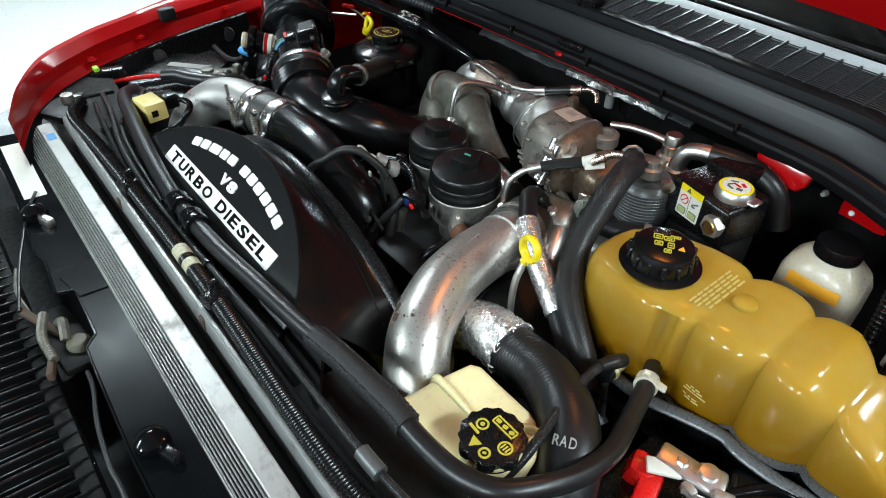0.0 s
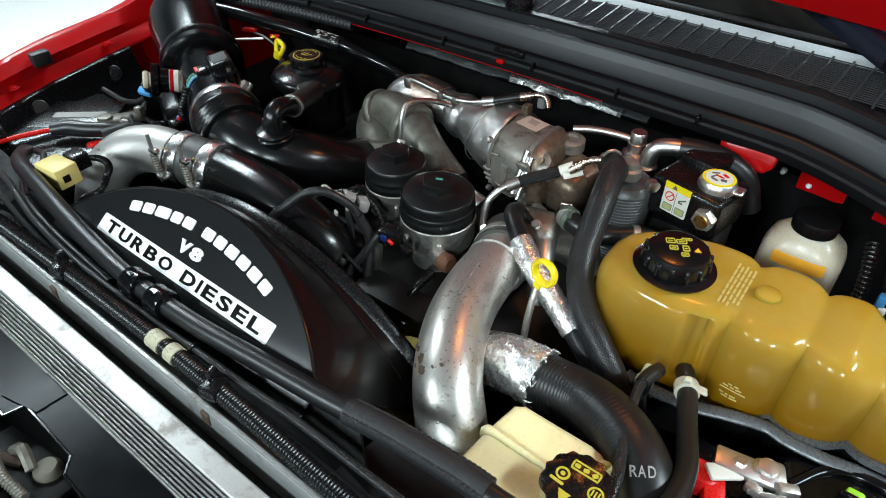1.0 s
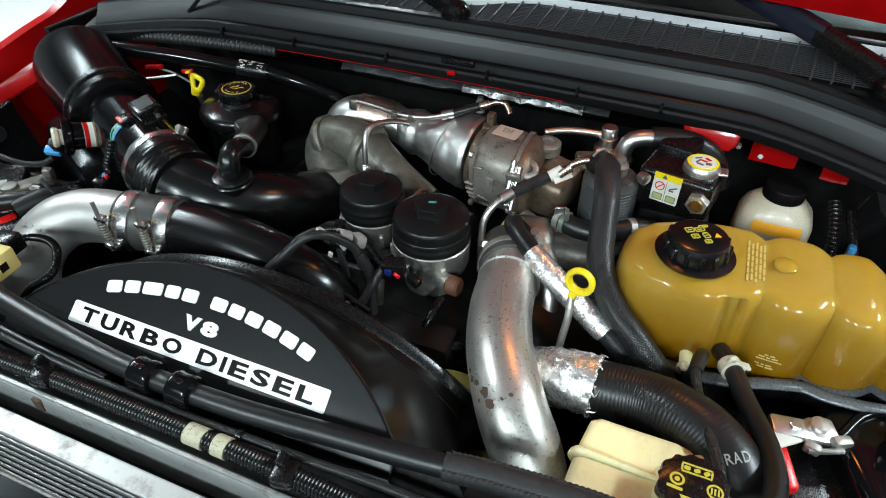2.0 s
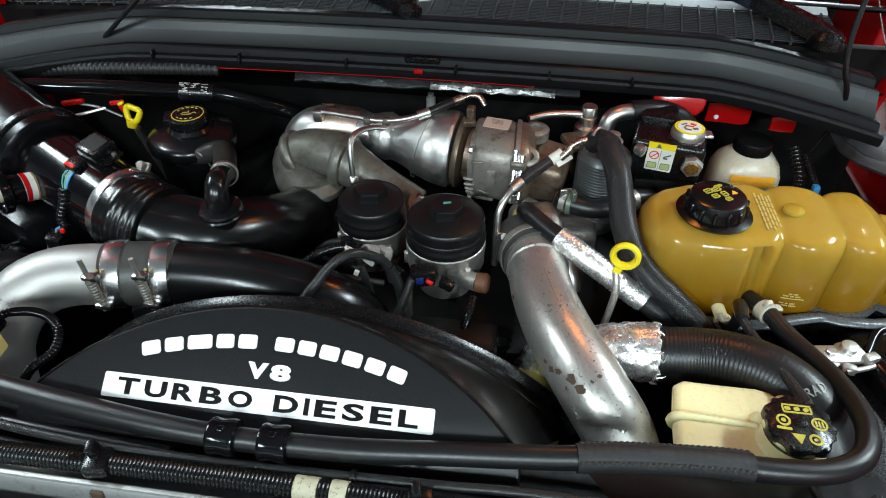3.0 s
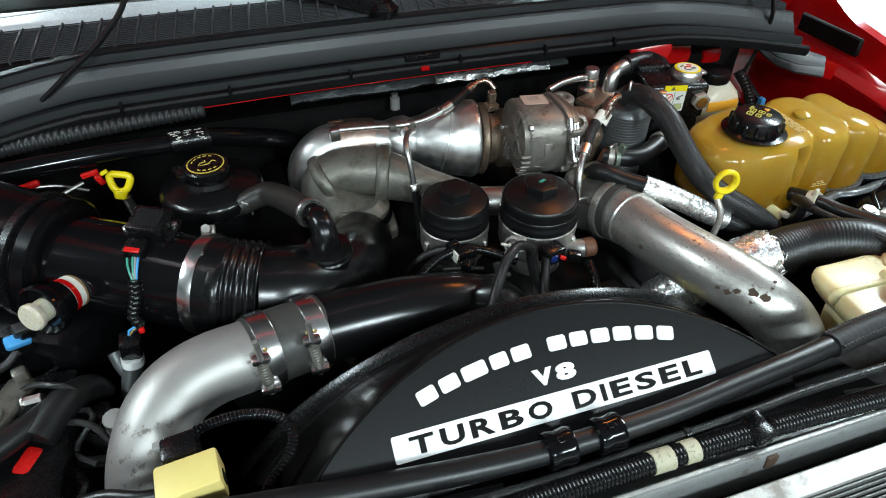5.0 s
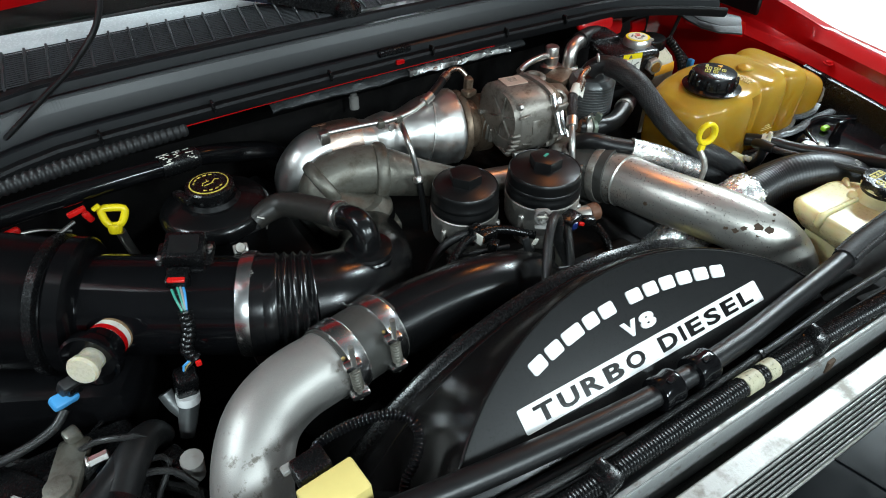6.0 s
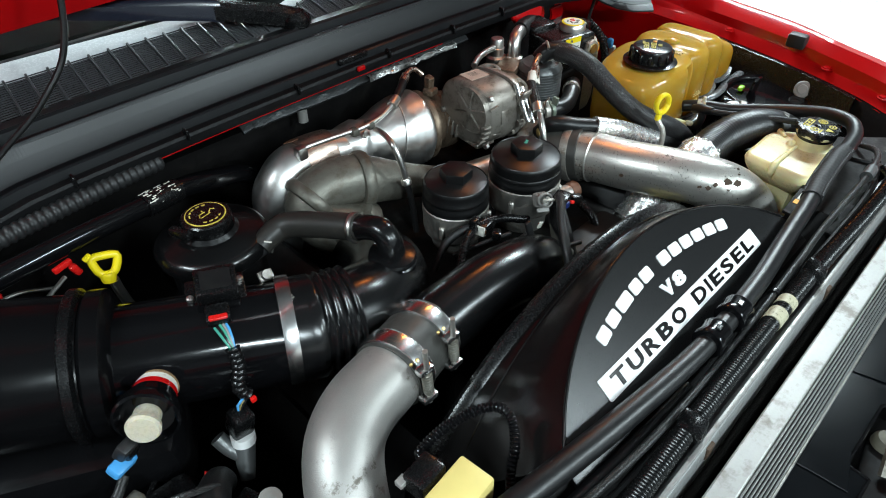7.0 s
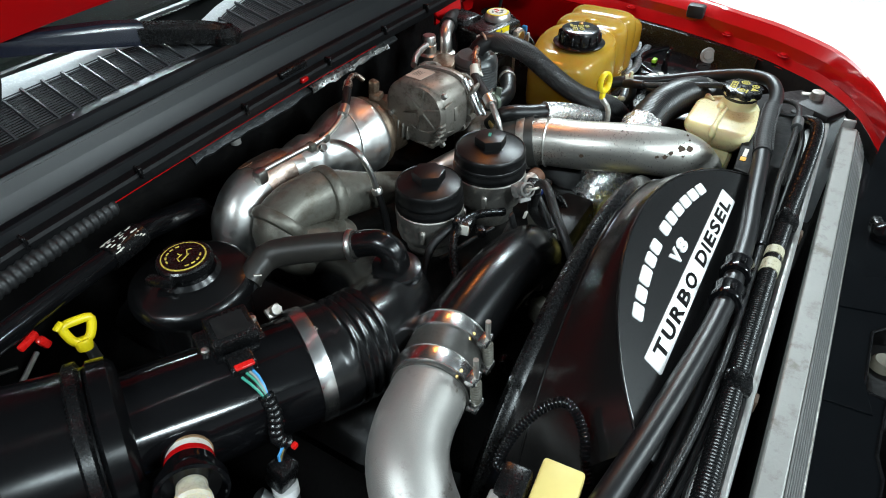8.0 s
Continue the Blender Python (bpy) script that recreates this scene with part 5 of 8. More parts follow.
part("post", lathe([(0.018, -0.09), (0.020, -0.04), (0.018, -0.03), (0.0, -0.03)], at(0.183, 0.20, 1.175), 22), M_ALUD, bj)
el = thing("heater_pipe", (0.22, 0.2, 1.05), "bright steel elbow with a black rubber hose", "coolant pipe")
part("elbow", tube([(0.205, 0.195, 1.13), (0.206, 0.196, 1.165), (0.212, 0.20, 1.182), (0.228, 0.206, 1.187), (0.245, 0.212, 1.187)], 0.0115, 18), M_STEEL, el)
part("collar", lathe([(0.012, 0), (0.016, 0.002), (0.016, 0.008), (0.012, 0.01)], at(0.205, 0.195, 1.148), 22), M_STEEL, el)
part("hose", tube([(0.238, 0.210, 1.187), (0.27, 0.22, 1.186), (0.30, 0.228, 1.178), (0.325, 0.232, 1.16), (0.34, 0.235, 1.12)], 0.0155, 18), M_RUBBER, el, "black rubber hose")

bx = thing("hydraulic_pump_box", (0.31, 0.13, 1.02), "black box with warning label and round metal filler cap", "pump box")
BXM = pose(0.288, 0.156, 1.160, 0, 0, -12)
part("case", rbox((0.094, 0.072, 0.056), BXM, 0.007, 3), M_BLACK, bx)
part("case_lug", rbox((0.05, 0.05, 0.02), BXM @ at(-0.02, 0.045, 0.026), 0.006), M_BLACK, bx)
part("lower_case", rbox((0.09, 0.07, 0.14), at(0.29, 0.16, 1.06), 0.01), M_DARK, bx)
part("warning_label", prism(rrect(0.035, 0.042, 0.002), 0.0006, BXM @ pose(-0.008, -0.0363, 0.008, 90, 0, 0)), M_LABEL, bx, "white label with yellow head")
part("label_head", prism(rrect(0.035, 0.009, 0.001), 0.0009, BXM @ pose(-0.008, -0.0363, 0.0245, 90, 0, 0)), M_YELLOW, bx)
M_PRINT = mat("grey_print", (0.10, 0.095, 0.085), 0.5, var=0.1)
M_OLIVE = mat("olive_print", (0.36, 0.40, 0.16), 0.5, var=0.1)
for dx, dz in ((-0.0165, -0.0055), (0.0005, -0.0055)):
    part("label_icon", prism(rrect(0.0125, 0.0095, 0.0015), 0.0009, BXM @ pose(dx, -0.0363, dz, 90, 0, 0)), M_PRINT, bx, "dark printed outline")
    part("label_icon_field", prism(rrect(0.0108, 0.0078, 0.0010), 0.0012, BXM @ pose(dx, -0.0363, dz, 90, 0, 0)), M_OLIVE, bx, "olive printed field")
part("label_icon", prism(rrect(0.0105, 0.0020, 0.0006), 0.0010, BXM @ pose(0.0010, -0.0363, 0.0110, 90, 0, 0) @ pose(0, 0, 0, 0, 0, 28)), M_PRINT, bx)
part("label_icon", prism(rrect(0.0060, 0.0022, 0.0006), 0.0010, BXM @ pose(-0.0010, -0.0363, 0.0070, 90, 0, 0)), M_PRINT, bx)
part("label_rule", prism(rrect(0.0006, 0.0300, 0.0002, 1), 0.0010, BXM @ pose(-0.0080, -0.0363, 0.0035, 90, 0, 0)), M_PRINT, bx)
part("label_triangle", prism([(-0.0035, -0.0028), (0.0035, -0.0028), (0.0, 0.0032)], 0.0013, BXM @ pose(-0.012, -0.0363, 0.0245, 90, 0, 0)), M_PRINT, bx)
part("label_ban_mark", prism(ring(0.0064, (0, 0), 20), 0.0010, BXM @ pose(-0.016, -0.0363, 0.010, 90, 0, 0)), M_REDP, bx)
part("label_ban_field", prism(ring(0.0050, (0, 0), 20), 0.0013, BXM @ pose(-0.016, -0.0363, 0.010, 90, 0, 0)), M_LABEL, bx)
part("label_ban_slash", prism(rrect(0.011, 0.0014, 0.0005, 1), 0.0016, BXM @ pose(-0.016, -0.0363, 0.010, 90, 0, 0) @ pose(0, 0, 0, 0, 0, 45)), M_REDP, bx)
plug = part("hex_plug", prism(ring(0.0140, (0, 0), 6, 0.3), 0.012, BXM @ pose(0.034, -0.034, 0.004, 90, 0, 0), 0.002), M_ALUD, bx, "steel hexagon plug")
part("plug_core", lathe([(0.0, 0), (0.009, 0), (0.008, 0.001), (0, 0.001)], BXM @ pose(0.034, -0.0462, 0.004, 90, 0, 0), 18), M_BRASS, plug)
part("side_boss", lathe([(0.006, 0), (0.008, 0.004), (0.008, 0.012), (0, 0.014)], axis((0.238, 0.118, 1.182), (0.3, 0.07, 1.176)), 14), M_STEEL, bx)
cap = part("filler_cap", lathe([(0.018, -0.02), (0.019, -0.010), (0.0228, -0.008), (0.0228, 0.0), (0.0215, 0.004), (0.0195, 0.0065), (0, 0.0065)], at(0.308, 0.150, 1.193), 36), M_ALU, bx, "round metal cap with a printed disc")
part("cap_disc", prism(ring(0.0196, (0, 0), 32), 0.0008, at(0.308, 0.150, 1.1996)), M_YELLOW, cap)
part("cap_face", prism(ring(0.0160, (0, 0), 30), 0.0014, at(0.308, 0.150, 1.1996)), M_LABEL, cap)
for dx, dy, w, h, r, m_ in ((-0.0065, 0.0065, 0.009, 0.0024, 30, M_PRINT), (0.0055, 0.0065, 0.008, 0.0040, -35, M_REDP), (-0.0060, -0.0010, 0.010, 0.0022, 60, M_PRINT), (0.0065, -0.0050, 0.007, 0.0050, 10, M_PRINT), (0.0, 0.0015, 0.011, 0.0028, -15, M_REDP), (-0.0035, -0.0080, 0.009, 0.0030, -20, M_PRINT)):
    part("cap_mark", prism(rrect(w, h, 0.0008), 0.0019, pose(0.308 + dx, 0.150 + dy, 1.1996, 0, 0, r)), m_, cap)
part("cap_ear", rbox((0.02, 0.018, 0.004), at(0.330, 0.150, 1.191), 0.0015, 1), M_ALU, cap)

# sensor line with white tag beside the filter
sl_ = thing("sensor_hose", (0.1, 0.06, 1.0), "bent steel line with black sleeve and white tag", "metal line")
part("steel_end", tube([(0.065, 0.015, 1.045), (0.065, 0.015, 1.100), (0.066, 0.020, 1.130), (0.075, 0.034, 1.147), (0.087, 0.049, 1.155)], 0.0048, 12), M_STEEL, sl_)
part("sleeve", tube([(0.083, 0.045, 1.153), (0.105, 0.071, 1.160), (0.127, 0.096, 1.165)], 0.0074, 14), M_BRAID, sl_, "black woven sleeve")
part("crimp", tube([(0.080, 0.041, 1.151), (0.091, 0.054, 1.156)], 0.0084, 14), M_STEEL, sl_)
part("tag", rbox((0.026, 0.0018, 0.017), pose(0.143, 0.099, 1.170, -48, -12, 42), 0.0006, 1), M_LABEL, sl_, "white flag tag")
part("tag_wrap", tube([(0.128, 0.0955, 1.1655), (0.142, 0.1045, 1.1735)], 0.0078, 14), M_LABEL, sl_)
part("tag_marks", join(*[rbox((0.002, 0.0006, 0.007), pose(0.143, 0.099, 1.170, -48, -12, 42) @ at(dx, -0.0011, 0), 0) for dx in (-0.003, 0.002)]), M_MATTE, sl_)
# steel too; its orange tone is a painted reflection
part("upper_end", tube([(0.130, 0.0965, 1.166), (0.147, 0.107, 1.177), (0.16, 0.113, 1.186), (0.178, 0.118, 1.190), (0.20, 0.122, 1.187)], 0.0050, 12), M_WARMSTEEL, sl_)
part("upper_sleeve", tube([(0.140, 0.099, 1.170), (0.152, 0.107, 1.180)], 0.0068, 14), M_WARMSTEEL, sl_)

# ---- amber coolant tank ----


def se(w, h, n, k, p):
    """A rounded-square loop of half sizes w, h."""
    out = []
    for j in range(n):
        a = 2 * math.pi * (j + 0.5) / n + k
        c, s = math.cos(a), math.sin(a)
        out.append((w * math.copysign(abs(c) ** p, c), h * math.copysign(abs(s) ** p, s)))
    return out


def coolant_tank():
    t = thing("coolant_tank", (0.40, 0.0, 1.0), "translucent amber plastic coolant tank with moulded ribs", "coolant tank")
    # stations along x: half depth, middle y, top, bottom, rounding
    key = ((0.240, 0.012, 0.012, 1.135, 1.110, 0.9), (0.244, 0.032, 0.012, 1.150, 1.096, 0.7), (0.254, 0.046, 0.012, 1.159, 1.066, 0.55), (0.272, 0.058, 0.012, 1.165, 1.052, 0.47),
           (0.300, 0.066, 0.0125, 1.168, 1.046, 0.40), (0.340, 0.0715, 0.0135, 1.170, 1.046, 0.34), (0.378, 0.0713, 0.0145, 1.173, 1.050, 0.34), (0.400, 0.071, 0.015, 1.175, 1.040, 0.33), (0.450, 0.069, 0.017, 1.174, 1.045, 0.34),
           (0.500, 0.066, 0.018, 1.173, 1.052, 0.38), (0.530, 0.061, 0.018, 1.158, 1.056, 0.43), (0.575, 0.055, 0.016, 1.138, 1.072, 0.5), (0.60, 0.044, 0.014, 1.118, 1.074, 0.6), (0.61, 0.02, 0.012, 1.10, 1.08, 0.8))
    st = []
    for k in range(76):
        x = 0.240 + 0.37 * k / 75
        i = max(j for j in range(len(key) - 1) if key[j][0] <= x + 1e-9)
        f = (x - key[i][0]) / (key[i + 1][0] - key[i][0])
        v = [p + (q - p) * f for p, q in zip(key[i], key[i + 1])]
        fold = sum(math.exp(-abs(x - g) / 0.013) for g in (0.394, 0.462, 0.530))     # creases between the lobes
        st.append((x, v[1] - 0.016 * fold, v[2], v[3] - 0.005 * fold, v[4], v[5]))
    loops = []
    for x, w, my, top, bot, p in st:
        h, mz = (top - bot) / 2, (top + bot) / 2
        dip = 0.016 if 0.3595 < x < 0.3755 else 0.004 if 0.355 < x < 0.380 else 0.0     # sunk slot above the outlet
        loop = []
        for (a, b), low in zip(se(w, h, 56, 0, p), se(w, h, 56, 0, p * 0.6)):
            if b < 0:
                a, b = low                             # squarer where it sits in the tray
            z = mz + b
            inside = a < -0.6 * w and 1.094 < z < 1.162
            loop.append(Vector((x, my + a + (dip if inside else 0), z)))
        loops.append(loop)
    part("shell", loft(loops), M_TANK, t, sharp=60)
    def under(side, lo, hi, x0):
        """The tray below the tank: its rim climbs towards the wing."""
        out = []
        for x, w, my, top, bot, p in st:
            if x0 <= x <= 0.60:
                zr = 1.0405 + 0.031 * (1 - math.exp(-(x - 0.345) / 0.11)) + 0.06 * max(0, x - 0.345) + (0.0025 if abs(x - 0.455) < 0.006 else 0)
                out.append([Vector((x, my + s * (w + side), zr + dz)) for s, dz in ((-1, lo), (-1, hi), (1, hi), (1, lo))])
        return loft(out)
    part("clamp_rim", under(0.006, -0.007, -0.0005, 0.345), M_TRAY, t, "grey-black clamp rim")
    part("lower_tray", under(0.0015, -0.12, -0.005, 0.345), M_BLACK, t, "black plastic tray")
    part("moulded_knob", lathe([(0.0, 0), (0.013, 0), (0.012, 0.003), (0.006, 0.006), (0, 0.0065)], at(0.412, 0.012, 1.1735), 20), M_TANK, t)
    random.seed(61)
    rows_ = []
    for k in range(5):
        x, y = 0.3745 + 0.0043 * k, 0.046 - 0.004 * (k % 2)
        z = 1.1715 + 0.06 * (x - 0.3745) - 0.005 * math.exp(-abs(x - 0.394) / 0.013)
        while y > -0.020:
            w = random.uniform(0.006, 0.014)
            rows_.append(prism(rrect(0.0021, w, 0.0006, 1), 0.0022, at(x, y - w / 2, z)))
            y -= w + 0.0022
    part("moulded_text", join(*rows_), M_TANKTEXT, t, "lines of pale moulded writing")
    level = []
    for z, x0, words in ((1.0985, 0.415, (0.004, 0.005)), (1.0950, 0.410, (0.006, 0.004, 0.006)), (1.0915, 0.408, (0.026,)), (1.0835, 0.409, (0.005, 0.003, 0.006)), (1.0800, 0.412, (0.007, 0.008))):
        x = x0
        for w in words:
            xm = x + w / 2
            level.append(rbox((w, 0.0014, 0.0012 if len(words) == 1 else 0.0019), pose(xm, -0.0515 + 8.6 * (xm - 0.4237) ** 2, z, 0, 0, math.degrees(math.atan(17.2 * (xm - 0.4237)))), 0.0003, 1))
            x += w + 0.0016
    part("moulded_level_text", join(*level), M_TANKTEXT, t, "pale moulded level marks")
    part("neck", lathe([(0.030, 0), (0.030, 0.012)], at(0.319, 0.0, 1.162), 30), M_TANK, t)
    cap = part("cap", lathe([(0.030, -0.002), (0.042, 0.0), (0.0435, 0.003), (0.038, 0.005), (0.0345, 0.006), (0.0335, 0.02), (0.031, 0.0250), (0.027, 0.0268), (0, 0.0262)], at(0.319, 0.0, 1.170), 48), M_MOULD, t, "black ribbed screw cap with yellow symbols")
    for k in range(14):
        a = 2 * math.pi * k / 14
        part("grip", rbox((0.005, 0.005, 0.015), pose(0.319 + 0.0340 * math.cos(a), 0.0340 * math.sin(a), 1.1840, 0, -6, math.degrees(a)), 0.0015, 1), M_MOULD, cap)
    icons = []
    for x, y, w, h in ((-0.012, 0.005, 0.009, 0.007), (-0.002, 0.010, 0.010, 0.006), (-0.005, -0.004, 0.008, 0.006), (0.006, 0.002, 0.006, 0.008), (0.009, -0.008, 0.007, 0.005), (0.001, 0.017, 0.010, 0.003)):
        m = pose(0.319 + x, y, 1.1962, 0, 0, 32)
        for dx, dy, bw, bh_ in ((0, h / 2, w, 0.0011), (0, -h / 2, w, 0.0011), (-w / 2, 0, 0.0011, h), (w / 2, 0, 0.0011, h), (0, 0, w * 0.6, 0.001)):
            icons.append(prism(rrect(bw, bh_, 0.0004, 1), 0.0012, m @ at(dx, dy, 0)))
    part("cap_symbols", join(*icons), M_ICON, cap, "yellow printed symbols")
    part("cap_triangle", prism([(-0.0035, -0.003), (0.0035, -0.003), (0, 0.0035)], 0.0014, pose(0.336, 0.006, 1.1962, 0, 0, 20)), M_ORANGE, cap)
    return t


coolant_tank()
tr = thing("tank_tray", (0.45, -0.09, 1.0), "black steel tray rim below the tank", "tray")
part("rim", tube([(0.32, -0.070, 1.060), (0.365, -0.076, 1.064), (0.395, -0.074, 1.068), (0.42, -0.066, 1.069), (0.445, -0.058, 1.069), (0.465, -0.052, 1.067), (0.485, -0.058, 1.069), (0.52, -0.056, 1.068), (0.56, -0.048, 1.066), (0.63, -0.044, 1.062)], 0.008, 12, flat=0.6), M_TRAY, tr)
part("tray_plate", rbox((0.32, 0.16, 0.006), at(0.48, 0.01, 1.008), 0.002), M_DARK, tr)

# ---- milky reservoir with orange label ----
wb = thing("fluid_bottle", (0.42, 0.21, 0.98), "milky plastic fluid bottle with orange label and black cap", "fluid bottle")
part("bottle", loft([[Vector((0.420 + a, 0.214 + b, z)) for a, b in se(w, w * 0.85, 36, 0, p)] for z, w, p in ((0.98, 0.042, 0.6), (1.0, 0.046, 0.55), (1.07, 0.048, 0.55), (1.105, 0.0475, 0.6), (1.120, 0.043, 0.7), (1.132, 0.033, 0.85), (1.138, 0.026, 1.0), (1.144, 0.0235, 1.0))]), M_BOTTLE, wb, sharp=60)
part("cap", lathe([(0.0235, 0.0), (0.0262, 0.002), (0.0266, 0.015), (0.025, 0.019), (0, 0.020)], at(0.420, 0.214, 1.136), 32), M_MOULD, wb, "black screw cap")
label_ = [[Vector((0.420 + (r_ - 0.0042) * math.copysign(abs(math.cos(a)) ** 0.62, math.cos(a)), 0.214 + 0.85 * (r_ - 0.0042) * math.copysign(abs(math.sin(a)) ** 0.62, math.sin(a)), z)) for z, r_ in ((1.100, 0.0535), (1.106, 0.0532), (1.111, 0.0524), (1.116, 0.0512))] for a in [radians(244 + 4 * k) for k in range(15)]]
part("orange_label", thick(label_, Vector((0, -0.0008, 0))), M_ORANGE, wb, "orange printed label")

# ---- charge pipes ----
cp = thing("charge_pipe", (0.2, -0.2, 0.9), "cast silver charge-air pipe with rust specks", "charge pipe", "charge-air pipes")
part("pipe", tube([(0.112, 0.0, 1.083), (0.119, -0.03, 1.090), (0.128, -0.09, 1.096), (0.144, -0.146, 1.100), (0.163, -0.187, 1.098), (0.185, -0.222, 1.088), (0.209, -0.246, 1.062), (0.224, -0.262, 1.02), (0.232, -0.272, 0.95), (0.236, -0.278, 0.87)], [0.0368] * 10, 36), M_SILVER, cp)
part("bead", lathe([(0.036, -0.003), (0.0392, 0.0), (0.036, 0.003)], axis((0.121, -0.040, 1.091), (0.128, -0.09, 1.096)), 40), M_SILVER, cp)
part("coupler", tube([(0.098, 0.034, 1.074), (0.108, 0.012, 1.081), (0.118, -0.022, 1.089)], 0.0412, 36), M_COUPLER, cp, "grey rubber coupler")
clamp_band((0.113, -0.004, 1.085), (0.25, -0.9, 0.2), 0.0412, 0.012, cp, material=M_ALUD)
part("clamp_screw", tube([(0.070, 0.012, 1.098), (0.076, 0.000, 1.106)], 0.005, 10), M_STEEL, cp)
part("casting_line", tube([(0.126, -0.085, 1.1325), (0.143, -0.146, 1.1365), (0.165, -0.19, 1.1335)], 0.0010, 6), M_SILVER, cp)

random.seed(33)
pipe_way, _ = spline([(0.128, -0.09, 1.096), (0.144, -0.146, 1.100), (0.163, -0.187, 1.098), (0.185, -0.222, 1.088), (0.209, -0.246, 1.062), (0.224, -0.262, 1.02)], 0.002)
for c_, n_, r_ in (((0.1309, -0.202, 1.1081), (-0.871, -0.407, 0.274), 0.0030), ((0.1372, -0.2117, 1.1077), (-0.764, -0.576, 0.291), 0.0045), ((0.1444, -0.2175, 1.1128), (-0.675, -0.56, 0.479), 0.0048), ((0.1561, -0.2273, 1.1155), (-0.546, -0.54, 0.641), 0.0062),
                   ((0.1656, -0.2381, 1.1146), (-0.485, -0.515, 0.707), 0.0058), ((0.0937, -0.103, 1.1002), (-0.955, -0.276, 0.11), 0.0035), ((0.1826, -0.2281, 1.1243), (-0.004, -0.265, 0.964), 0.0026), ((0.152, -0.2335, 1.1075), (-0.62, -0.62, 0.48), 0.0022), ((0.175, -0.2335, 1.1215), (-0.2, -0.4, 0.9), 0.0020)):
    blot = [(r_ * random.uniform(0.55, 1.25) * math.cos(2 * math.pi * k / 11), r_ * random.uniform(0.45, 1.0) * math.sin(2 * math.pi * k / 11)) for k in range(11)]
    near_ = min((p for p, u_ in pipe_way), key=lambda p: (p - Vector(c_)).length)
    n_ = (Vector(c_) - near_).normalized()
    part("rust_patch", prism(blot, 0.0007, axis(near_ + n_ * 0.0366, near_ + n_)), M_RUST, cp, "dark rust blotch")

hp = thing("charge_pipe", (-0.45, -0.2, 0.9), "bright silver charge-air pipe with twin clamps and black hose", "charge pipe", "charge-air pipes")
part("pipe", tube([(-0.335, -0.122, 1.103), (-0.385, -0.139, 1.108), (-0.424, -0.147, 1.109), (-0.452, -0.158, 1.106), (-0.472, -0.174, 1.099), (-0.489, -0.198, 1.080), (-0.500, -0.222, 1.045), (-0.506, -0.240, 0.98), (-0.508, -0.25, 0.9)], [0.0365] * 9, 36), M_SILVERB, hp, "bright sand-cast pipe")
part("coupler", tube([(-0.388, -0.140, 1.108), (-0.352, -0.130, 1.105), (-0.312, -0.119, 1.100)], 0.0388, 36), M_COUPLER, hp, "grey rubber coupler")
part("inlet_hose", tube([(-0.318, -0.120, 1.100), (-0.26, -0.119, 1.101), (-0.205, -0.120, 1.099), (-0.15, -0.122, 1.088), (-0.105, -0.118, 1.060), (-0.08, -0.11, 1.01)], [0.0375, 0.038, 0.0385, 0.039, 0.039, 0.038], 36), M_MOULD, hp, "black moulded intake pipe")
for c in ((-0.374, -0.136, 1.107), (-0.324, -0.122, 1.102)):
    b, m = clamp_band(c, (0.96, 0.27, -0.06), 0.0392, 0.019, hp, label="bright spring clamp")
    part("edge_bead", join(lathe([(0.039, -0.0105), (0.0412, -0.0095), (0.039, -0.0085)], m, 40), lathe([(0.039, 0.0085), (0.0412, 0.0095), (0.039, 0.0105)], m, 40)), M_CHROME, b)
    c = Vector(c)
    part("tee_bolt", tube([c + Vector((-0.002, -0.046, 0.062)), c + Vector((0.002, -0.0465, -0.014))], 0.0027, 10), M_ALUD, b)
    part("bolt_spring", tube([c + Vector((-0.001, -0.046, 0.030)), c + Vector((0.001, -0.0465, 0.002))], 0.0050, 12, rib=0.0007, pitch=0.004), M_CAST, b)
    part("trunnion", rbox((0.020, 0.012, 0.008), at(*(c + Vector((0.002, -0.0445, -0.008)))), 0.003), M_CHROME, b)
    part("trunnion", rbox((0.018, 0.011, 0.008), at(*(c + Vector((-0.001, -0.0435, 0.034)))), 0.003), M_CHROME, b)
    for q_ in (-0.004, 0.004):
        part("spot_weld", lathe([(0.0, 0), (0.0022, 0), (0.0016, 0.0005), (0, 0.0006)], axis(c + Vector((q_, -0.0285, 0.0300)), c + Vector((q_, -0.0885, 0.093))), 8), M_BRASS, b)

# ---- air intake ----
at_ = thing("air_intake_tube", (-0.35, -0.02, 1.0), "glossy black plastic air intake tube with ribbed bellows", "air intake tube")
AXI = Vector((-0.575, 0.052, 1.130))          # the tube's axis runs from the air box to the bellows
BEL = Vector((-0.428, -0.022, 1.114))
part("sensor_tube", tube([AXI, AXI.lerp(BEL, 0.5), BEL], 0.0535, 36), M_GLOSS, at_)
bell = [BEL, (-0.398, -0.036, 1.112), (-0.362, -0.048, 1.108)]
part("cuff", tube([BEL, BEL.lerp(Vector(bell[1]), 0.5), Vector(bell[1])], [0.0552, 0.0560, 0.0555], 48), M_MOULD, at_, "smooth rubber cuff")
part("bellows", tube([Vector(bell[1]).lerp(BEL, 0.06), bell[1], (-0.380, -0.0425, 1.110), bell[2]], 0.0545, 48, step=0.0012, rib=0.0021, pitch=0.0098), M_MOULD, at_, "ribbed black rubber bellows")
part("elbow_tube", tube([(-0.372, -0.045, 1.107), (-0.34, -0.046, 1.100), (-0.30, -0.034, 1.088), (-0.262, 0.005, 1.074), (-0.238, 0.055, 1.052), (-0.224, 0.100, 1.036), (-0.219, 0.130, 1.028)], [0.0525, 0.052, 0.051, 0.049, 0.046, 0.044, 0.043], 40), M_MOULD, at_, "smooth black elbow")
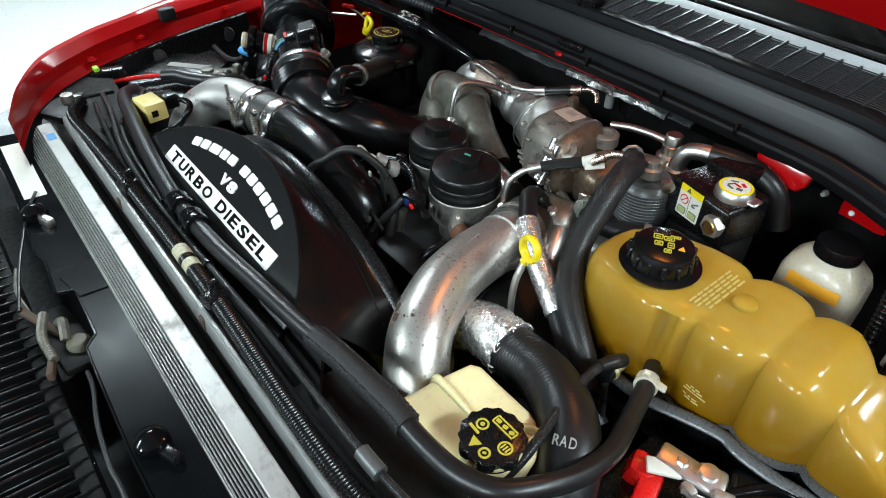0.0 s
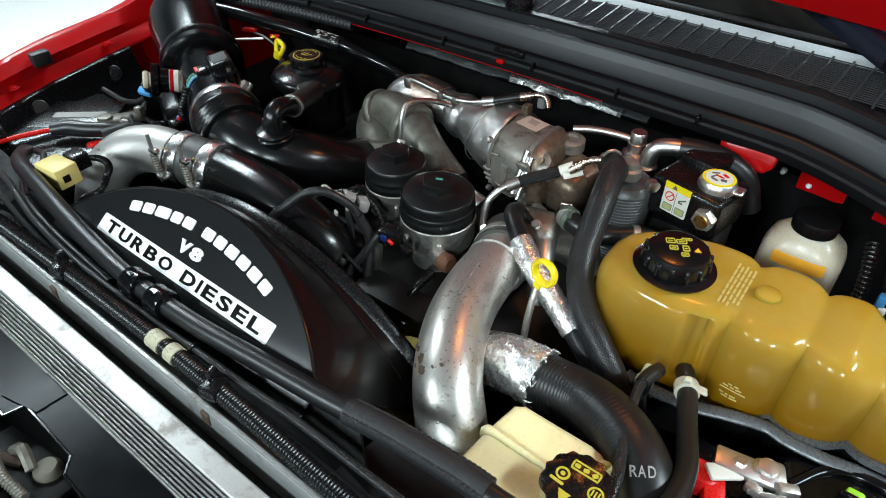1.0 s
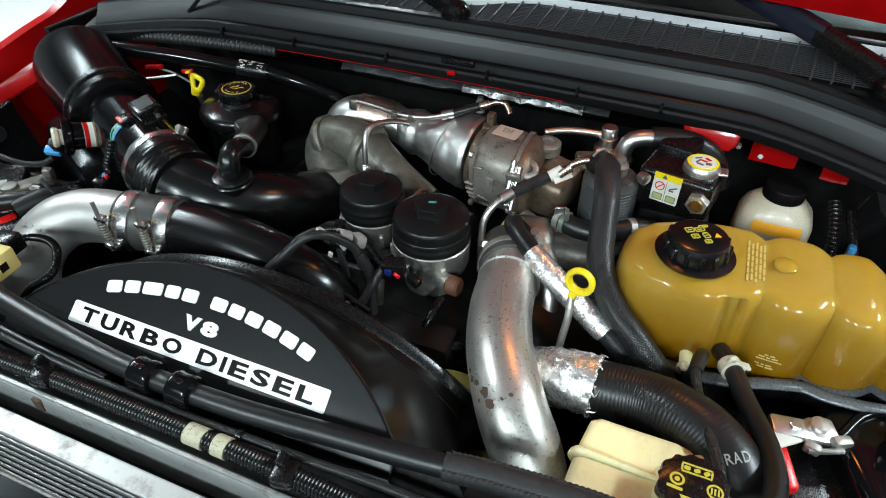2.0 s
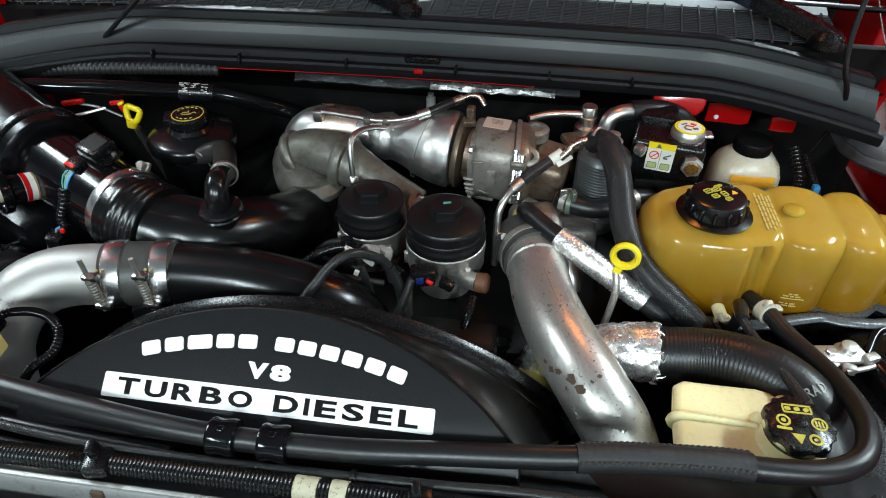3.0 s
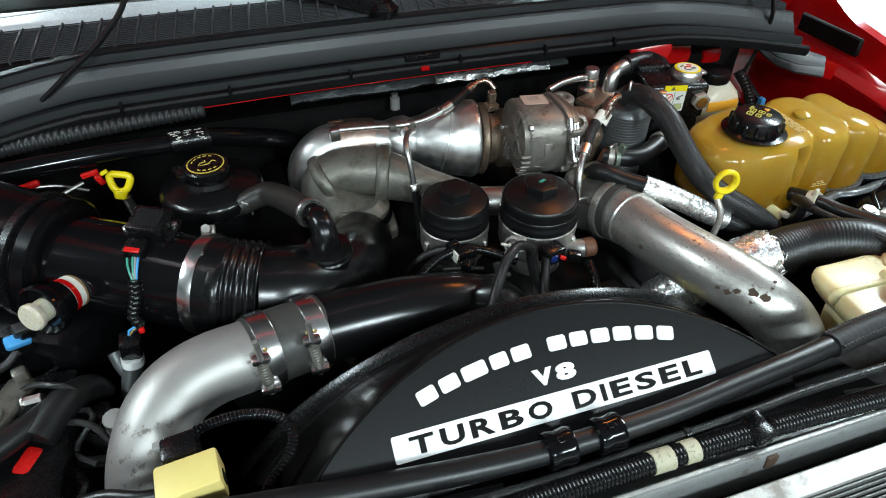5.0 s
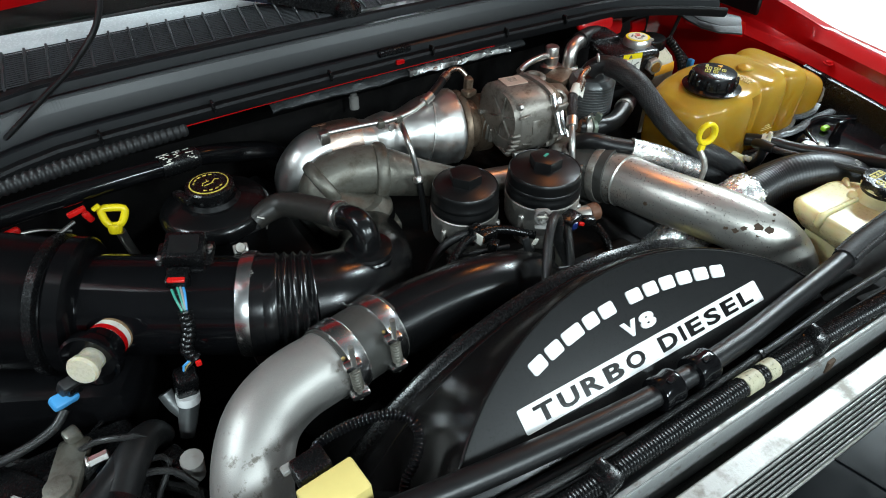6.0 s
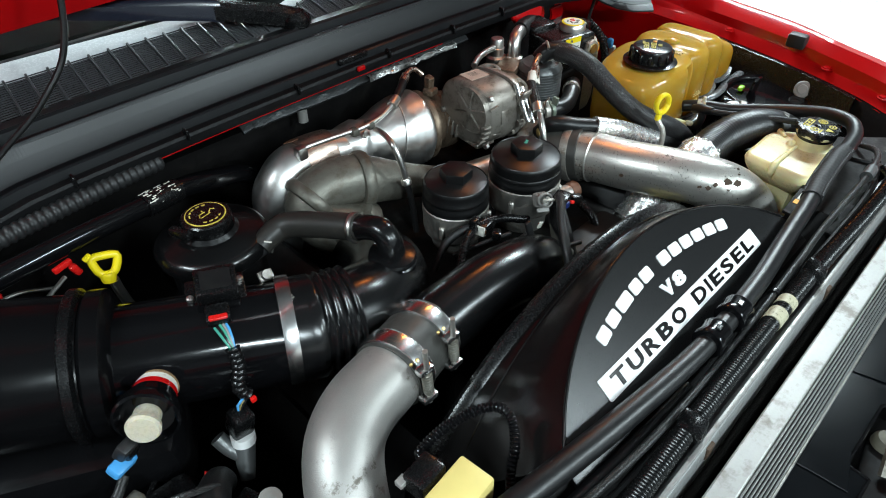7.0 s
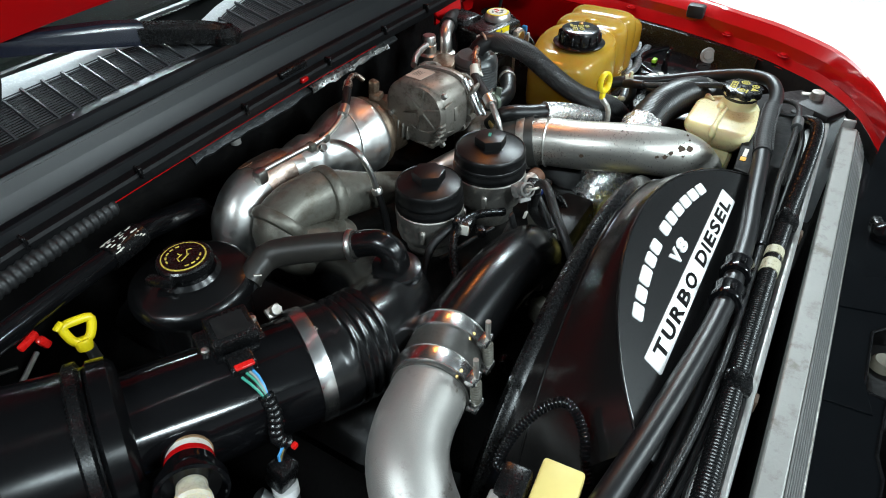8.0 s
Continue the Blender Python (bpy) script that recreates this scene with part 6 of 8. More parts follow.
bd, bmx = clamp_band(tuple(BEL + Vector((0.006, -0.001, 0))), (0.88, -0.45, -0.05), 0.0560, 0.014, at_, label="bright worm-drive clamp")
part("worm_screw", join(lathe([(0.0, 0), (0.0058, 0), (0.0058, 0.0075), (0.0052, 0.0085), (0.0, 0.0085)], axis((-0.412, 0.021, 1.156), (-0.42, -0.02, 1.20)), 8), prism(rrect(0.010, 0.0016, 0.0004, 1), 0.0006, axis((-0.412, 0.021, 1.156), (-0.42, -0.02, 1.20)) @ at(0, 0, 0.0094)), rbox((0.016, 0.012, 0.006), axis((-0.412, 0.021, 1.156), (-0.42, -0.02, 1.20)) @ at(0, 0, -0.003), 0.002)), M_ALUD, bd)
part("strap_notches", join(*[rbox((0.012, 0.0016, 0.001), Matrix.Translation(BEL + Vector((0.006, -0.056 * math.sin(t), 0.056 * math.cos(t)))) @ Matrix.Rotation(t, 4, "X"), 0) for t in [radians(8 + 3 * k) for k in range(12)]]), M_ALUD, bd)

md = thing("air_sensor", (-0.468, 0.02, 1.17), "black air-flow sensor with plug on the intake tube", "sensor")
MDM = pose(-0.468, 0.019, 1.1715, 10, 4, -24) @ Matrix.Scale(0.86, 4)
part("flange", rbox((0.066, 0.042, 0.008), MDM, 0.003), M_BLACK, md)
part("body", rbox((0.046, 0.040, 0.022), MDM @ at(0.002, 0.0, 0.012), 0.0025), M_BLACK, md)
part("body_plate", prism(rrect(0.034, 0.028, 0.003), 0.0012, MDM @ at(0.002, 0.0, 0.0228)), M_MATTE, md)
for s in (-1, 1):
    part("screw", lathe([(0.0, 0), (0.0042, 0), (0.0042, 0.004), (0.002, 0.005), (0, 0.0045)], MDM @ at(s * 0.028, 0.008 * s, 0.004), 12), M_STEEL, md)
plug = part("plug", rbox((0.026, 0.024, 0.016), MDM @ at(-0.002, -0.038, 0.006), 0.003), M_BLACK, md)
part("lock_tab", rbox((0.020, 0.007, 0.004), MDM @ at(-0.002, -0.046, 0.013), 0.001, 1), M_REDP, plug, "red locking tab")
P0 = MDM @ Vector((-0.002, -0.050, 0.004))
for k, mt in enumerate((M_GREEN, M_BLACK, M_GREEN, M_PALE, M_BLUE)):
    o = Vector(((k - 2) * 0.0028, 0, 0))
    part("wire", tube([P0 + o, P0 + o * 0.8 + Vector((-0.001, -0.012, -0.004)), P0 + o * 0.3 + Vector((-0.002, -0.020, -0.016))], 0.0013, 6), mt, md)
part("wrapped_loom", tube([P0 + Vector((-0.002, -0.020, -0.014)), (-0.492, -0.048, 1.135), (-0.500, -0.053, 1.115), (-0.495, -0.058, 1.105)], 0.0062, 12, rib=0.0008, pitch=0.006), M_BLACK, md)
for k, mt in enumerate((M_BLUE, M_BRASS, M_BLACK)):
    o = Vector(((k - 1) * 0.004, 0, 0))
    part("wire", tube([Vector((-0.496, -0.058, 1.105)) + o, Vector((-0.507, -0.060, 1.10)) + o, (-0.511, -0.062, 1.094)], 0.0014, 6), mt, md)
part("red_clip", rbox((0.006, 0.005, 0.006), at(-0.4945, -0.066, 1.1045), 0.0015), M_REDP, md)
sw = thing("pressure_sensor", (-0.51, -0.07, 1.0), "pale plug and black connector on a grey loom branch", "sensor")
part("connector", rbox((0.022, 0.022, 0.03), pose(-0.512, -0.062, 1.082, 10, 10, 0), 0.004), M_BLACK, sw)
part("collar", lathe([(0.0, 0), (0.012, 0), (0.012, 0.01), (0, 0.01)], axis((-0.516, -0.066, 1.058), (-0.512, -0.062, 1.09)), 20), M_WHITE, sw, "white collar")
part("body", tube([(-0.516, -0.066, 1.058), (-0.523, -0.075, 1.042), (-0.530, -0.085, 1.028)], [0.011, 0.010, 0.007], 16), M_CANISTER, sw)
part("side_arm", tube([(-0.522, -0.072, 1.046), (-0.530, -0.060, 1.055), (-0.534, -0.050, 1.066)], 0.008, 12), M_CANISTER, sw)

ab = thing("air_box", (-0.72, 0.07, 0.95), "large black cylindrical air filter box", "air filter box")
ABX = Vector((-0.75, 0.145, 1.155))
am = axis(AXI, ABX)
part("canister", lathe([(0.05, -0.012), (0.064, -0.010), (0.071, -0.004), (0.071, 0.010), (0.067, 0.014), (0.068, 0.02), (0.072, 0.10), (0.074, 0.17), (0.07, 0.19), (0, 0.195)], am, 44), M_BOXBLACK, ab)
part("snap_ring", lathe([(0.069, 0.0155), (0.0735, 0.018), (0.0735, 0.026), (0.069, 0.0285)], am, 44), M_BLACK, ab)
part("support", rbox((0.22, 0.12, 0.10), pose(-0.64, 0.05, 1.04, 0, 0, -28), 0.02), M_BOXBLACK, ab)

fm = thing("filter_gauge", (-0.59, -0.06, 1.1), "black filter gauge with red and white band and ivory cap", "filter gauge")
g0, g1 = Vector((-0.560, -0.017, 1.1345)), Vector((-0.587, -0.055, 1.1435))
gm = axis(g0, g1)
part("band", lathe([(0.0, -0.012), (0.0185, -0.012), (0.0192, 0.012), (0, 0.012)], gm, 30), M_LABEL, fm, "white label band")
part("red_ring", lathe([(0.0185, 0.003), (0.0198, 0.004), (0.0198, 0.009), (0.0185, 0.010)], gm, 30), M_RED, fm, "red stripe")
part("print_ring", lathe([(0.0185, -0.010), (0.0196, -0.0095), (0.0196, -0.004), (0.0185, -0.0035)], gm, 30), mat("brown_print", (0.20, 0.12, 0.06), 0.5, var=0.4, scale=260), fm, "faded print")
part("barrel", lathe([(0.0, 0.011), (0.0205, 0.011), (0.0210, 0.024), (0.0275, 0.027), (0.0285, 0.030), (0.0285, 0.038), (0.026, 0.039), (0.022, 0.032), (0, 0.030)], gm, 34), M_GLOSS, fm)
part("button", lathe([(0.0, 0.030), (0.0120, 0.030), (0.0120, 0.043), (0.0142, 0.044), (0.0150, 0.049), (0.0133, 0.0520), (0, 0.0523)], gm, 30), M_BOTTLE, fm, "ivory round cap")
part("blue_connector", rbox((0.024, 0.014, 0.012), pose(-0.614, -0.049, 1.111, 30, 10, 25), 0.003), M_BLUE, fm)
part("connector_clip", rbox((0.018, 0.012, 0.020), pose(-0.606, -0.046, 1.122, 30, 10, 25), 0.003), M_FLAP, fm)
part("connector_body", rbox((0.016, 0.014, 0.016), pose(-0.604, -0.045, 1.118, 20, 10, 30), 0.003), M_BLACK, fm)
part("loom", tube([(-0.617, -0.052, 1.100), (-0.635, -0.062, 1.090), (-0.68, -0.065, 1.082), (-0.75, -0.06, 1.08)], 0.0045, 10), M_WEAVE, fm)

# ---- oil filler, dipsticks, breather ----
oc = thing("oil_filler", (-0.405, 0.15, 1.0), "black round oil filler housing with gold printed cap", "oil filler")
part("bowl", lathe([(0.055, -0.14), (0.056, -0.055), (0.066, -0.045), (0.067, -0.036), (0.064, -0.030), (0.058, -0.026), (0.034, -0.021), (0.03, -0.016)], at(-0.407, 0.150, 1.166), 40), M_MOULD, oc)
cap = part("cap", lathe([(0.024, -0.02), (0.025, -0.012), (0.029, -0.010), (0.029, -0.002), (0.027, 0.0), (0, 0.0)], at(-0.407, 0.150, 1.166), 36), M_BLACK, oc, "black filler cap")
part("gold_ring", prism(ring(0.0235, (0, 0), 36), 0.0006, at(-0.407, 0.150, 1.1662)), M_GOLD, cap)
part("cap_face", prism(ring(0.0218, (0, 0), 36), 0.0010, at(-0.407, 0.150, 1.1662)), M_BLACK, cap)
part("cap_symbols", join(*[prism(rrect(w, 0.0012, 0.0004, 1), 0.0014, pose(-0.408 + dx, 0.149 + dy, 1.1662, 0, 0, r)) for w, dx, dy, r in ((0.013, 0, -0.003, 12), (0.008, -0.002, 0.003, 12), (0.007, -0.0065, 0.0, 70), (0.009, 0.007, 0.002, 50), (0.006, 0.0115, 0.004, -40), (0.005, 0.0, 0.006, 90))], *[prism(rrect(0.0045, 0.0018, 0.0005, 1), 0.0014, pose(-0.407 + 0.0175 * math.cos(a), 0.150 + 0.0175 * math.sin(a), 1.1662, 0, 0, math.degrees(a) + 90)) for a in (1.2, 1.6, 2.0, 2.4, 2.8, 4.2, 4.6, 5.0, 5.4)]), M_GOLD, cap, "gold printed symbols")
part("grip_wing", rbox((0.012, 0.03, 0.010), pose(-0.440, 0.150, 1.157, 0, 0, 20), 0.003), M_BLACK, cap)

td = thing("transmission_dipstick", (-0.50, 0.17, 1.05), "yellow plastic transmission dipstick handle", "dipstick")
TDM = pose(-0.519, 0.181, 1.139, 72, 9, -14) @ Matrix.Scale(0.65, 4)
loop_ = [(0.0, 0.0185), (0.013, 0.0180), (0.0195, 0.0150), (0.0190, 0.0060), (0.0140, -0.0080), (0.0080, -0.0150), (0.0, -0.0165), (-0.0080, -0.0150), (-0.0140, -0.0080), (-0.0190, 0.0060), (-0.0195, 0.0150), (-0.013, 0.0180), (0.0, 0.0185)]
bars = [tube([TDM @ Vector((x, y, 0)) for x, y in loop_], 0.0047, 10, 0.003), rbox((0.030, 0.008, 0.0095), TDM @ at(0, 0.0175, 0), 0.003), lathe([(0.0, 0.0), (0.0125, 0.0), (0.0135, 0.004), (0.0120, 0.014), (0.0105, 0.018), (0.0, 0.018)], TDM @ pose(0, -0.0125, 0, 90, 0, 0), 18)]
part("handle", join(*bars), M_YELLOW, td)
part("tube", tube([(-0.518, 0.180, 1.118), (-0.515, 0.185, 1.09), (-0.50, 0.2, 1.0)], 0.006, 12), M_STEEL, td)
part("tab", rbox((0.010, 0.007, 0.004), pose(-0.533, 0.182, 1.158, 0, -20, 10), 0.0015), M_YELLOW, td)
rl = thing("relay_lever", (-0.55, 0.17, 1.1), "red plastic lever by the dipstick", "lever")
part("lever", rbox((0.022, 0.006, 0.007), pose(-0.555, 0.203, 1.147, 0, -6, 12), 0.002), M_REDP, rl)
part("lever_grip", rbox((0.009, 0.008, 0.016), pose(-0.545, 0.200, 1.138, 0, -20, 12), 0.003), M_REDP, rl)
part("rod", tube([(-0.66, 0.13, 1.14), (-0.60, 0.155, 1.145), (-0.56, 0.18, 1.149)], 0.0025, 8), M_STEEL, rl)

od = thing("engine_dipstick", (0.21, -0.08, 1.0), "yellow ring dipstick handle on a steel stalk", "dipstick")
ODM = pose(0.2115, -0.086, 1.163, 84, 14, -12) @ Matrix.Scale(0.82, 4)
part("ring", tube([ODM @ Vector((0.0165 * math.cos(a), 0.0165 * math.sin(a), 0)) for a in [2 * math.pi * k / 12 for k in range(13)]], 0.0052, 10, 0.004, flat=0.7), M_YELLOW, od)
part("neck", rbox((0.012, 0.014, 0.009), ODM @ at(0, -0.025, 0), 0.003), M_YELLOW, od)
part("stalk", tube([ODM @ Vector((0, -0.03, 0)), (0.207, -0.100, 1.12), (0.204, -0.100, 1.08), (0.20, -0.095, 1.02)], 0.0042, 10), M_ALUD, od)

br = thing("breather_pipe", (-0.3, 0.03, 1.05), "black rubber breather pipe with a moulded elbow", "breather pipe")
part("spigot", tube([(-0.412, 0.096, 1.117), (-0.390, 0.099, 1.121), (-0.366, 0.102, 1.124)], [0.007, 0.009, 0.010], 14), M_FLAP, br, "grey spigot")
part("hose", tube([(-0.374, 0.0995, 1.1265), (-0.358, 0.102, 1.133), (-0.340, 0.100, 1.138), (-0.327, 0.084, 1.143), (-0.309, 0.046, 1.152), (-0.2930, 0.0085, 1.160)], [0.0125, 0.0145, 0.0160, 0.0160, 0.0158, 0.0156], 22, 0.004), M_BREATHER, br, "grey-brown rubber hose")
part("elbow", tube([(-0.2940, 0.011, 1.1595), (-0.2905, -0.006, 1.167), (-0.2880, -0.020, 1.1695), (-0.2865, -0.030, 1.164), (-0.2858, -0.0345, 1.153), (-0.2855, -0.035, 1.134)], [0.0148, 0.0146, 0.0146, 0.0146, 0.0150, 0.0165], 24, 0.004), M_MOULD, br)
part("collar", lathe([(0.016, 0.0), (0.0275, 0.001), (0.0285, 0.004), (0.0268, 0.006), (0.0268, 0.0085), (0.0280, 0.010), (0.0265, 0.013), (0.016, 0.016)], axis((-0.2853, -0.0345, 1.130), (-0.2843, -0.0375, 1.21)), 34), M_MOULD, br)
part("fairing", loft([[Vector((-0.2853 + 0.0268 * k_ * math.cos(a_) + 0.014 * (1 - k_), -0.0345 + 0.0268 * k_ * math.sin(a_) - 0.022 * (1 - k_), 1.132 - 0.010 * (1 - k_) - d_)) for a_ in [2 * math.pi * j / 24 for j in range(24)]] for k_, d_ in ((1.0, 0.0), (0.75, 0.004), (0.45, 0.009), (0.12, 0.018))]), M_MOULD, br)
clamp_band((-0.2960, 0.0155, 1.1582), (0.4, -0.9, 0.18), 0.0163, 0.006, br, material=M_STEEL)
part("spring_clip", tube([(-0.372, 0.092, 1.138), (-0.366, 0.088, 1.136), (-0.362, 0.092, 1.128), (-0.362, 0.098, 1.112)], 0.0014, 6), M_ALUD, br)

vh = thing("vacuum_pipe", (-0.45, 0.2, 1.08), "black plastic pipe with white printed sleeve along the cowl", "pipe")
part("pipe", tube([(-0.755, 0.150, 1.175), (-0.70, 0.165, 1.183), (-0.55, 0.195, 1.176), (-0.45, 0.216, 1.166), (-0.40, 0.23, 1.160), (-0.35, 0.25, 1.14), (-0.29, 0.28, 1.108), (-0.25, 0.31, 1.06)], [0.012, 0.012, 0.012, 0.012, 0.0125, 0.014, 0.013, 0.012], 20), M_GLOSS, vh)
part("sleeve", tube([(-0.450, 0.216, 1.166), (-0.425, 0.2225, 1.1632), (-0.402, 0.2295, 1.160)], 0.0145, 20), M_BLACK, vh)
random.seed(21)
marks, d_ = [], Vector((0.048, 0.0135, -0.006)).normalized()
up_ = (Vector((0, -0.45, 0.9)) - d_ * d_.dot(Vector((0, -0.45, 0.9)))).normalized()
sd_ = d_.cross(up_)
for k in range(34):
    c_ = Vector((-0.449, 0.2163, 1.1659)).lerp(Vector((-0.405, 0.2287, 1.1603)), random.random())
    a_ = random.uniform(-0.85, 0.85)
    n_ = up_ * math.cos(a_) + sd_ * math.sin(a_)
    rot = Matrix((d_, n_.cross(d_), n_)).transposed().to_4x4()
    marks.append(rbox((random.uniform(0.002, 0.007), random.uniform(0.0008, 0.002), 0.0006), Matrix.Translation(c_ + n_ * 0.01455) @ rot, 0))
part("sleeve_print", join(*marks), M_LABEL, vh, "worn white print")

rc = thing("corrugated_loom", (-0.5, 0.23, 1.15), "grey ribbed plastic loom along the cowl", "wiring loom")
part("loom", tube([(-0.74, 0.205, 1.18), (-0.66, 0.225, 1.186), (-0.52, 0.245, 1.188), (-0.40, 0.262, 1.186)], 0.0098, 14, rib=0.0010, pitch=0.0085), M_FLAP, rc)

rk = thing("relay_lever", (-0.635, 0.2065, 1.1), "red plastic lever under the black pipe", "lever")
part("lever", rbox((0.038, 0.010, 0.009), pose(-0.635, 0.2065, 1.140, 0, -8, 8), 0.004), M_REDP, rk)
part("stem", tube([(-0.625, 0.208, 1.137), (-0.600, 0.215, 1.13), (-0.57, 0.225, 1.11)], 0.0022, 8), M_STEEL, rk)

# ---- brake and coolant hoses on the tank side ----
def hose(name, pts, r, material, label, category="hose", group="", **kw):
    h = solo(name, tube(pts, r, **kw), material, label, category, group)
    return h


uh = thing("upper_radiator_hose", (0.3, -0.17, 0.95), "thick black radiator hose with foil heat wrap", "radiator hose")
part("hose", tube([(0.215, -0.142, 1.068), (0.262, -0.147, 1.077), (0.303, -0.151, 1.085), (0.336, -0.164, 1.095), (0.369, -0.184, 1.098), (0.396, -0.211, 1.09), (0.412, -0.240, 1.065), (0.418, -0.258, 1.02), (0.42, -0.265, 0.95)], 0.0305, 32, rib=0.00028, pitch=0.0042, fade=5.0), M_HOSE, uh)
part("foil_wrap", dented(tube([(0.130, -0.108, 0.985), (0.155, -0.122, 1.018), (0.178, -0.132, 1.042), (0.202, -0.140, 1.062), (0.226, -0.144, 1.0725), (0.244, -0.1455, 1.0762), (0.254, -0.146, 1.0768)], [0.0325, 0.0325, 0.0325, 0.0325, 0.0326, 0.0328, 0.0336], 64, 0.003), 0.0022, 110), M_FOIL, uh, "crinkled foil wrap")
random.seed(52)
fray = []
for k in range(54):
    a_ = 2 * math.pi * (k + random.uniform(-0.4, 0.4)) / 54
    o_ = Vector((0, math.cos(a_), math.sin(a_)))
    t_ = Vector((0, -math.sin(a_), math.cos(a_)))
    p_ = Vector((0.2515, -0.146, 1.0768)) + o_ * random.uniform(0.0325, 0.0338)
    l_ = random.uniform(0.001, 0.005) if k % 7 else random.uniform(0.006, 0.011)
    fray.append(tube([p_, p_ + Vector((l_ * 0.6, 0, 0)) + t_ * random.uniform(-0.004, 0.004) + o_ * 0.0005, p_ + Vector((l_, 0, 0)) + t_ * random.uniform(-0.006, 0.006) + o_ * random.uniform(-0.001, 0.002)], [0.0014, 0.0010, 0.0003], 5, 0.002))
part("frayed_edge", join(*fray), M_FOIL, uh, "frayed foil threads")
hose_way, _ = spline([(0.303, -0.151, 1.085), (0.336, -0.164, 1.095), (0.369, -0.184, 1.098), (0.396, -0.211, 1.09), (0.412, -0.240, 1.065), (0.418, -0.258, 1.02)], 0.002)
hose_at = min((p for p, u_ in hose_way), key=lambda p: (p - Vector((0.387, -0.199, 1.095))).length)
for k, ch in enumerate("RAD"):
    ux = Vector((0.80, 0.58, -0.16)).normalized()
    hose_n = (Vector((0.05, -0.45, 0.89)) + ux * (0.27 * (k - 1))).normalized()
    ux = (ux - hose_n * ux.dot(hose_n)).normalized()
    LM = Matrix.Translation(hose_at + hose_n * 0.0308) @ Matrix((ux, hose_n.cross(ux), hose_n)).transposed().to_4x4()
    part("letter", letters(ch, 0.012, LM, (0.0066, 0.0098), 0.0001, 0.0016), M_PALE, uh, "faded white letter")

fh = thing("foil_hose", (0.18, -0.04, 1.0), "foil-wrapped coolant hose with black ends", "hose")
part("black_end", tube([(0.101, 0.052, 1.105), (0.101, 0.036, 1.124), (0.108, 0.018, 1.131), (0.125, 0.0, 1.128), (0.150, -0.025, 1.126)], 0.0122, 18), M_RUBBER, fh)
part("foil", tube([(0.142, -0.019, 1.128), (0.17, -0.037, 1.119), (0.197, -0.049, 1.107), (0.222, -0.058, 1.094), (0.249, -0.068, 1.081)], 0.0148, 20), M_FOIL, fh, "crinkled foil sleeve")
part("braid_end", tube([(0.245, -0.066, 1.083), (0.28, -0.083, 1.066), (0.32, -0.10, 1.045), (0.36, -0.11, 1.02)], 0.0125, 18), M_BRAID, fh)
clamp_band((0.098, 0.040, 1.11), (0.0, -0.6, 0.7), 0.0128, 0.006, fh, material=M_BRASS)

bh = thing("braided_hose", (0.22, 0.03, 1.0), "black braided hose bending past the tank", "hose")
part("sleeve", tube([(0.199, 0.100, 1.194), (0.203, 0.078, 1.193), (0.210, 0.046, 1.182), (0.215, 0.017, 1.162), (0.221, -0.011, 1.142), (0.234, -0.036, 1.123), (0.254, -0.058, 1.108), (0.279, -0.075, 1.094), (0.307, -0.088, 1.072), (0.33, -0.097, 1.045)], 0.0158, 24, 0.004), M_BRAID, bh)
part("rubber_end", tube([(0.180, 0.122, 1.180), (0.186, 0.117, 1.190), (0.196, 0.106, 1.195), (0.202, 0.090, 1.194)], 0.0138, 18), M_RUBBER, bh)
part("wire_clamp", tube([(0.178, 0.104, 1.203), (0.182, 0.110, 1.209), (0.190, 0.119, 1.208), (0.196, 0.122, 1.198)], 0.0022, 8), M_STEEL, bh)

lh = thing("coolant_bypass_hose", (0.18, 0.08, 1.0), "short black coolant hose with spring clamp", "hose")
part("hose", tube([(0.146, 0.088, 1.112), (0.165, 0.075, 1.112), (0.195, 0.072, 1.110), (0.225, 0.083, 1.112), (0.25, 0.098, 1.115), (0.27, 0.11, 1.11)], 0.0135, 18), M_RUBBER, lh)
part("spring_clamp", lathe([(0.0136, -0.005), (0.0152, -0.004), (0.0152, 0.004), (0.0136, 0.005)], axis((0.153, 0.082, 1.112), (0.2, 0.06, 1.112)), 24), M_ALUD, lh)
part("clamp_ear", rbox((0.016, 0.004, 0.014), pose(0.152, 0.078, 1.128, 0, 0, 20), 0.001, 1), M_STEEL, lh)
part("spring_clamp", lathe([(0.0136, -0.005), (0.0152, -0.004), (0.0152, 0.004), (0.0136, 0.005)], axis((0.243, 0.094, 1.114), (0.27, 0.11, 1.112)), 24), M_ALUD, lh)
eb = thing("egr_block", (0.12, 0.06, 1.0), "lumpy cast aluminium coolant block", "casting")
part("block", rbox((0.07, 0.06, 0.06), pose(0.115, 0.065, 1.075, 8, 0, 14), 0.016, 3), M_ALUD, eb)
part("neck", tube([(0.135, 0.06, 1.085), (0.152, 0.03, 1.075), (0.165, 0.0, 1.055), (0.17, -0.02, 1.02)], 0.014, 18), M_ALU, eb, "bright cast neck")
part("neck", lathe([(0.0, -0.02), (0.015, -0.02), (0.016, 0.01), (0.0, 0.012)], axis((0.098, 0.058, 1.09), (0.097, 0.03, 1.13)), 20), M_ALUD, eb)
part("rust_fitting", tube([(0.143, 0.094, 1.085), (0.145, 0.088, 1.105), (0.147, 0.082, 1.122)], 0.0065, 12, rib=0.0016, pitch=0.005), M_COPPER, eb, "rusty coil")
part("hose_stub", tube([(0.118, 0.052, 1.098), (0.112, 0.040, 1.115), (0.104, 0.038, 1.122)], 0.009, 14), M_RUBBER, eb)
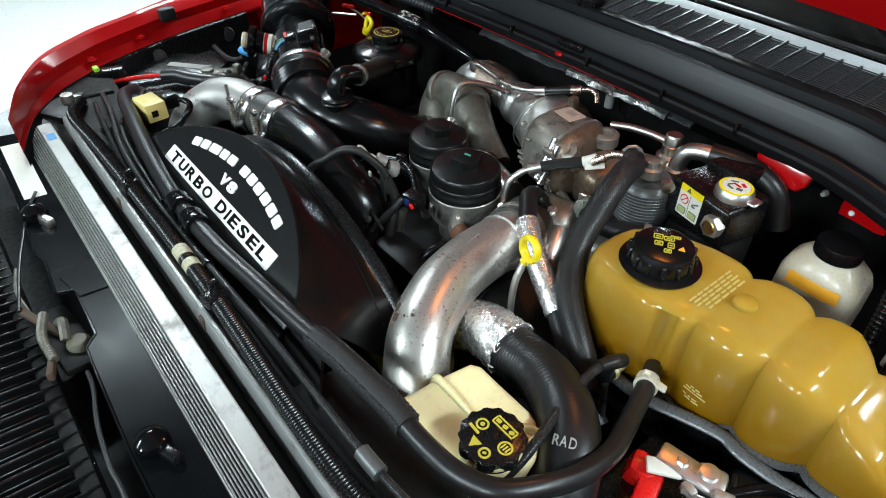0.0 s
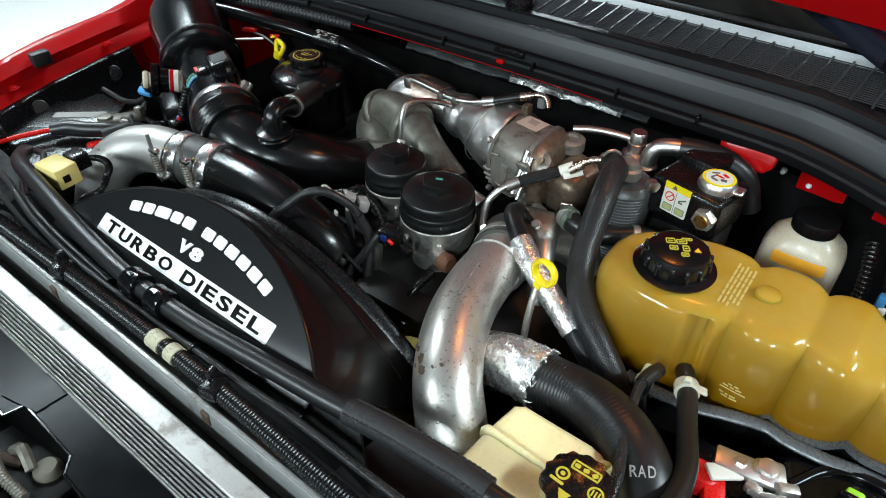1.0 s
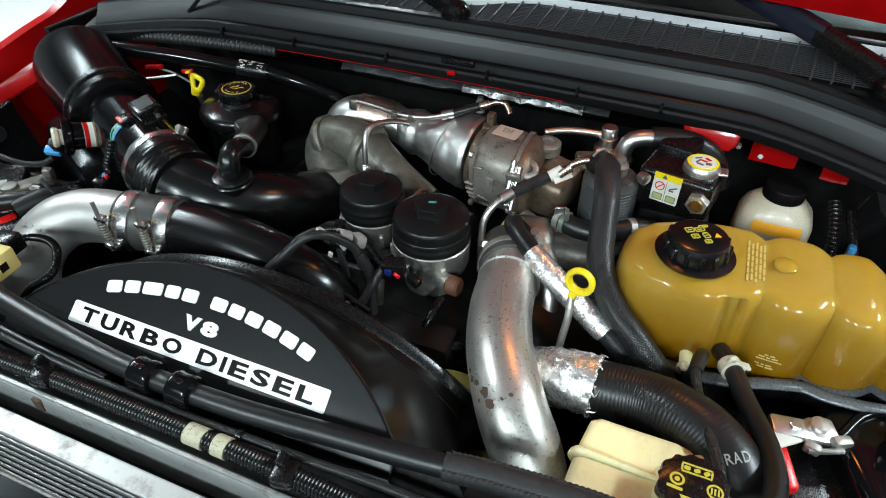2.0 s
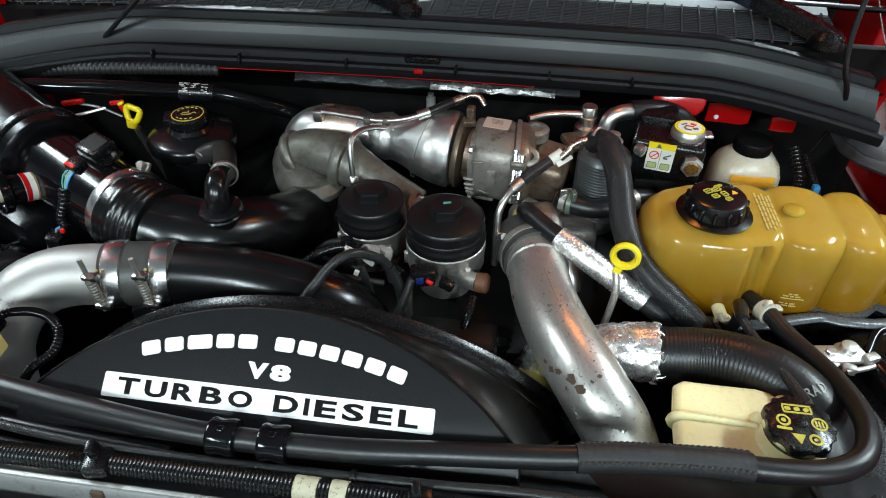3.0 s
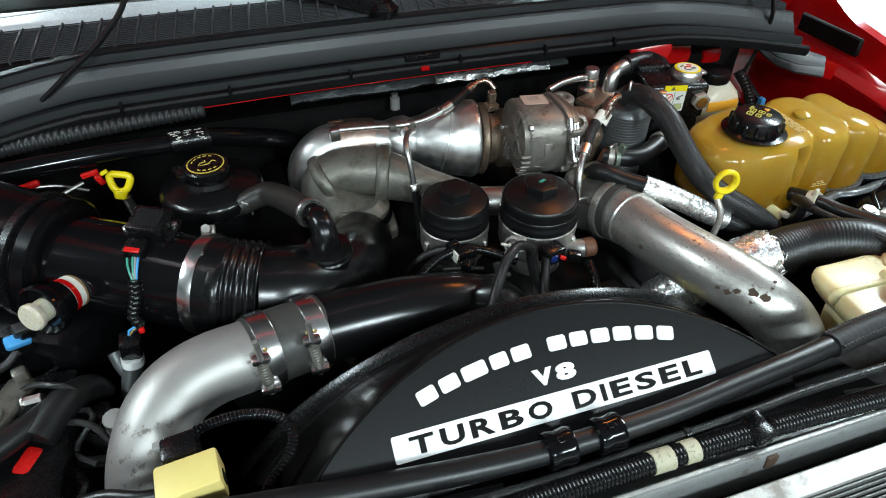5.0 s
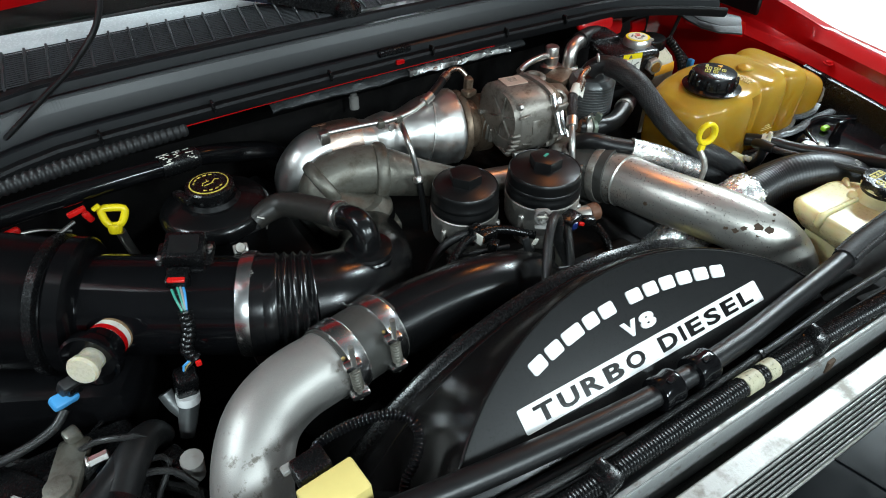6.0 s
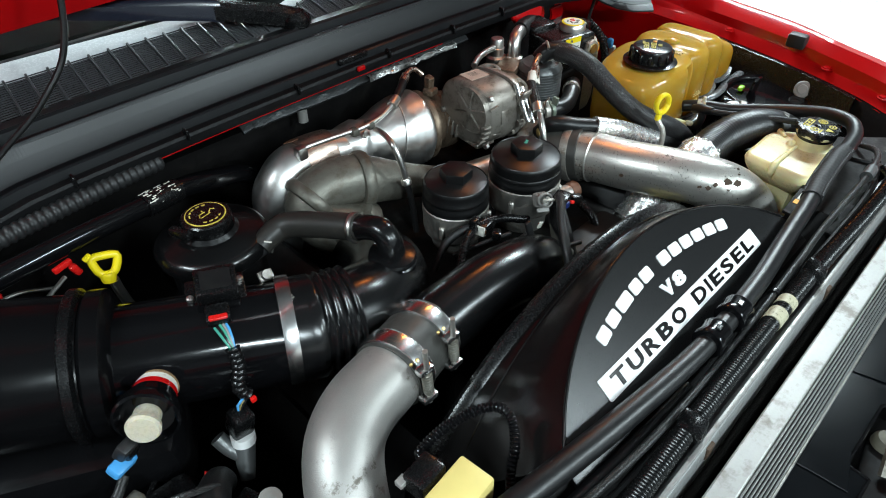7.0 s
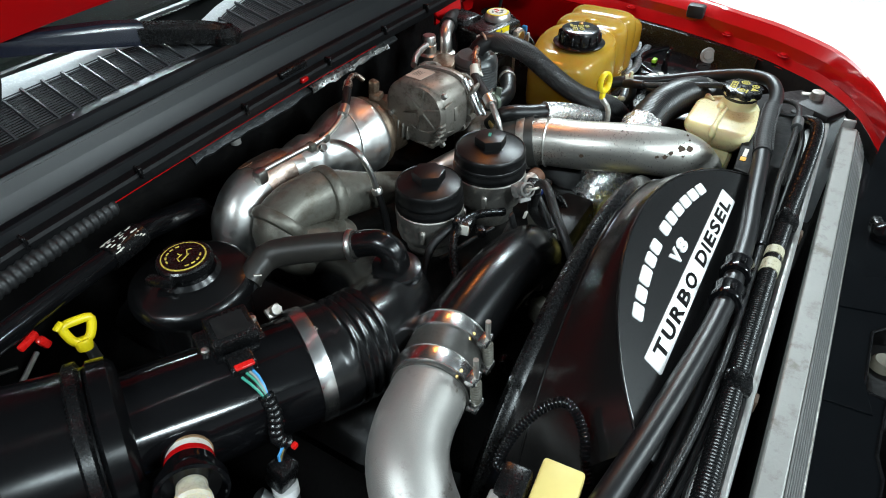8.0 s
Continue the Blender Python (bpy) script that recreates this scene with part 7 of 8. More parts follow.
part("green_clamp", lathe([(0.0142, -0.004), (0.0158, -0.003), (0.0158, 0.003), (0.0142, 0.004)], axis((0.160, 0.078, 1.112), (0.2, 0.066, 1.112)), 24), M_PATINA, eb, "greenish spring clamp")
part("clamp_ear", rbox((0.006, 0.010, 0.016), pose(0.162, 0.070, 1.130, 10, 0, 20), 0.001, 1), M_PATINA, eb)
for x, y, z in ((0.105, 0.04, 1.105), (0.128, 0.045, 1.108), (0.115, 0.033, 1.08)):
    bolt((x, y, z), (x, y - 0.2, z + 0.3), 0.006, 0.006, eb)

oh = thing("overflow_hose", (0.36, -0.12, 0.95), "thin woven overflow hose with a black elbow", "hose")
part("spigot", lathe([(0.0, 0), (0.0075, 0), (0.0075, 0.020), (0.010, 0.021), (0.010, 0.026), (0, 0.026)], axis((0.340, -0.056, 1.072), (0.342, -0.09, 1.072)), 16), M_CREAM, oh, "ivory spigot")
part("elbow", tube([(0.352, -0.080, 1.101), (0.350, -0.092, 1.1055), (0.3475, -0.104, 1.108), (0.3465, -0.114, 1.110)], [0.0075, 0.0082, 0.0075, 0.0066], 16, 0.003), M_RUBBER, oh)
part("side_elbow", tube([(0.343, -0.080, 1.072), (0.345, -0.092, 1.074), (0.347, -0.098, 1.086), (0.348, -0.098, 1.102)], 0.0066, 14, 0.004), M_RUBBER, oh)
part("clip", rbox((0.010, 0.012, 0.008), pose(0.339, -0.084, 1.080, 0, 20, 20), 0.002, 1), M_BOTTLE, oh, "white plastic clip")
part("hose", tube([(0.3468, -0.108, 1.109), (0.3468, -0.122, 1.1105), (0.351, -0.148, 1.115), (0.357, -0.175, 1.119), (0.369, -0.216, 1.1238), (0.3750, -0.237, 1.125), (0.378, -0.262, 1.118), (0.374, -0.29, 1.098)], 0.0050, 14), M_WEAVE, oh)
part("drop_hose", tube([(0.347, -0.097, 1.076), (0.352, -0.101, 1.06), (0.358, -0.105, 1.03)], 0.0042, 10), M_WEAVE, oh)

# ---- steering fluid tank ----
ms = thing("steering_fluid_tank", (0.31, -0.25, 1.0), "cream plastic fluid tank with black star cap", "fluid tank")
TANK_OUT = [(0.250, -0.296), (0.253, -0.250), (0.259, -0.212), (0.268, -0.206), (0.340, -0.206), (0.352, -0.209), (0.372, -0.226), (0.378, -0.236), (0.388, -0.268), (0.385, -0.284), (0.374, -0.298), (0.360, -0.303), (0.300, -0.309), (0.262, -0.307)]
TANK_MID = Vector((0.322, -0.256, 0))


def tank_ring(z, inset):
    """The tank's outline at a height, drawn in towards its middle."""
    out = []
    for p, q in zip(TANK_OUT, TANK_OUT[1:] + TANK_OUT[:1]):
        for f in (0.0, 0.5):
            v = Vector((p[0] + (q[0] - p[0]) * f, p[1] + (q[1] - p[1]) * f, z))
            d = Vector((v.x - TANK_MID.x, v.y - TANK_MID.y, 0))
            out.append(v - d.normalized() * min(inset, d.length * 0.8))
    return out


part("upper_shell", loft([tank_ring(z, i) for z, i in ((1.062, 0.034), (1.066, 0.024), (1.078, 0.013), (1.092, 0.003), (1.100, 0.0), (1.1055, 0.0012), (1.1085, 0.0045), (1.1095, 0.010))]), M_CREAM, ms, sharp=50)
part("lower_shell", loft([tank_ring(z, i) for z, i in ((1.000, 0.036), (1.050, 0.030), (1.064, 0.029))]), M_CREAM, ms, sharp=50)
part("moulded_ridge", tube([(0.284, -0.2530, 1.064), (0.272, -0.2528, 1.074), (0.259, -0.2526, 1.090), (0.2530, -0.2525, 1.100), (0.2560, -0.2525, 1.1085), (0.266, -0.2528, 1.1105), (0.30, -0.2540, 1.1105), (0.328, -0.2550, 1.1105)], [0.0022, 0.0026, 0.0034, 0.0060, 0.0056, 0.0040, 0.0034, 0.0030], 12, 0.004), M_CREAM, ms)
part("back_ridge", tube([(0.346, -0.232, 1.1092), (0.356, -0.222, 1.1100), (0.362, -0.2185, 1.1060), (0.358, -0.2200, 1.085), (0.350, -0.2260, 1.066)], [0.0030, 0.0045, 0.0045, 0.003, 0.002], 12, 0.004), M_CREAM, ms)
part("moulded_nub", lathe([(0.0, 0), (0.0075, 0), (0.006, 0.005), (0.003, 0.008), (0, 0.0085)], at(0.331, -0.2465, 1.1085), 18), M_CREAM, ms)
part("neck", lathe([(0.031, 0), (0.028, 0.003), (0.026, 0.006), (0.0255, 0.020), (0.028, 0.021), (0.028, 0.024), (0.024, 0.025)], at(0.3530, -0.2690, 1.1075), 32), M_CREAM, ms)
CAP_AT = pose(0.3530, -0.2690, 1.1300)
star = []
for k in range(56):
    a = 2 * math.pi * k / 56
    rr = 0.0290 + 0.0022 * math.cos(7 * a + 0.6)
    star.append((rr * math.cos(a), rr * math.sin(a)))
cap = part("star_cap", prism(star, 0.0105, CAP_AT, 0.003, 2), M_BLACK, ms, "black star-shaped cap with yellow symbols")
part("cap_skirt", lathe([(0.024, -0.008), (0.0262, -0.007), (0.0262, 0.002)], CAP_AT, 36), M_BLACK, cap)


def symbol(o, x, y, turn=0):
    part("cap_symbol", prism(o, 0.0009, pose(x, y, 1.1400, 0, 0, turn)), M_ICON, cap, "yellow printed symbol")


def hoop(r, w, x, y):
    part("cap_symbol", lathe([(r - w / 2, 0), (r - w / 2, 0.0009), (r + w / 2, 0.0009), (r + w / 2, 0)], at(x, y, 1.1400), 20), M_ICON, cap, "yellow printed ring")


hoop(0.0052, 0.0020, 0.3387, -0.2679)
symbol(ring(0.0022, (0, 0), 10), 0.3387, -0.2679)
symbol(rrect(0.013, 0.0028, 0.0006, 1), 0.3375, -0.2765, -4)
for y in (-0.2505, -0.2585):
    symbol(rrect(0.0250, 0.0017, 0.0006, 1), 0.3535, y)
for x in (0.3414, 0.3656):
    symbol(rrect(0.0017, 0.0068, 0.0006, 1), x, -0.2545)
for k in range(3):
    symbol(rrect(0.0052, 0.0040, 0.0012, 2), 0.3455 + 0.0080 * k, -0.2545, 20 * k)
symbol([(-0.0060, -0.0045), (0.0060, -0.0045), (0.0, 0.0058)], 0.3488, -0.2845, -62)
hoop(0.0046, 0.0020, 0.3612, -0.2858)
symbol(rrect(0.0035, 0.0025, 0.0006, 1), 0.3612, -0.2858, 30)
hoop(0.0060, 0.0018, 0.3690, -0.2690)
for dx in (-0.0028, 0.0, 0.0028):
    symbol(rrect(0.0015, 0.0064, 0.0004, 1), 0.3690 + dx, -0.2690, 0)
part("cap_hub", lathe([(0.0, 0), (0.006, 0), (0.005, 0.002), (0, 0.0025)], CAP_AT @ at(0, 0, 0.0105), 16), M_BLACK, cap)

# ---- battery terminal and battery ----
bt = thing("battery", (0.47, -0.15, 0.85), "black battery with metal terminal clamp and red cover", "battery", "batteries")
part("case", rbox((0.19, 0.25, 0.18), at(0.50, -0.20, 0.945), 0.01), M_BLACK, bt)
part("terminal_clamp", join(rbox((0.062, 0.026, 0.010), pose(0.462, -0.108, 1.062, 0, 4, 12), 0.004), rbox((0.03, 0.03, 0.018), pose(0.482, -0.100, 1.058, 0, 0, 20), 0.006), lathe([(0.0, 0), (0.010, 0), (0.009, 0.02), (0, 0.021)], at(0.478, -0.100, 1.052), 20)), M_ALU, bt, "bright lead terminal clamp")
bolt((0.455, -0.110, 1.066), (0.455, -0.110, 2), 0.006, 0.006, bt)
part("clamp_jaw", rbox((0.020, 0.012, 0.014), pose(0.500, -0.109, 1.062, 0, 6, 28), 0.003), M_ALUD, bt, "stained clamp jaw")
part("clamp_jaw", rbox((0.016, 0.010, 0.012), pose(0.474, -0.123, 1.058, 0, 0, -14), 0.003), M_ALUD, bt, "stained clamp jaw")
part("pinch_bolt", tube([(0.470, -0.128, 1.058), (0.486, -0.124, 1.060), (0.502, -0.118, 1.062)], 0.0032, 8), M_STEEL, bt)
part("cable_lug", rbox((0.034, 0.018, 0.005), pose(0.446, -0.126, 1.064, 0, 8, 42), 0.002), M_LABEL, bt, "pale corroded cable lug")
part("red_cover", join(rbox((0.035, 0.03, 0.03), pose(0.432, -0.132, 1.045, 0, 10, 20), 0.008), rbox((0.022, 0.05, 0.02), pose(0.448, -0.15, 1.045, 10, 0, 20), 0.006)), M_REDP, bt, "red plastic terminal cover")
part("writing_bars", join(*[prism(rrect(0.012, 0.006, 0.001), 0.0006, pose(0.535 + 0.008 * k, -0.115 - 0.010 * k, 1.0352, 0, 0, 30)) for k in range(3)]), M_LABEL, bt)
bl = thing("battery", (-0.64, -0.2, 0.85), "black battery with dull terminal clamp and red cover", "battery", "batteries")
part("case", rbox((0.22, 0.28, 0.18), at(-0.68, -0.19, 0.972), 0.012), M_BLACK, bl)
part("lid", rbox((0.20, 0.10, 0.012), pose(-0.735, -0.15, 1.066, 0, 0, 40), 0.004), M_BLACK, bl)
part("terminal_clamp", join(rbox((0.030, 0.070, 0.012), pose(-0.630, -0.100, 1.074, -6, 0, -18), 0.005), lathe([(0.0, 0), (0.013, 0), (0.012, 0.02), (0.008, 0.021), (0, 0.021)], at(-0.638, -0.122, 1.066), 20), rbox((0.014, 0.014, 0.02), pose(-0.62, -0.068, 1.078, 0, 0, 20), 0.003)), M_CAST, bl, "dull lead terminal clamp")
part("clamp_base", rbox((0.05, 0.06, 0.03), at(-0.635, -0.115, 1.052), 0.008), M_MATTE, bl)
bolt((-0.612, -0.105, 1.078), (-0.5, -0.11, 1.09), 0.005, 0.018, bl)
part("red_cover", rbox((0.018, 0.03, 0.014), pose(-0.606, -0.165, 1.058, 0, 10, -25), 0.005), M_REDP, bl, "red terminal cover")
part("black_boot", tube([(-0.596, -0.150, 1.07), (-0.575, -0.115, 1.075), (-0.558, -0.09, 1.062), (-0.55, -0.08, 1.04)], [0.016, 0.017, 0.014, 0.012], 16), M_MATTE, bl)
part("red_ring", tube([(-0.566, -0.080, 1.055), (-0.560, -0.074, 1.060), (-0.553, -0.080, 1.057)], 0.004, 8), M_REDP, bl)
part("woven_lead", tube([(-0.616, -0.086, 1.077), (-0.600, -0.094, 1.088), (-0.582, -0.104, 1.092), (-0.566, -0.109, 1.088), (-0.556, -0.11, 1.07)], 0.0032, 8), M_WEAVE, bl)
part("red_cable", tube([(-0.725, -0.32, 1.07), (-0.702, -0.271, 1.08), (-0.687, -0.232, 1.082), (-0.668, -0.192, 1.082)], 0.0042, 12), M_REDP, bl, "red cable")
part("black_cable", tube([(-0.672, -0.20, 1.081), (-0.655, -0.178, 1.082), (-0.631, -0.162, 1.080), (-0.597, -0.132, 1.078), (-0.574, -0.100, 1.070), (-0.560, -0.08, 1.04)], [0.010, 0.0135, 0.0135, 0.012, 0.010, 0.008], 14), M_RUBBER, bl)
part("spec_plate", prism(rrect(0.09, 0.018, 0.002), 0.0008, pose(-0.704, -0.135, 1.0725, 0, 0, 40)), M_PALE, bl)
part("vent_plug", lathe([(0.0, 0), (0.011, 0), (0.011, 0.03), (0, 0.032)], axis((-0.535, -0.132, 1.03), (-0.53, -0.14, 1.08)), 14), M_PALE, bl)

# ---- relay box and looms ----
rb = thing("relay", (-0.47, -0.27, 1.05), "pale yellow relay block with black plug and loom", "relay")
RBM = pose(-0.442, -0.287, 1.134, 0, -2, 5)
part("block", rbox((0.050, 0.034, 0.030), RBM, 0.003), M_YBOX, rb)
# thin dark slab on the face in place of a shaded recess
part("slot", rbox((0.002, 0.010, 0.010), RBM @ at(0.0250, -0.004, -0.001), 0), M_DARK, rb)
part("plug", rbox((0.030, 0.024, 0.024), RBM @ at(-0.004, 0.032, 0.002), 0.004), M_BLACK, rb, "black plug")
part("side_lead", tube([RBM @ Vector((-0.024, 0.0, 0.002)), (-0.482, -0.287, 1.136), (-0.51, -0.275, 1.132), (-0.55, -0.27, 1.12)], 0.0050, 10), M_RUBBER, rb, "black lead")
part("plug_clip", rbox((0.010, 0.008, 0.006), RBM @ at(-0.020, 0.042, 0.006), 0.001, 1), M_PALE, rb)
part("loom", tube([RBM @ Vector((0.006, 0.040, 0.004)), (-0.4336, -0.2353, 1.134), (-0.405, -0.2365, 1.140), (-0.378, -0.246, 1.145), (-0.3625, -0.2575, 1.1455), (-0.3575, -0.267, 1.1385), (-0.3612, -0.277, 1.1295), (-0.3727, -0.2876, 1.1225), (-0.3827, -0.2925, 1.1150), (-0.394, -0.302, 1.098)], 0.0042, 12, step=0.0009, rib=0.0009, pitch=0.0036), M_GLOSS, rb, "black corrugated split loom")

mh = thing("front_hose", (-0.1, -0.35, 1.05), "black hose with double coupler, from radiator top to the tank", "hose")
part("hose", tube([(-0.60, -0.27, 1.10), (-0.52, -0.305, 1.128), (-0.42, -0.322, 1.137), (-0.30, -0.339, 1.138), (-0.17, -0.351, 1.138), (-0.05, -0.350, 1.138), (0.05, -0.341, 1.138), (0.13, -0.334, 1.139), (0.20, -0.326, 1.140), (0.27, -0.321, 1.140), (0.32, -0.321, 1.140), (0.362, -0.316, 1.140), (0.394, -0.300, 1.141), (0.412, -0.267, 1.136), (0.4205, -0.226, 1.123), (0.418, -0.182, 1.110), (0.408, -0.148, 1.102), (0.397, -0.116, 1.096), (0.388, -0.090, 1.095), (0.379, -0.068, 1.092), (0.372, -0.052, 1.088)],
     [0.0115, 0.0115, 0.0115, 0.0115, 0.0105, 0.0105, 0.0105, 0.0105, 0.0108, 0.0108, 0.0105, 0.0105, 0.0102, 0.0100, 0.0100, 0.0100, 0.0100, 0.0100, 0.0100, 0.0100, 0.0096], 18), M_RUBBER, mh)
part("taped_sleeve", tube([(0.155, -0.3315, 1.1395), (0.20, -0.326, 1.140), (0.27, -0.321, 1.140), (0.30, -0.321, 1.140)], 0.0124, 18, rib=0.00010, pitch=0.0075), M_FABRIC, mh, "grey-black fabric sleeve")
for dy, dz in ((0.0118, 0.0045), (-0.0100, 0.0080)):
    part("stitched_edge", tube([(0.157, -0.3315 + dy, 1.1395 + dz), (0.20, -0.326 + dy, 1.140 + dz), (0.27, -0.321 + dy, 1.140 + dz), (0.30, -0.321 + dy, 1.140 + dz)], 0.0016, 6, step=0.0015, rib=0.0006, pitch=0.0050), M_FABRIC, mh)
part("clip", lathe([(0.0102, -0.007), (0.0125, -0.0065), (0.0125, 0.0065), (0.0102, 0.007)], axis((0.3835, -0.080, 1.0935), (0.372, -0.052, 1.088)), 20), M_BOTTLE, mh, "white plastic clip")
part("clip_ear", rbox((0.018, 0.010, 0.004), pose(0.394, -0.076, 1.098, 0, 20, 20), 0.0015, 1), M_BOTTLE, mh, "white clip ear")
part("clip_ear", rbox((0.008, 0.006, 0.012), pose(0.381, -0.082, 1.107, 10, 10, 20), 0.0015, 1), M_BOTTLE, mh, "white clip ear")
for x in (-0.148, -0.102):
    part("coupler", lathe([(0.011, -0.013), (0.0155, -0.012), (0.0165, -0.009), (0.0150, -0.002), (0.0165, 0.008), (0.0155, 0.012), (0.011, 0.013)], axis((x, -0.3515, 1.138), (x + 0.1, -0.3505, 1.138)), 26), M_GLOSS, mh, "black quick coupler")
    part("coupler_lug", rbox((0.008, 0.006, 0.004), at(x, -0.354, 1.1535), 0.001, 1), M_GLOSS, mh)

wl = thing("wiring_loom", (-0.1, -0.385, 1.06), "black corrugated loom with cream labels across the radiator", "wiring loom")
part("conduit", tube([(-0.60, -0.36, 1.105), (-0.52, -0.388, 1.120), (-0.40, -0.386, 1.124), (-0.25, -0.383, 1.125), (-0.06, -0.382, 1.126), (0.06, -0.384, 1.126), (0.20, -0.389, 1.124), (0.31, -0.388, 1.120), (0.37, -0.37, 1.10)], 0.0088, 14, rib=0.0009, pitch=0.0036), M_BLACK, wl)
for x, w in ((-0.066, 0.020), (-0.038, 0.014)):
    part("label_band", tube([(x - w / 2, -0.3822, 1.126), (x, -0.3822, 1.126), (x + w / 2, -0.3824, 1.126)], 0.0102, 18), M_CREAMTAG, wl, "cream printed label")
for x in (-0.249, 0.030):
    part("clip", rbox((0.022, 0.024, 0.016), pose(x, -0.385, 1.129, 0, 0, 10), 0.004), M_BLACK, wl)
    part("clip_wing", rbox((0.008, 0.012, 0.018), pose(x - 0.004, -0.380, 1.140, 12, 0, 10), 0.002), M_BLACK, wl)
cb = thing("wiring_loom", (-0.1, -0.367, 1.06), "thin black woven loom beside the front hose", "wiring loom")
part("conduit", tube([(-0.62, -0.32, 1.10), (-0.50, -0.335, 1.123), (-0.38, -0.357, 1.126), (-0.25, -0.368, 1.126), (-0.10, -0.368, 1.126), (0.04, -0.365, 1.127), (0.12, -0.362, 1.127), (0.29, -0.361, 1.124), (0.375, -0.350, 1.12), (0.42, -0.31, 1.10)], 0.0042, 10), M_WEAVE, cb)
part("tie", lathe([(0.004, -0.003), (0.0062, -0.0025), (0.0062, 0.0025), (0.004, 0.003)], axis((-0.03, -0.3665, 1.1265), (0.05, -0.365, 1.127)), 14), M_BLACK, cb)
part("tape_wrap", tube([(0.286, -0.3612, 1.1242), (0.30, -0.3610, 1.1238), (0.314, -0.3602, 1.1232)], 0.0080, 14), M_CANISTER, cb, "grey tape wrap")
cc = thing("bonnet_cable", (-0.1, -0.372, 1.06), "thin black cable across the radiator", "cable")
part("cable", tube([(-0.60, -0.34, 1.095), (-0.48, -0.355, 1.114), (-0.30, -0.372, 1.116), (0.0, -0.373, 1.116), (0.25, -0.375, 1.114), (0.38, -0.36, 1.10)], 0.0035, 8), M_RUBBER, cc)
part("conduit", tube([(-0.58, -0.29, 1.08), (-0.46, -0.333, 1.110), (-0.36, -0.35, 1.115), (-0.2, -0.36, 1.115)], 0.006, 10), M_RUBBER, cc)

# looms and plugs among the filters
vl = thing("valley_loom", (-0.1, -0.09, 1.0), "woven harness with plugs in front of the filters", "wiring loom")
part("woven_branch", tube([(-0.142, -0.182, 1.112), (-0.134, -0.168, 1.131), (-0.123, -0.154, 1.142), (-0.113, -0.142, 1.153), (-0.102, -0.132, 1.160), (-0.088, -0.120, 1.160), (-0.072, -0.108, 1.148), (-0.058, -0.098, 1.130), (-0.052, -0.094, 1.10)], 0.0056, 14), M_WEAVE, vl)
part("branch", tube([(-0.20, -0.06, 1.06), (-0.165, -0.035, 1.078), (-0.13, -0.022, 1.084), (-0.09, -0.028, 1.082), (-0.05, -0.05, 1.07)], 0.006, 10), M_BLACK, vl)
part("grey_plug", join(lathe([(0.0, 0), (0.0095, 0), (0.010, 0.014), (0.0075, 0.016), (0.007, 0.012), (0, 0.012)], axis((-0.074, -0.086, 1.134), (-0.105, -0.126, 1.165)), 20), rbox((0.020, 0.016, 0.018), pose(-0.066, -0.078, 1.126, -20, 0, -30), 0.004), rbox((0.016, 0.004, 0.006), pose(-0.080, -0.092, 1.124, -40, 0, -35), 0.001, 1)), M_PALE, vl, "grey plug socket")
part("plug_pins", join(*[lathe([(0.0, 0), (0.0016, 0), (0.0016, 0.006), (0, 0.0065)], axis(Vector((-0.082 + dx, -0.096, 1.142 + dz)), Vector((-0.113 + dx, -0.136, 1.173 + dz))), 8) for dx, dz in ((-0.003, 0.002), (0.003, 0.002), (0, -0.003))]), M_LABEL, vl)
part("red_clip", rbox((0.009, 0.004, 0.005), pose(-0.008, -0.090, 1.098, 0, 30, 0), 0.001, 1), M_REDP, vl)
part("blue_plug", rbox((0.010, 0.008, 0.010), pose(-0.020, -0.088, 1.099, 0, 0, 0), 0.002), mat("dark_blue_plastic", (0.008, 0.02, 0.11), 0.3), vl)
part("black_plug", rbox((0.03, 0.022, 0.022), pose(-0.018, -0.078, 1.098, 0, 0, 15), 0.004), M_BLACK, vl)
part("clip", rbox((0.016, 0.010, 0.012), pose(-0.128, -0.020, 1.092, 0, 0, 15), 0.002), M_BLACK, vl)
part("fuel_plug", rbox((0.030, 0.016, 0.014), pose(-0.113, -0.027, 1.082, 0, 6, 12), 0.003), M_BLACK, vl)
part("plug_lock", rbox((0.009, 0.0165, 0.009), pose(-0.123, -0.0285, 1.0825, 0, 6, 12), 0.001, 1), M_COPPER, vl, "brown plug lock")
part("plug_frame", rbox((0.015, 0.015, 0.0145), pose(-0.122, -0.028, 1.0815, 0, 6, 12), 0.001, 1), M_LABEL, vl, "pale plug frame")
part("loom_end", tube([(-0.195, -0.010, 1.040), (-0.182, -0.005, 1.0515), (-0.162, -0.001, 1.066), (-0.142, -0.010, 1.080), (-0.120, -0.020, 1.086)], [0.0035, 0.005, 0.006, 0.0055, 0.005], 12), M_FLAP, vl)
part("hold_lever", rbox((0.010, 0.005, 0.044), pose(-0.088, -0.083, 1.084, -8, -14, 0), 0.002), M_FLAP, vl, "grey bent lever")
part("white_ring", tube([(-0.092, -0.104, 1.150), (-0.100, -0.106, 1.156), (-0.098, -0.114, 1.160), (-0.090, -0.113, 1.155)], 0.0016, 8, 0.003), M_LABEL, vl, "pale wire clip")
part("bracket", rbox((0.012, 0.014, 0.045), pose(-0.036, -0.090, 1.055, -14, 0, 0), 0.004), M_CAST, vl, "dull metal bracket")
part("branch", tube([(-0.056, -0.097, 1.125), (-0.045, -0.09, 1.085), (-0.035, -0.11, 1.05), (-0.03, -0.12, 1.02)], 0.007, 10), M_WEAVE, vl)
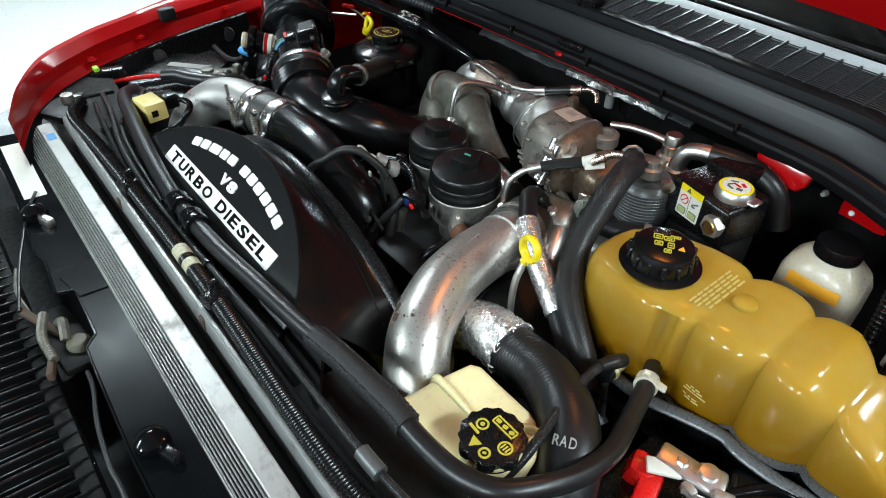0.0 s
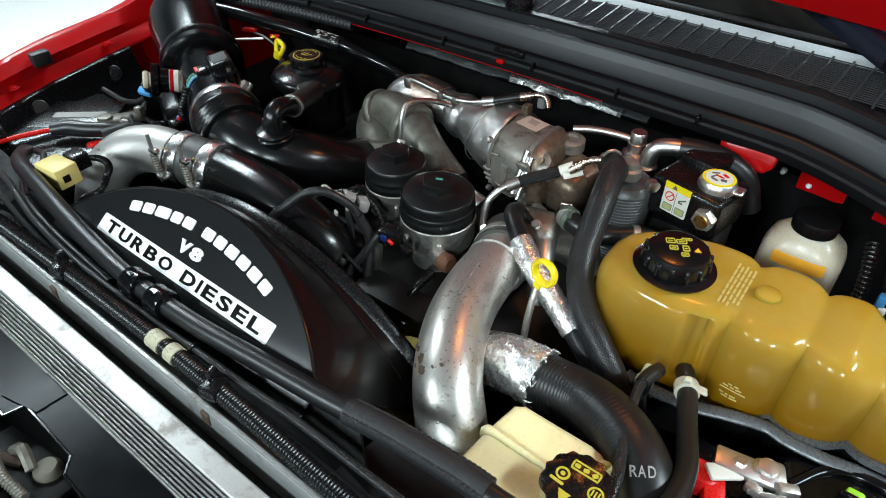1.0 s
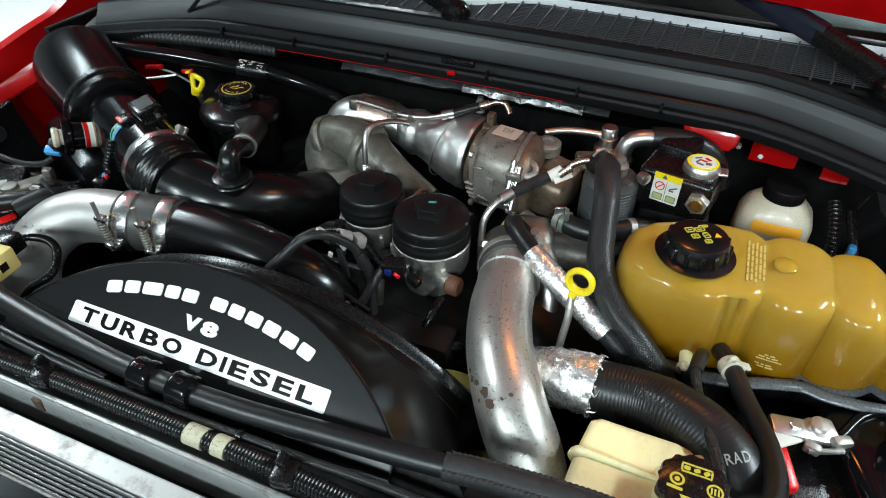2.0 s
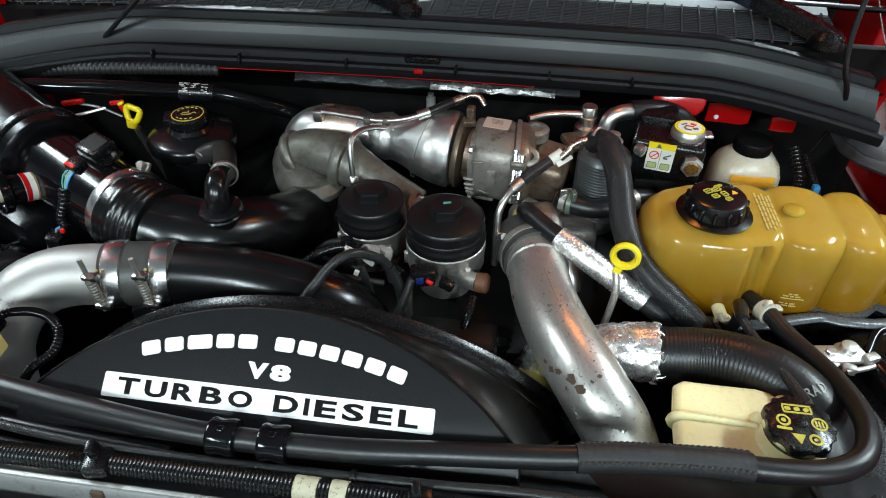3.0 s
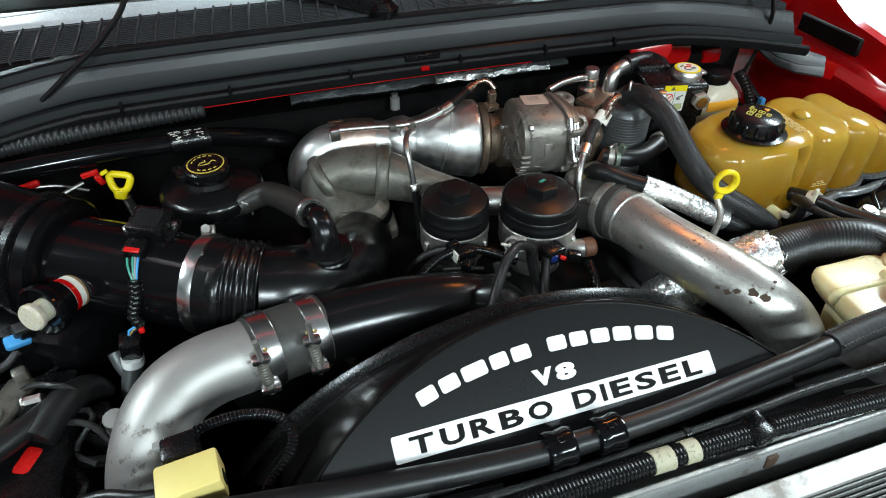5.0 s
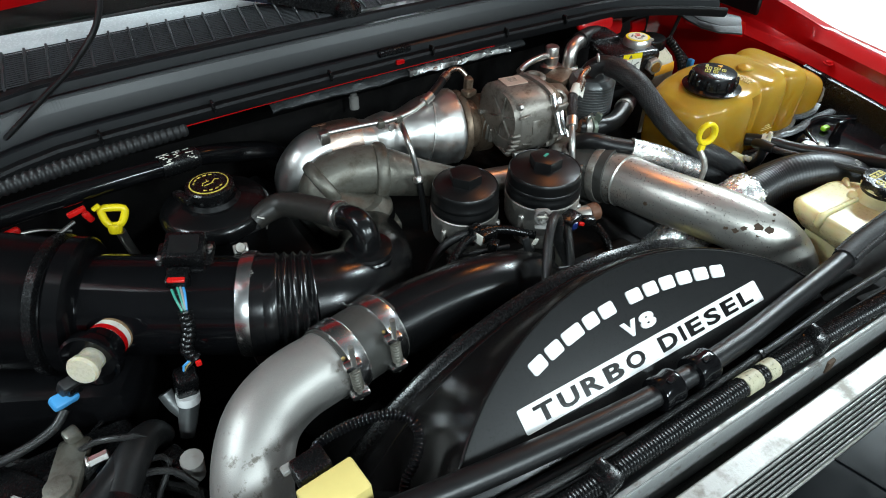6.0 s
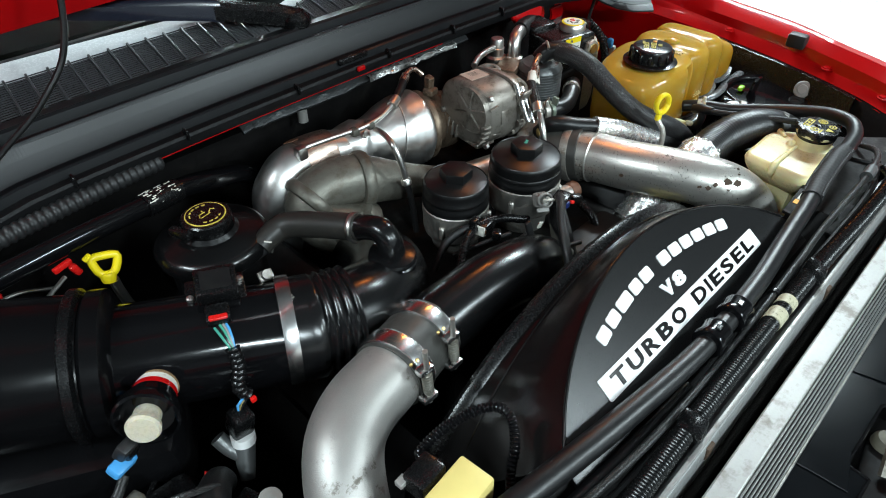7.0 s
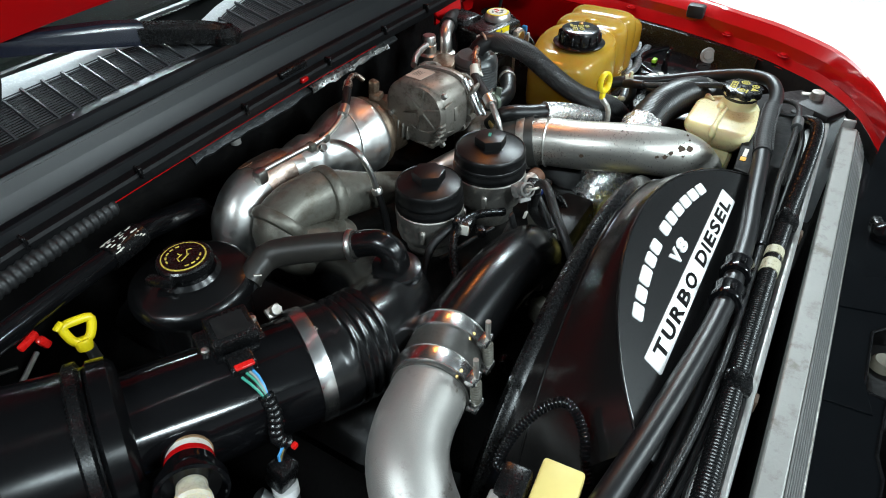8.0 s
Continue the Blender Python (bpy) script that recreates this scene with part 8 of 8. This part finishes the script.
part("screw", lathe([(0.0, 0), (0.005, 0), (0.005, 0.003), (0, 0.004)], axis((-0.090, -0.083, 1.062), (-0.09, -0.2, 1.2)), 12), M_STEEL, vl)

vx = thing("valley_cables", (-0.12, -0.10, 1.0), "black cables and plugs crossing below the filters", "wiring loom")
for pts, r_, m_ in (([(-0.24, -0.075, 1.06), (-0.20, -0.085, 1.085), (-0.16, -0.095, 1.092), (-0.12, -0.085, 1.088), (-0.07, -0.07, 1.07)], 0.0045, M_WEAVE),
                    ([(-0.05, -0.13, 1.05), (-0.035, -0.10, 1.085), (-0.028, -0.085, 1.10), (-0.01, -0.07, 1.10)], 0.0055, M_WEAVE),
                    ([(0.03, -0.12, 1.02), (0.04, -0.10, 1.05), (0.045, -0.07, 1.06)], 0.006, M_BLACK),
                    ([(-0.20, -0.11, 1.05), (-0.15, -0.12, 1.07), (-0.09, -0.118, 1.075), (-0.03, -0.125, 1.06)], 0.003, M_RUBBER),
                    ([(-0.17, -0.02, 1.06), (-0.13, -0.045, 1.075), (-0.10, -0.06, 1.08)], 0.0028, M_FLAP)):
    part("cable", tube(pts, r_, 10, 0.006), m_, vx)
for x_, y_, z_, r_ in ((-0.155, -0.094, 1.094, 15), (-0.118, -0.05, 1.082, 40), (0.012, -0.082, 1.09, -20), (-0.085, -0.118, 1.078, 0)):
    part("connector", rbox((0.018, 0.012, 0.012), pose(x_, y_, z_, 0, 10, r_), 0.0025), M_BLACK, vx)
part("white_tie", rbox((0.006, 0.003, 0.010), pose(-0.094, -0.10, 1.112, 10, 20, 0), 0.0008, 1), M_LABEL, vx, "pale cable tie")
part("bolt_head", lathe([(0.0, 0), (0.005, 0), (0.005, 0.004), (0, 0.005)], axis((-0.06, -0.128, 1.062), (-0.06, -0.25, 1.2)), 12), M_STEEL, vx)

lf = thing("left_looms", (-0.6, -0.15, 1.0), "tangle of black looms beside the battery", "wiring loom")
random.seed(11)
for k in range(7):
    x0, y0 = random.uniform(-0.66, -0.52), random.uniform(-0.24, -0.10)
    pts = [(x0 + random.uniform(-0.05, 0.05) * j, y0 + 0.03 * j * random.choice((-1, 1)), 1.05 + random.uniform(-0.02, 0.025)) for j in range(4)]
    part("cable", tube(pts, random.choice((0.003, 0.004, 0.006)), 8, 0.01), random.choice((M_RUBBER, M_WEAVE, M_BLACK)), lf)
part("connector", rbox((0.02, 0.03, 0.016), pose(-0.545, -0.125, 1.05, 0, 0, 20), 0.003), M_BLACK, lf)
part("pale_loom", tube([(-0.60, -0.13, 1.055), (-0.575, -0.135, 1.068), (-0.55, -0.145, 1.066), (-0.535, -0.16, 1.05)], 0.0035, 8), M_WEAVE, lf)

# right-hand ends: upright looms and washer filler by the corner
rl2 = thing("corner_loom", (0.52, 0.2, 1.0), "black corrugated loom with blue and white plugs by the bottle", "wiring loom")
part("conduit", tube([(0.50, 0.18, 1.02), (0.497, 0.185, 1.07), (0.492, 0.20, 1.11), (0.485, 0.23, 1.135)], 0.0075, 12, rib=0.0011, pitch=0.006), M_BLACK, rl2)
part("plug", rbox((0.010, 0.012, 0.02), at(0.518, 0.19, 1.09), 0.003), M_BLUE, rl2)
part("plug", rbox((0.010, 0.012, 0.03), at(0.522, 0.185, 1.07), 0.003), M_LABEL, rl2)
part("branch", tube([(0.53, 0.16, 1.04), (0.525, 0.19, 1.08), (0.51, 0.24, 1.12)], 0.006, 10), M_BLACK, rl2)

fz = thing("fuse_box", (0.57, -0.11, 0.95), "black fuse box with clear lid edge and lime tab", "fuse box")
part("case", rbox((0.14, 0.17, 0.10), pose(0.575, -0.12, 1.014, 0, 0, 20), 0.015, 3), M_GLOSS, fz)
part("lid_edge", tube([(0.50, -0.10, 1.060), (0.53, -0.06, 1.064), (0.58, -0.055, 1.066), (0.64, -0.085, 1.064)], 0.006, 10), M_GLOSS, fz)
part("lime_tab", rbox((0.016, 0.010, 0.008), at(0.550, -0.081, 1.0695), 0.003), M_LIME, fz)
# added plate that hides the lime tab when seen from the front
part("tab_blocker", rbox((0.030, 0.006, 0.036), pose(0.548, -0.104, 1.079, 8, 0, 0), 0.002), M_GLOSS, fz)
fz2 = thing("fuse_box", (-0.80, -0.22, 0.95), "black box with lime tab in the bay corner", "fuse box")
part("case", rbox((0.12, 0.16, 0.10), pose(-0.735, -0.20, 1.02, 0, 0, -15), 0.015, 3), M_BLACK, fz2)
part("tab_clip", rbox((0.024, 0.060, 0.040), pose(-0.724, -0.282, 1.080, 0, 0, -15), 0.005), M_BLACK, fz2)
part("lime_tab", rbox((0.017, 0.011, 0.009), at(-0.721, -0.3008, 1.1050), 0.003), M_LIME, fz2)
for s in (-1, 1):
    hl = thing("headlamp_back", (CX + s * 0.5, -0.42, 0.8), "headlamp housing with bright reflector edge at the bay corner", "headlamp", "headlamps")
    part("housing", rbox((0.11, 0.12, 0.22), pose(FX + s * 0.575, -0.425, 0.982, 0, 0, -s * 35), 0.025, 3), M_LEDGE, hl, "pale housing")
    part("top_cover", rbox((0.07, 0.06, 0.014), pose(FX + s * 0.53, -0.392, 1.092, 0, 0, -s * 30), 0.004), M_FLAP, hl)
    part("adjuster", join(lathe([(0.0, 0), (0.011, 0), (0.010, 0.012), (0, 0.013)], at(FX + s * 0.545, -0.375, 1.099), 16), rbox((0.012, 0.03, 0.012), pose(FX + s * 0.56, -0.365, 1.094, 0, 0, s * 20), 0.003)), M_ALUD, hl)
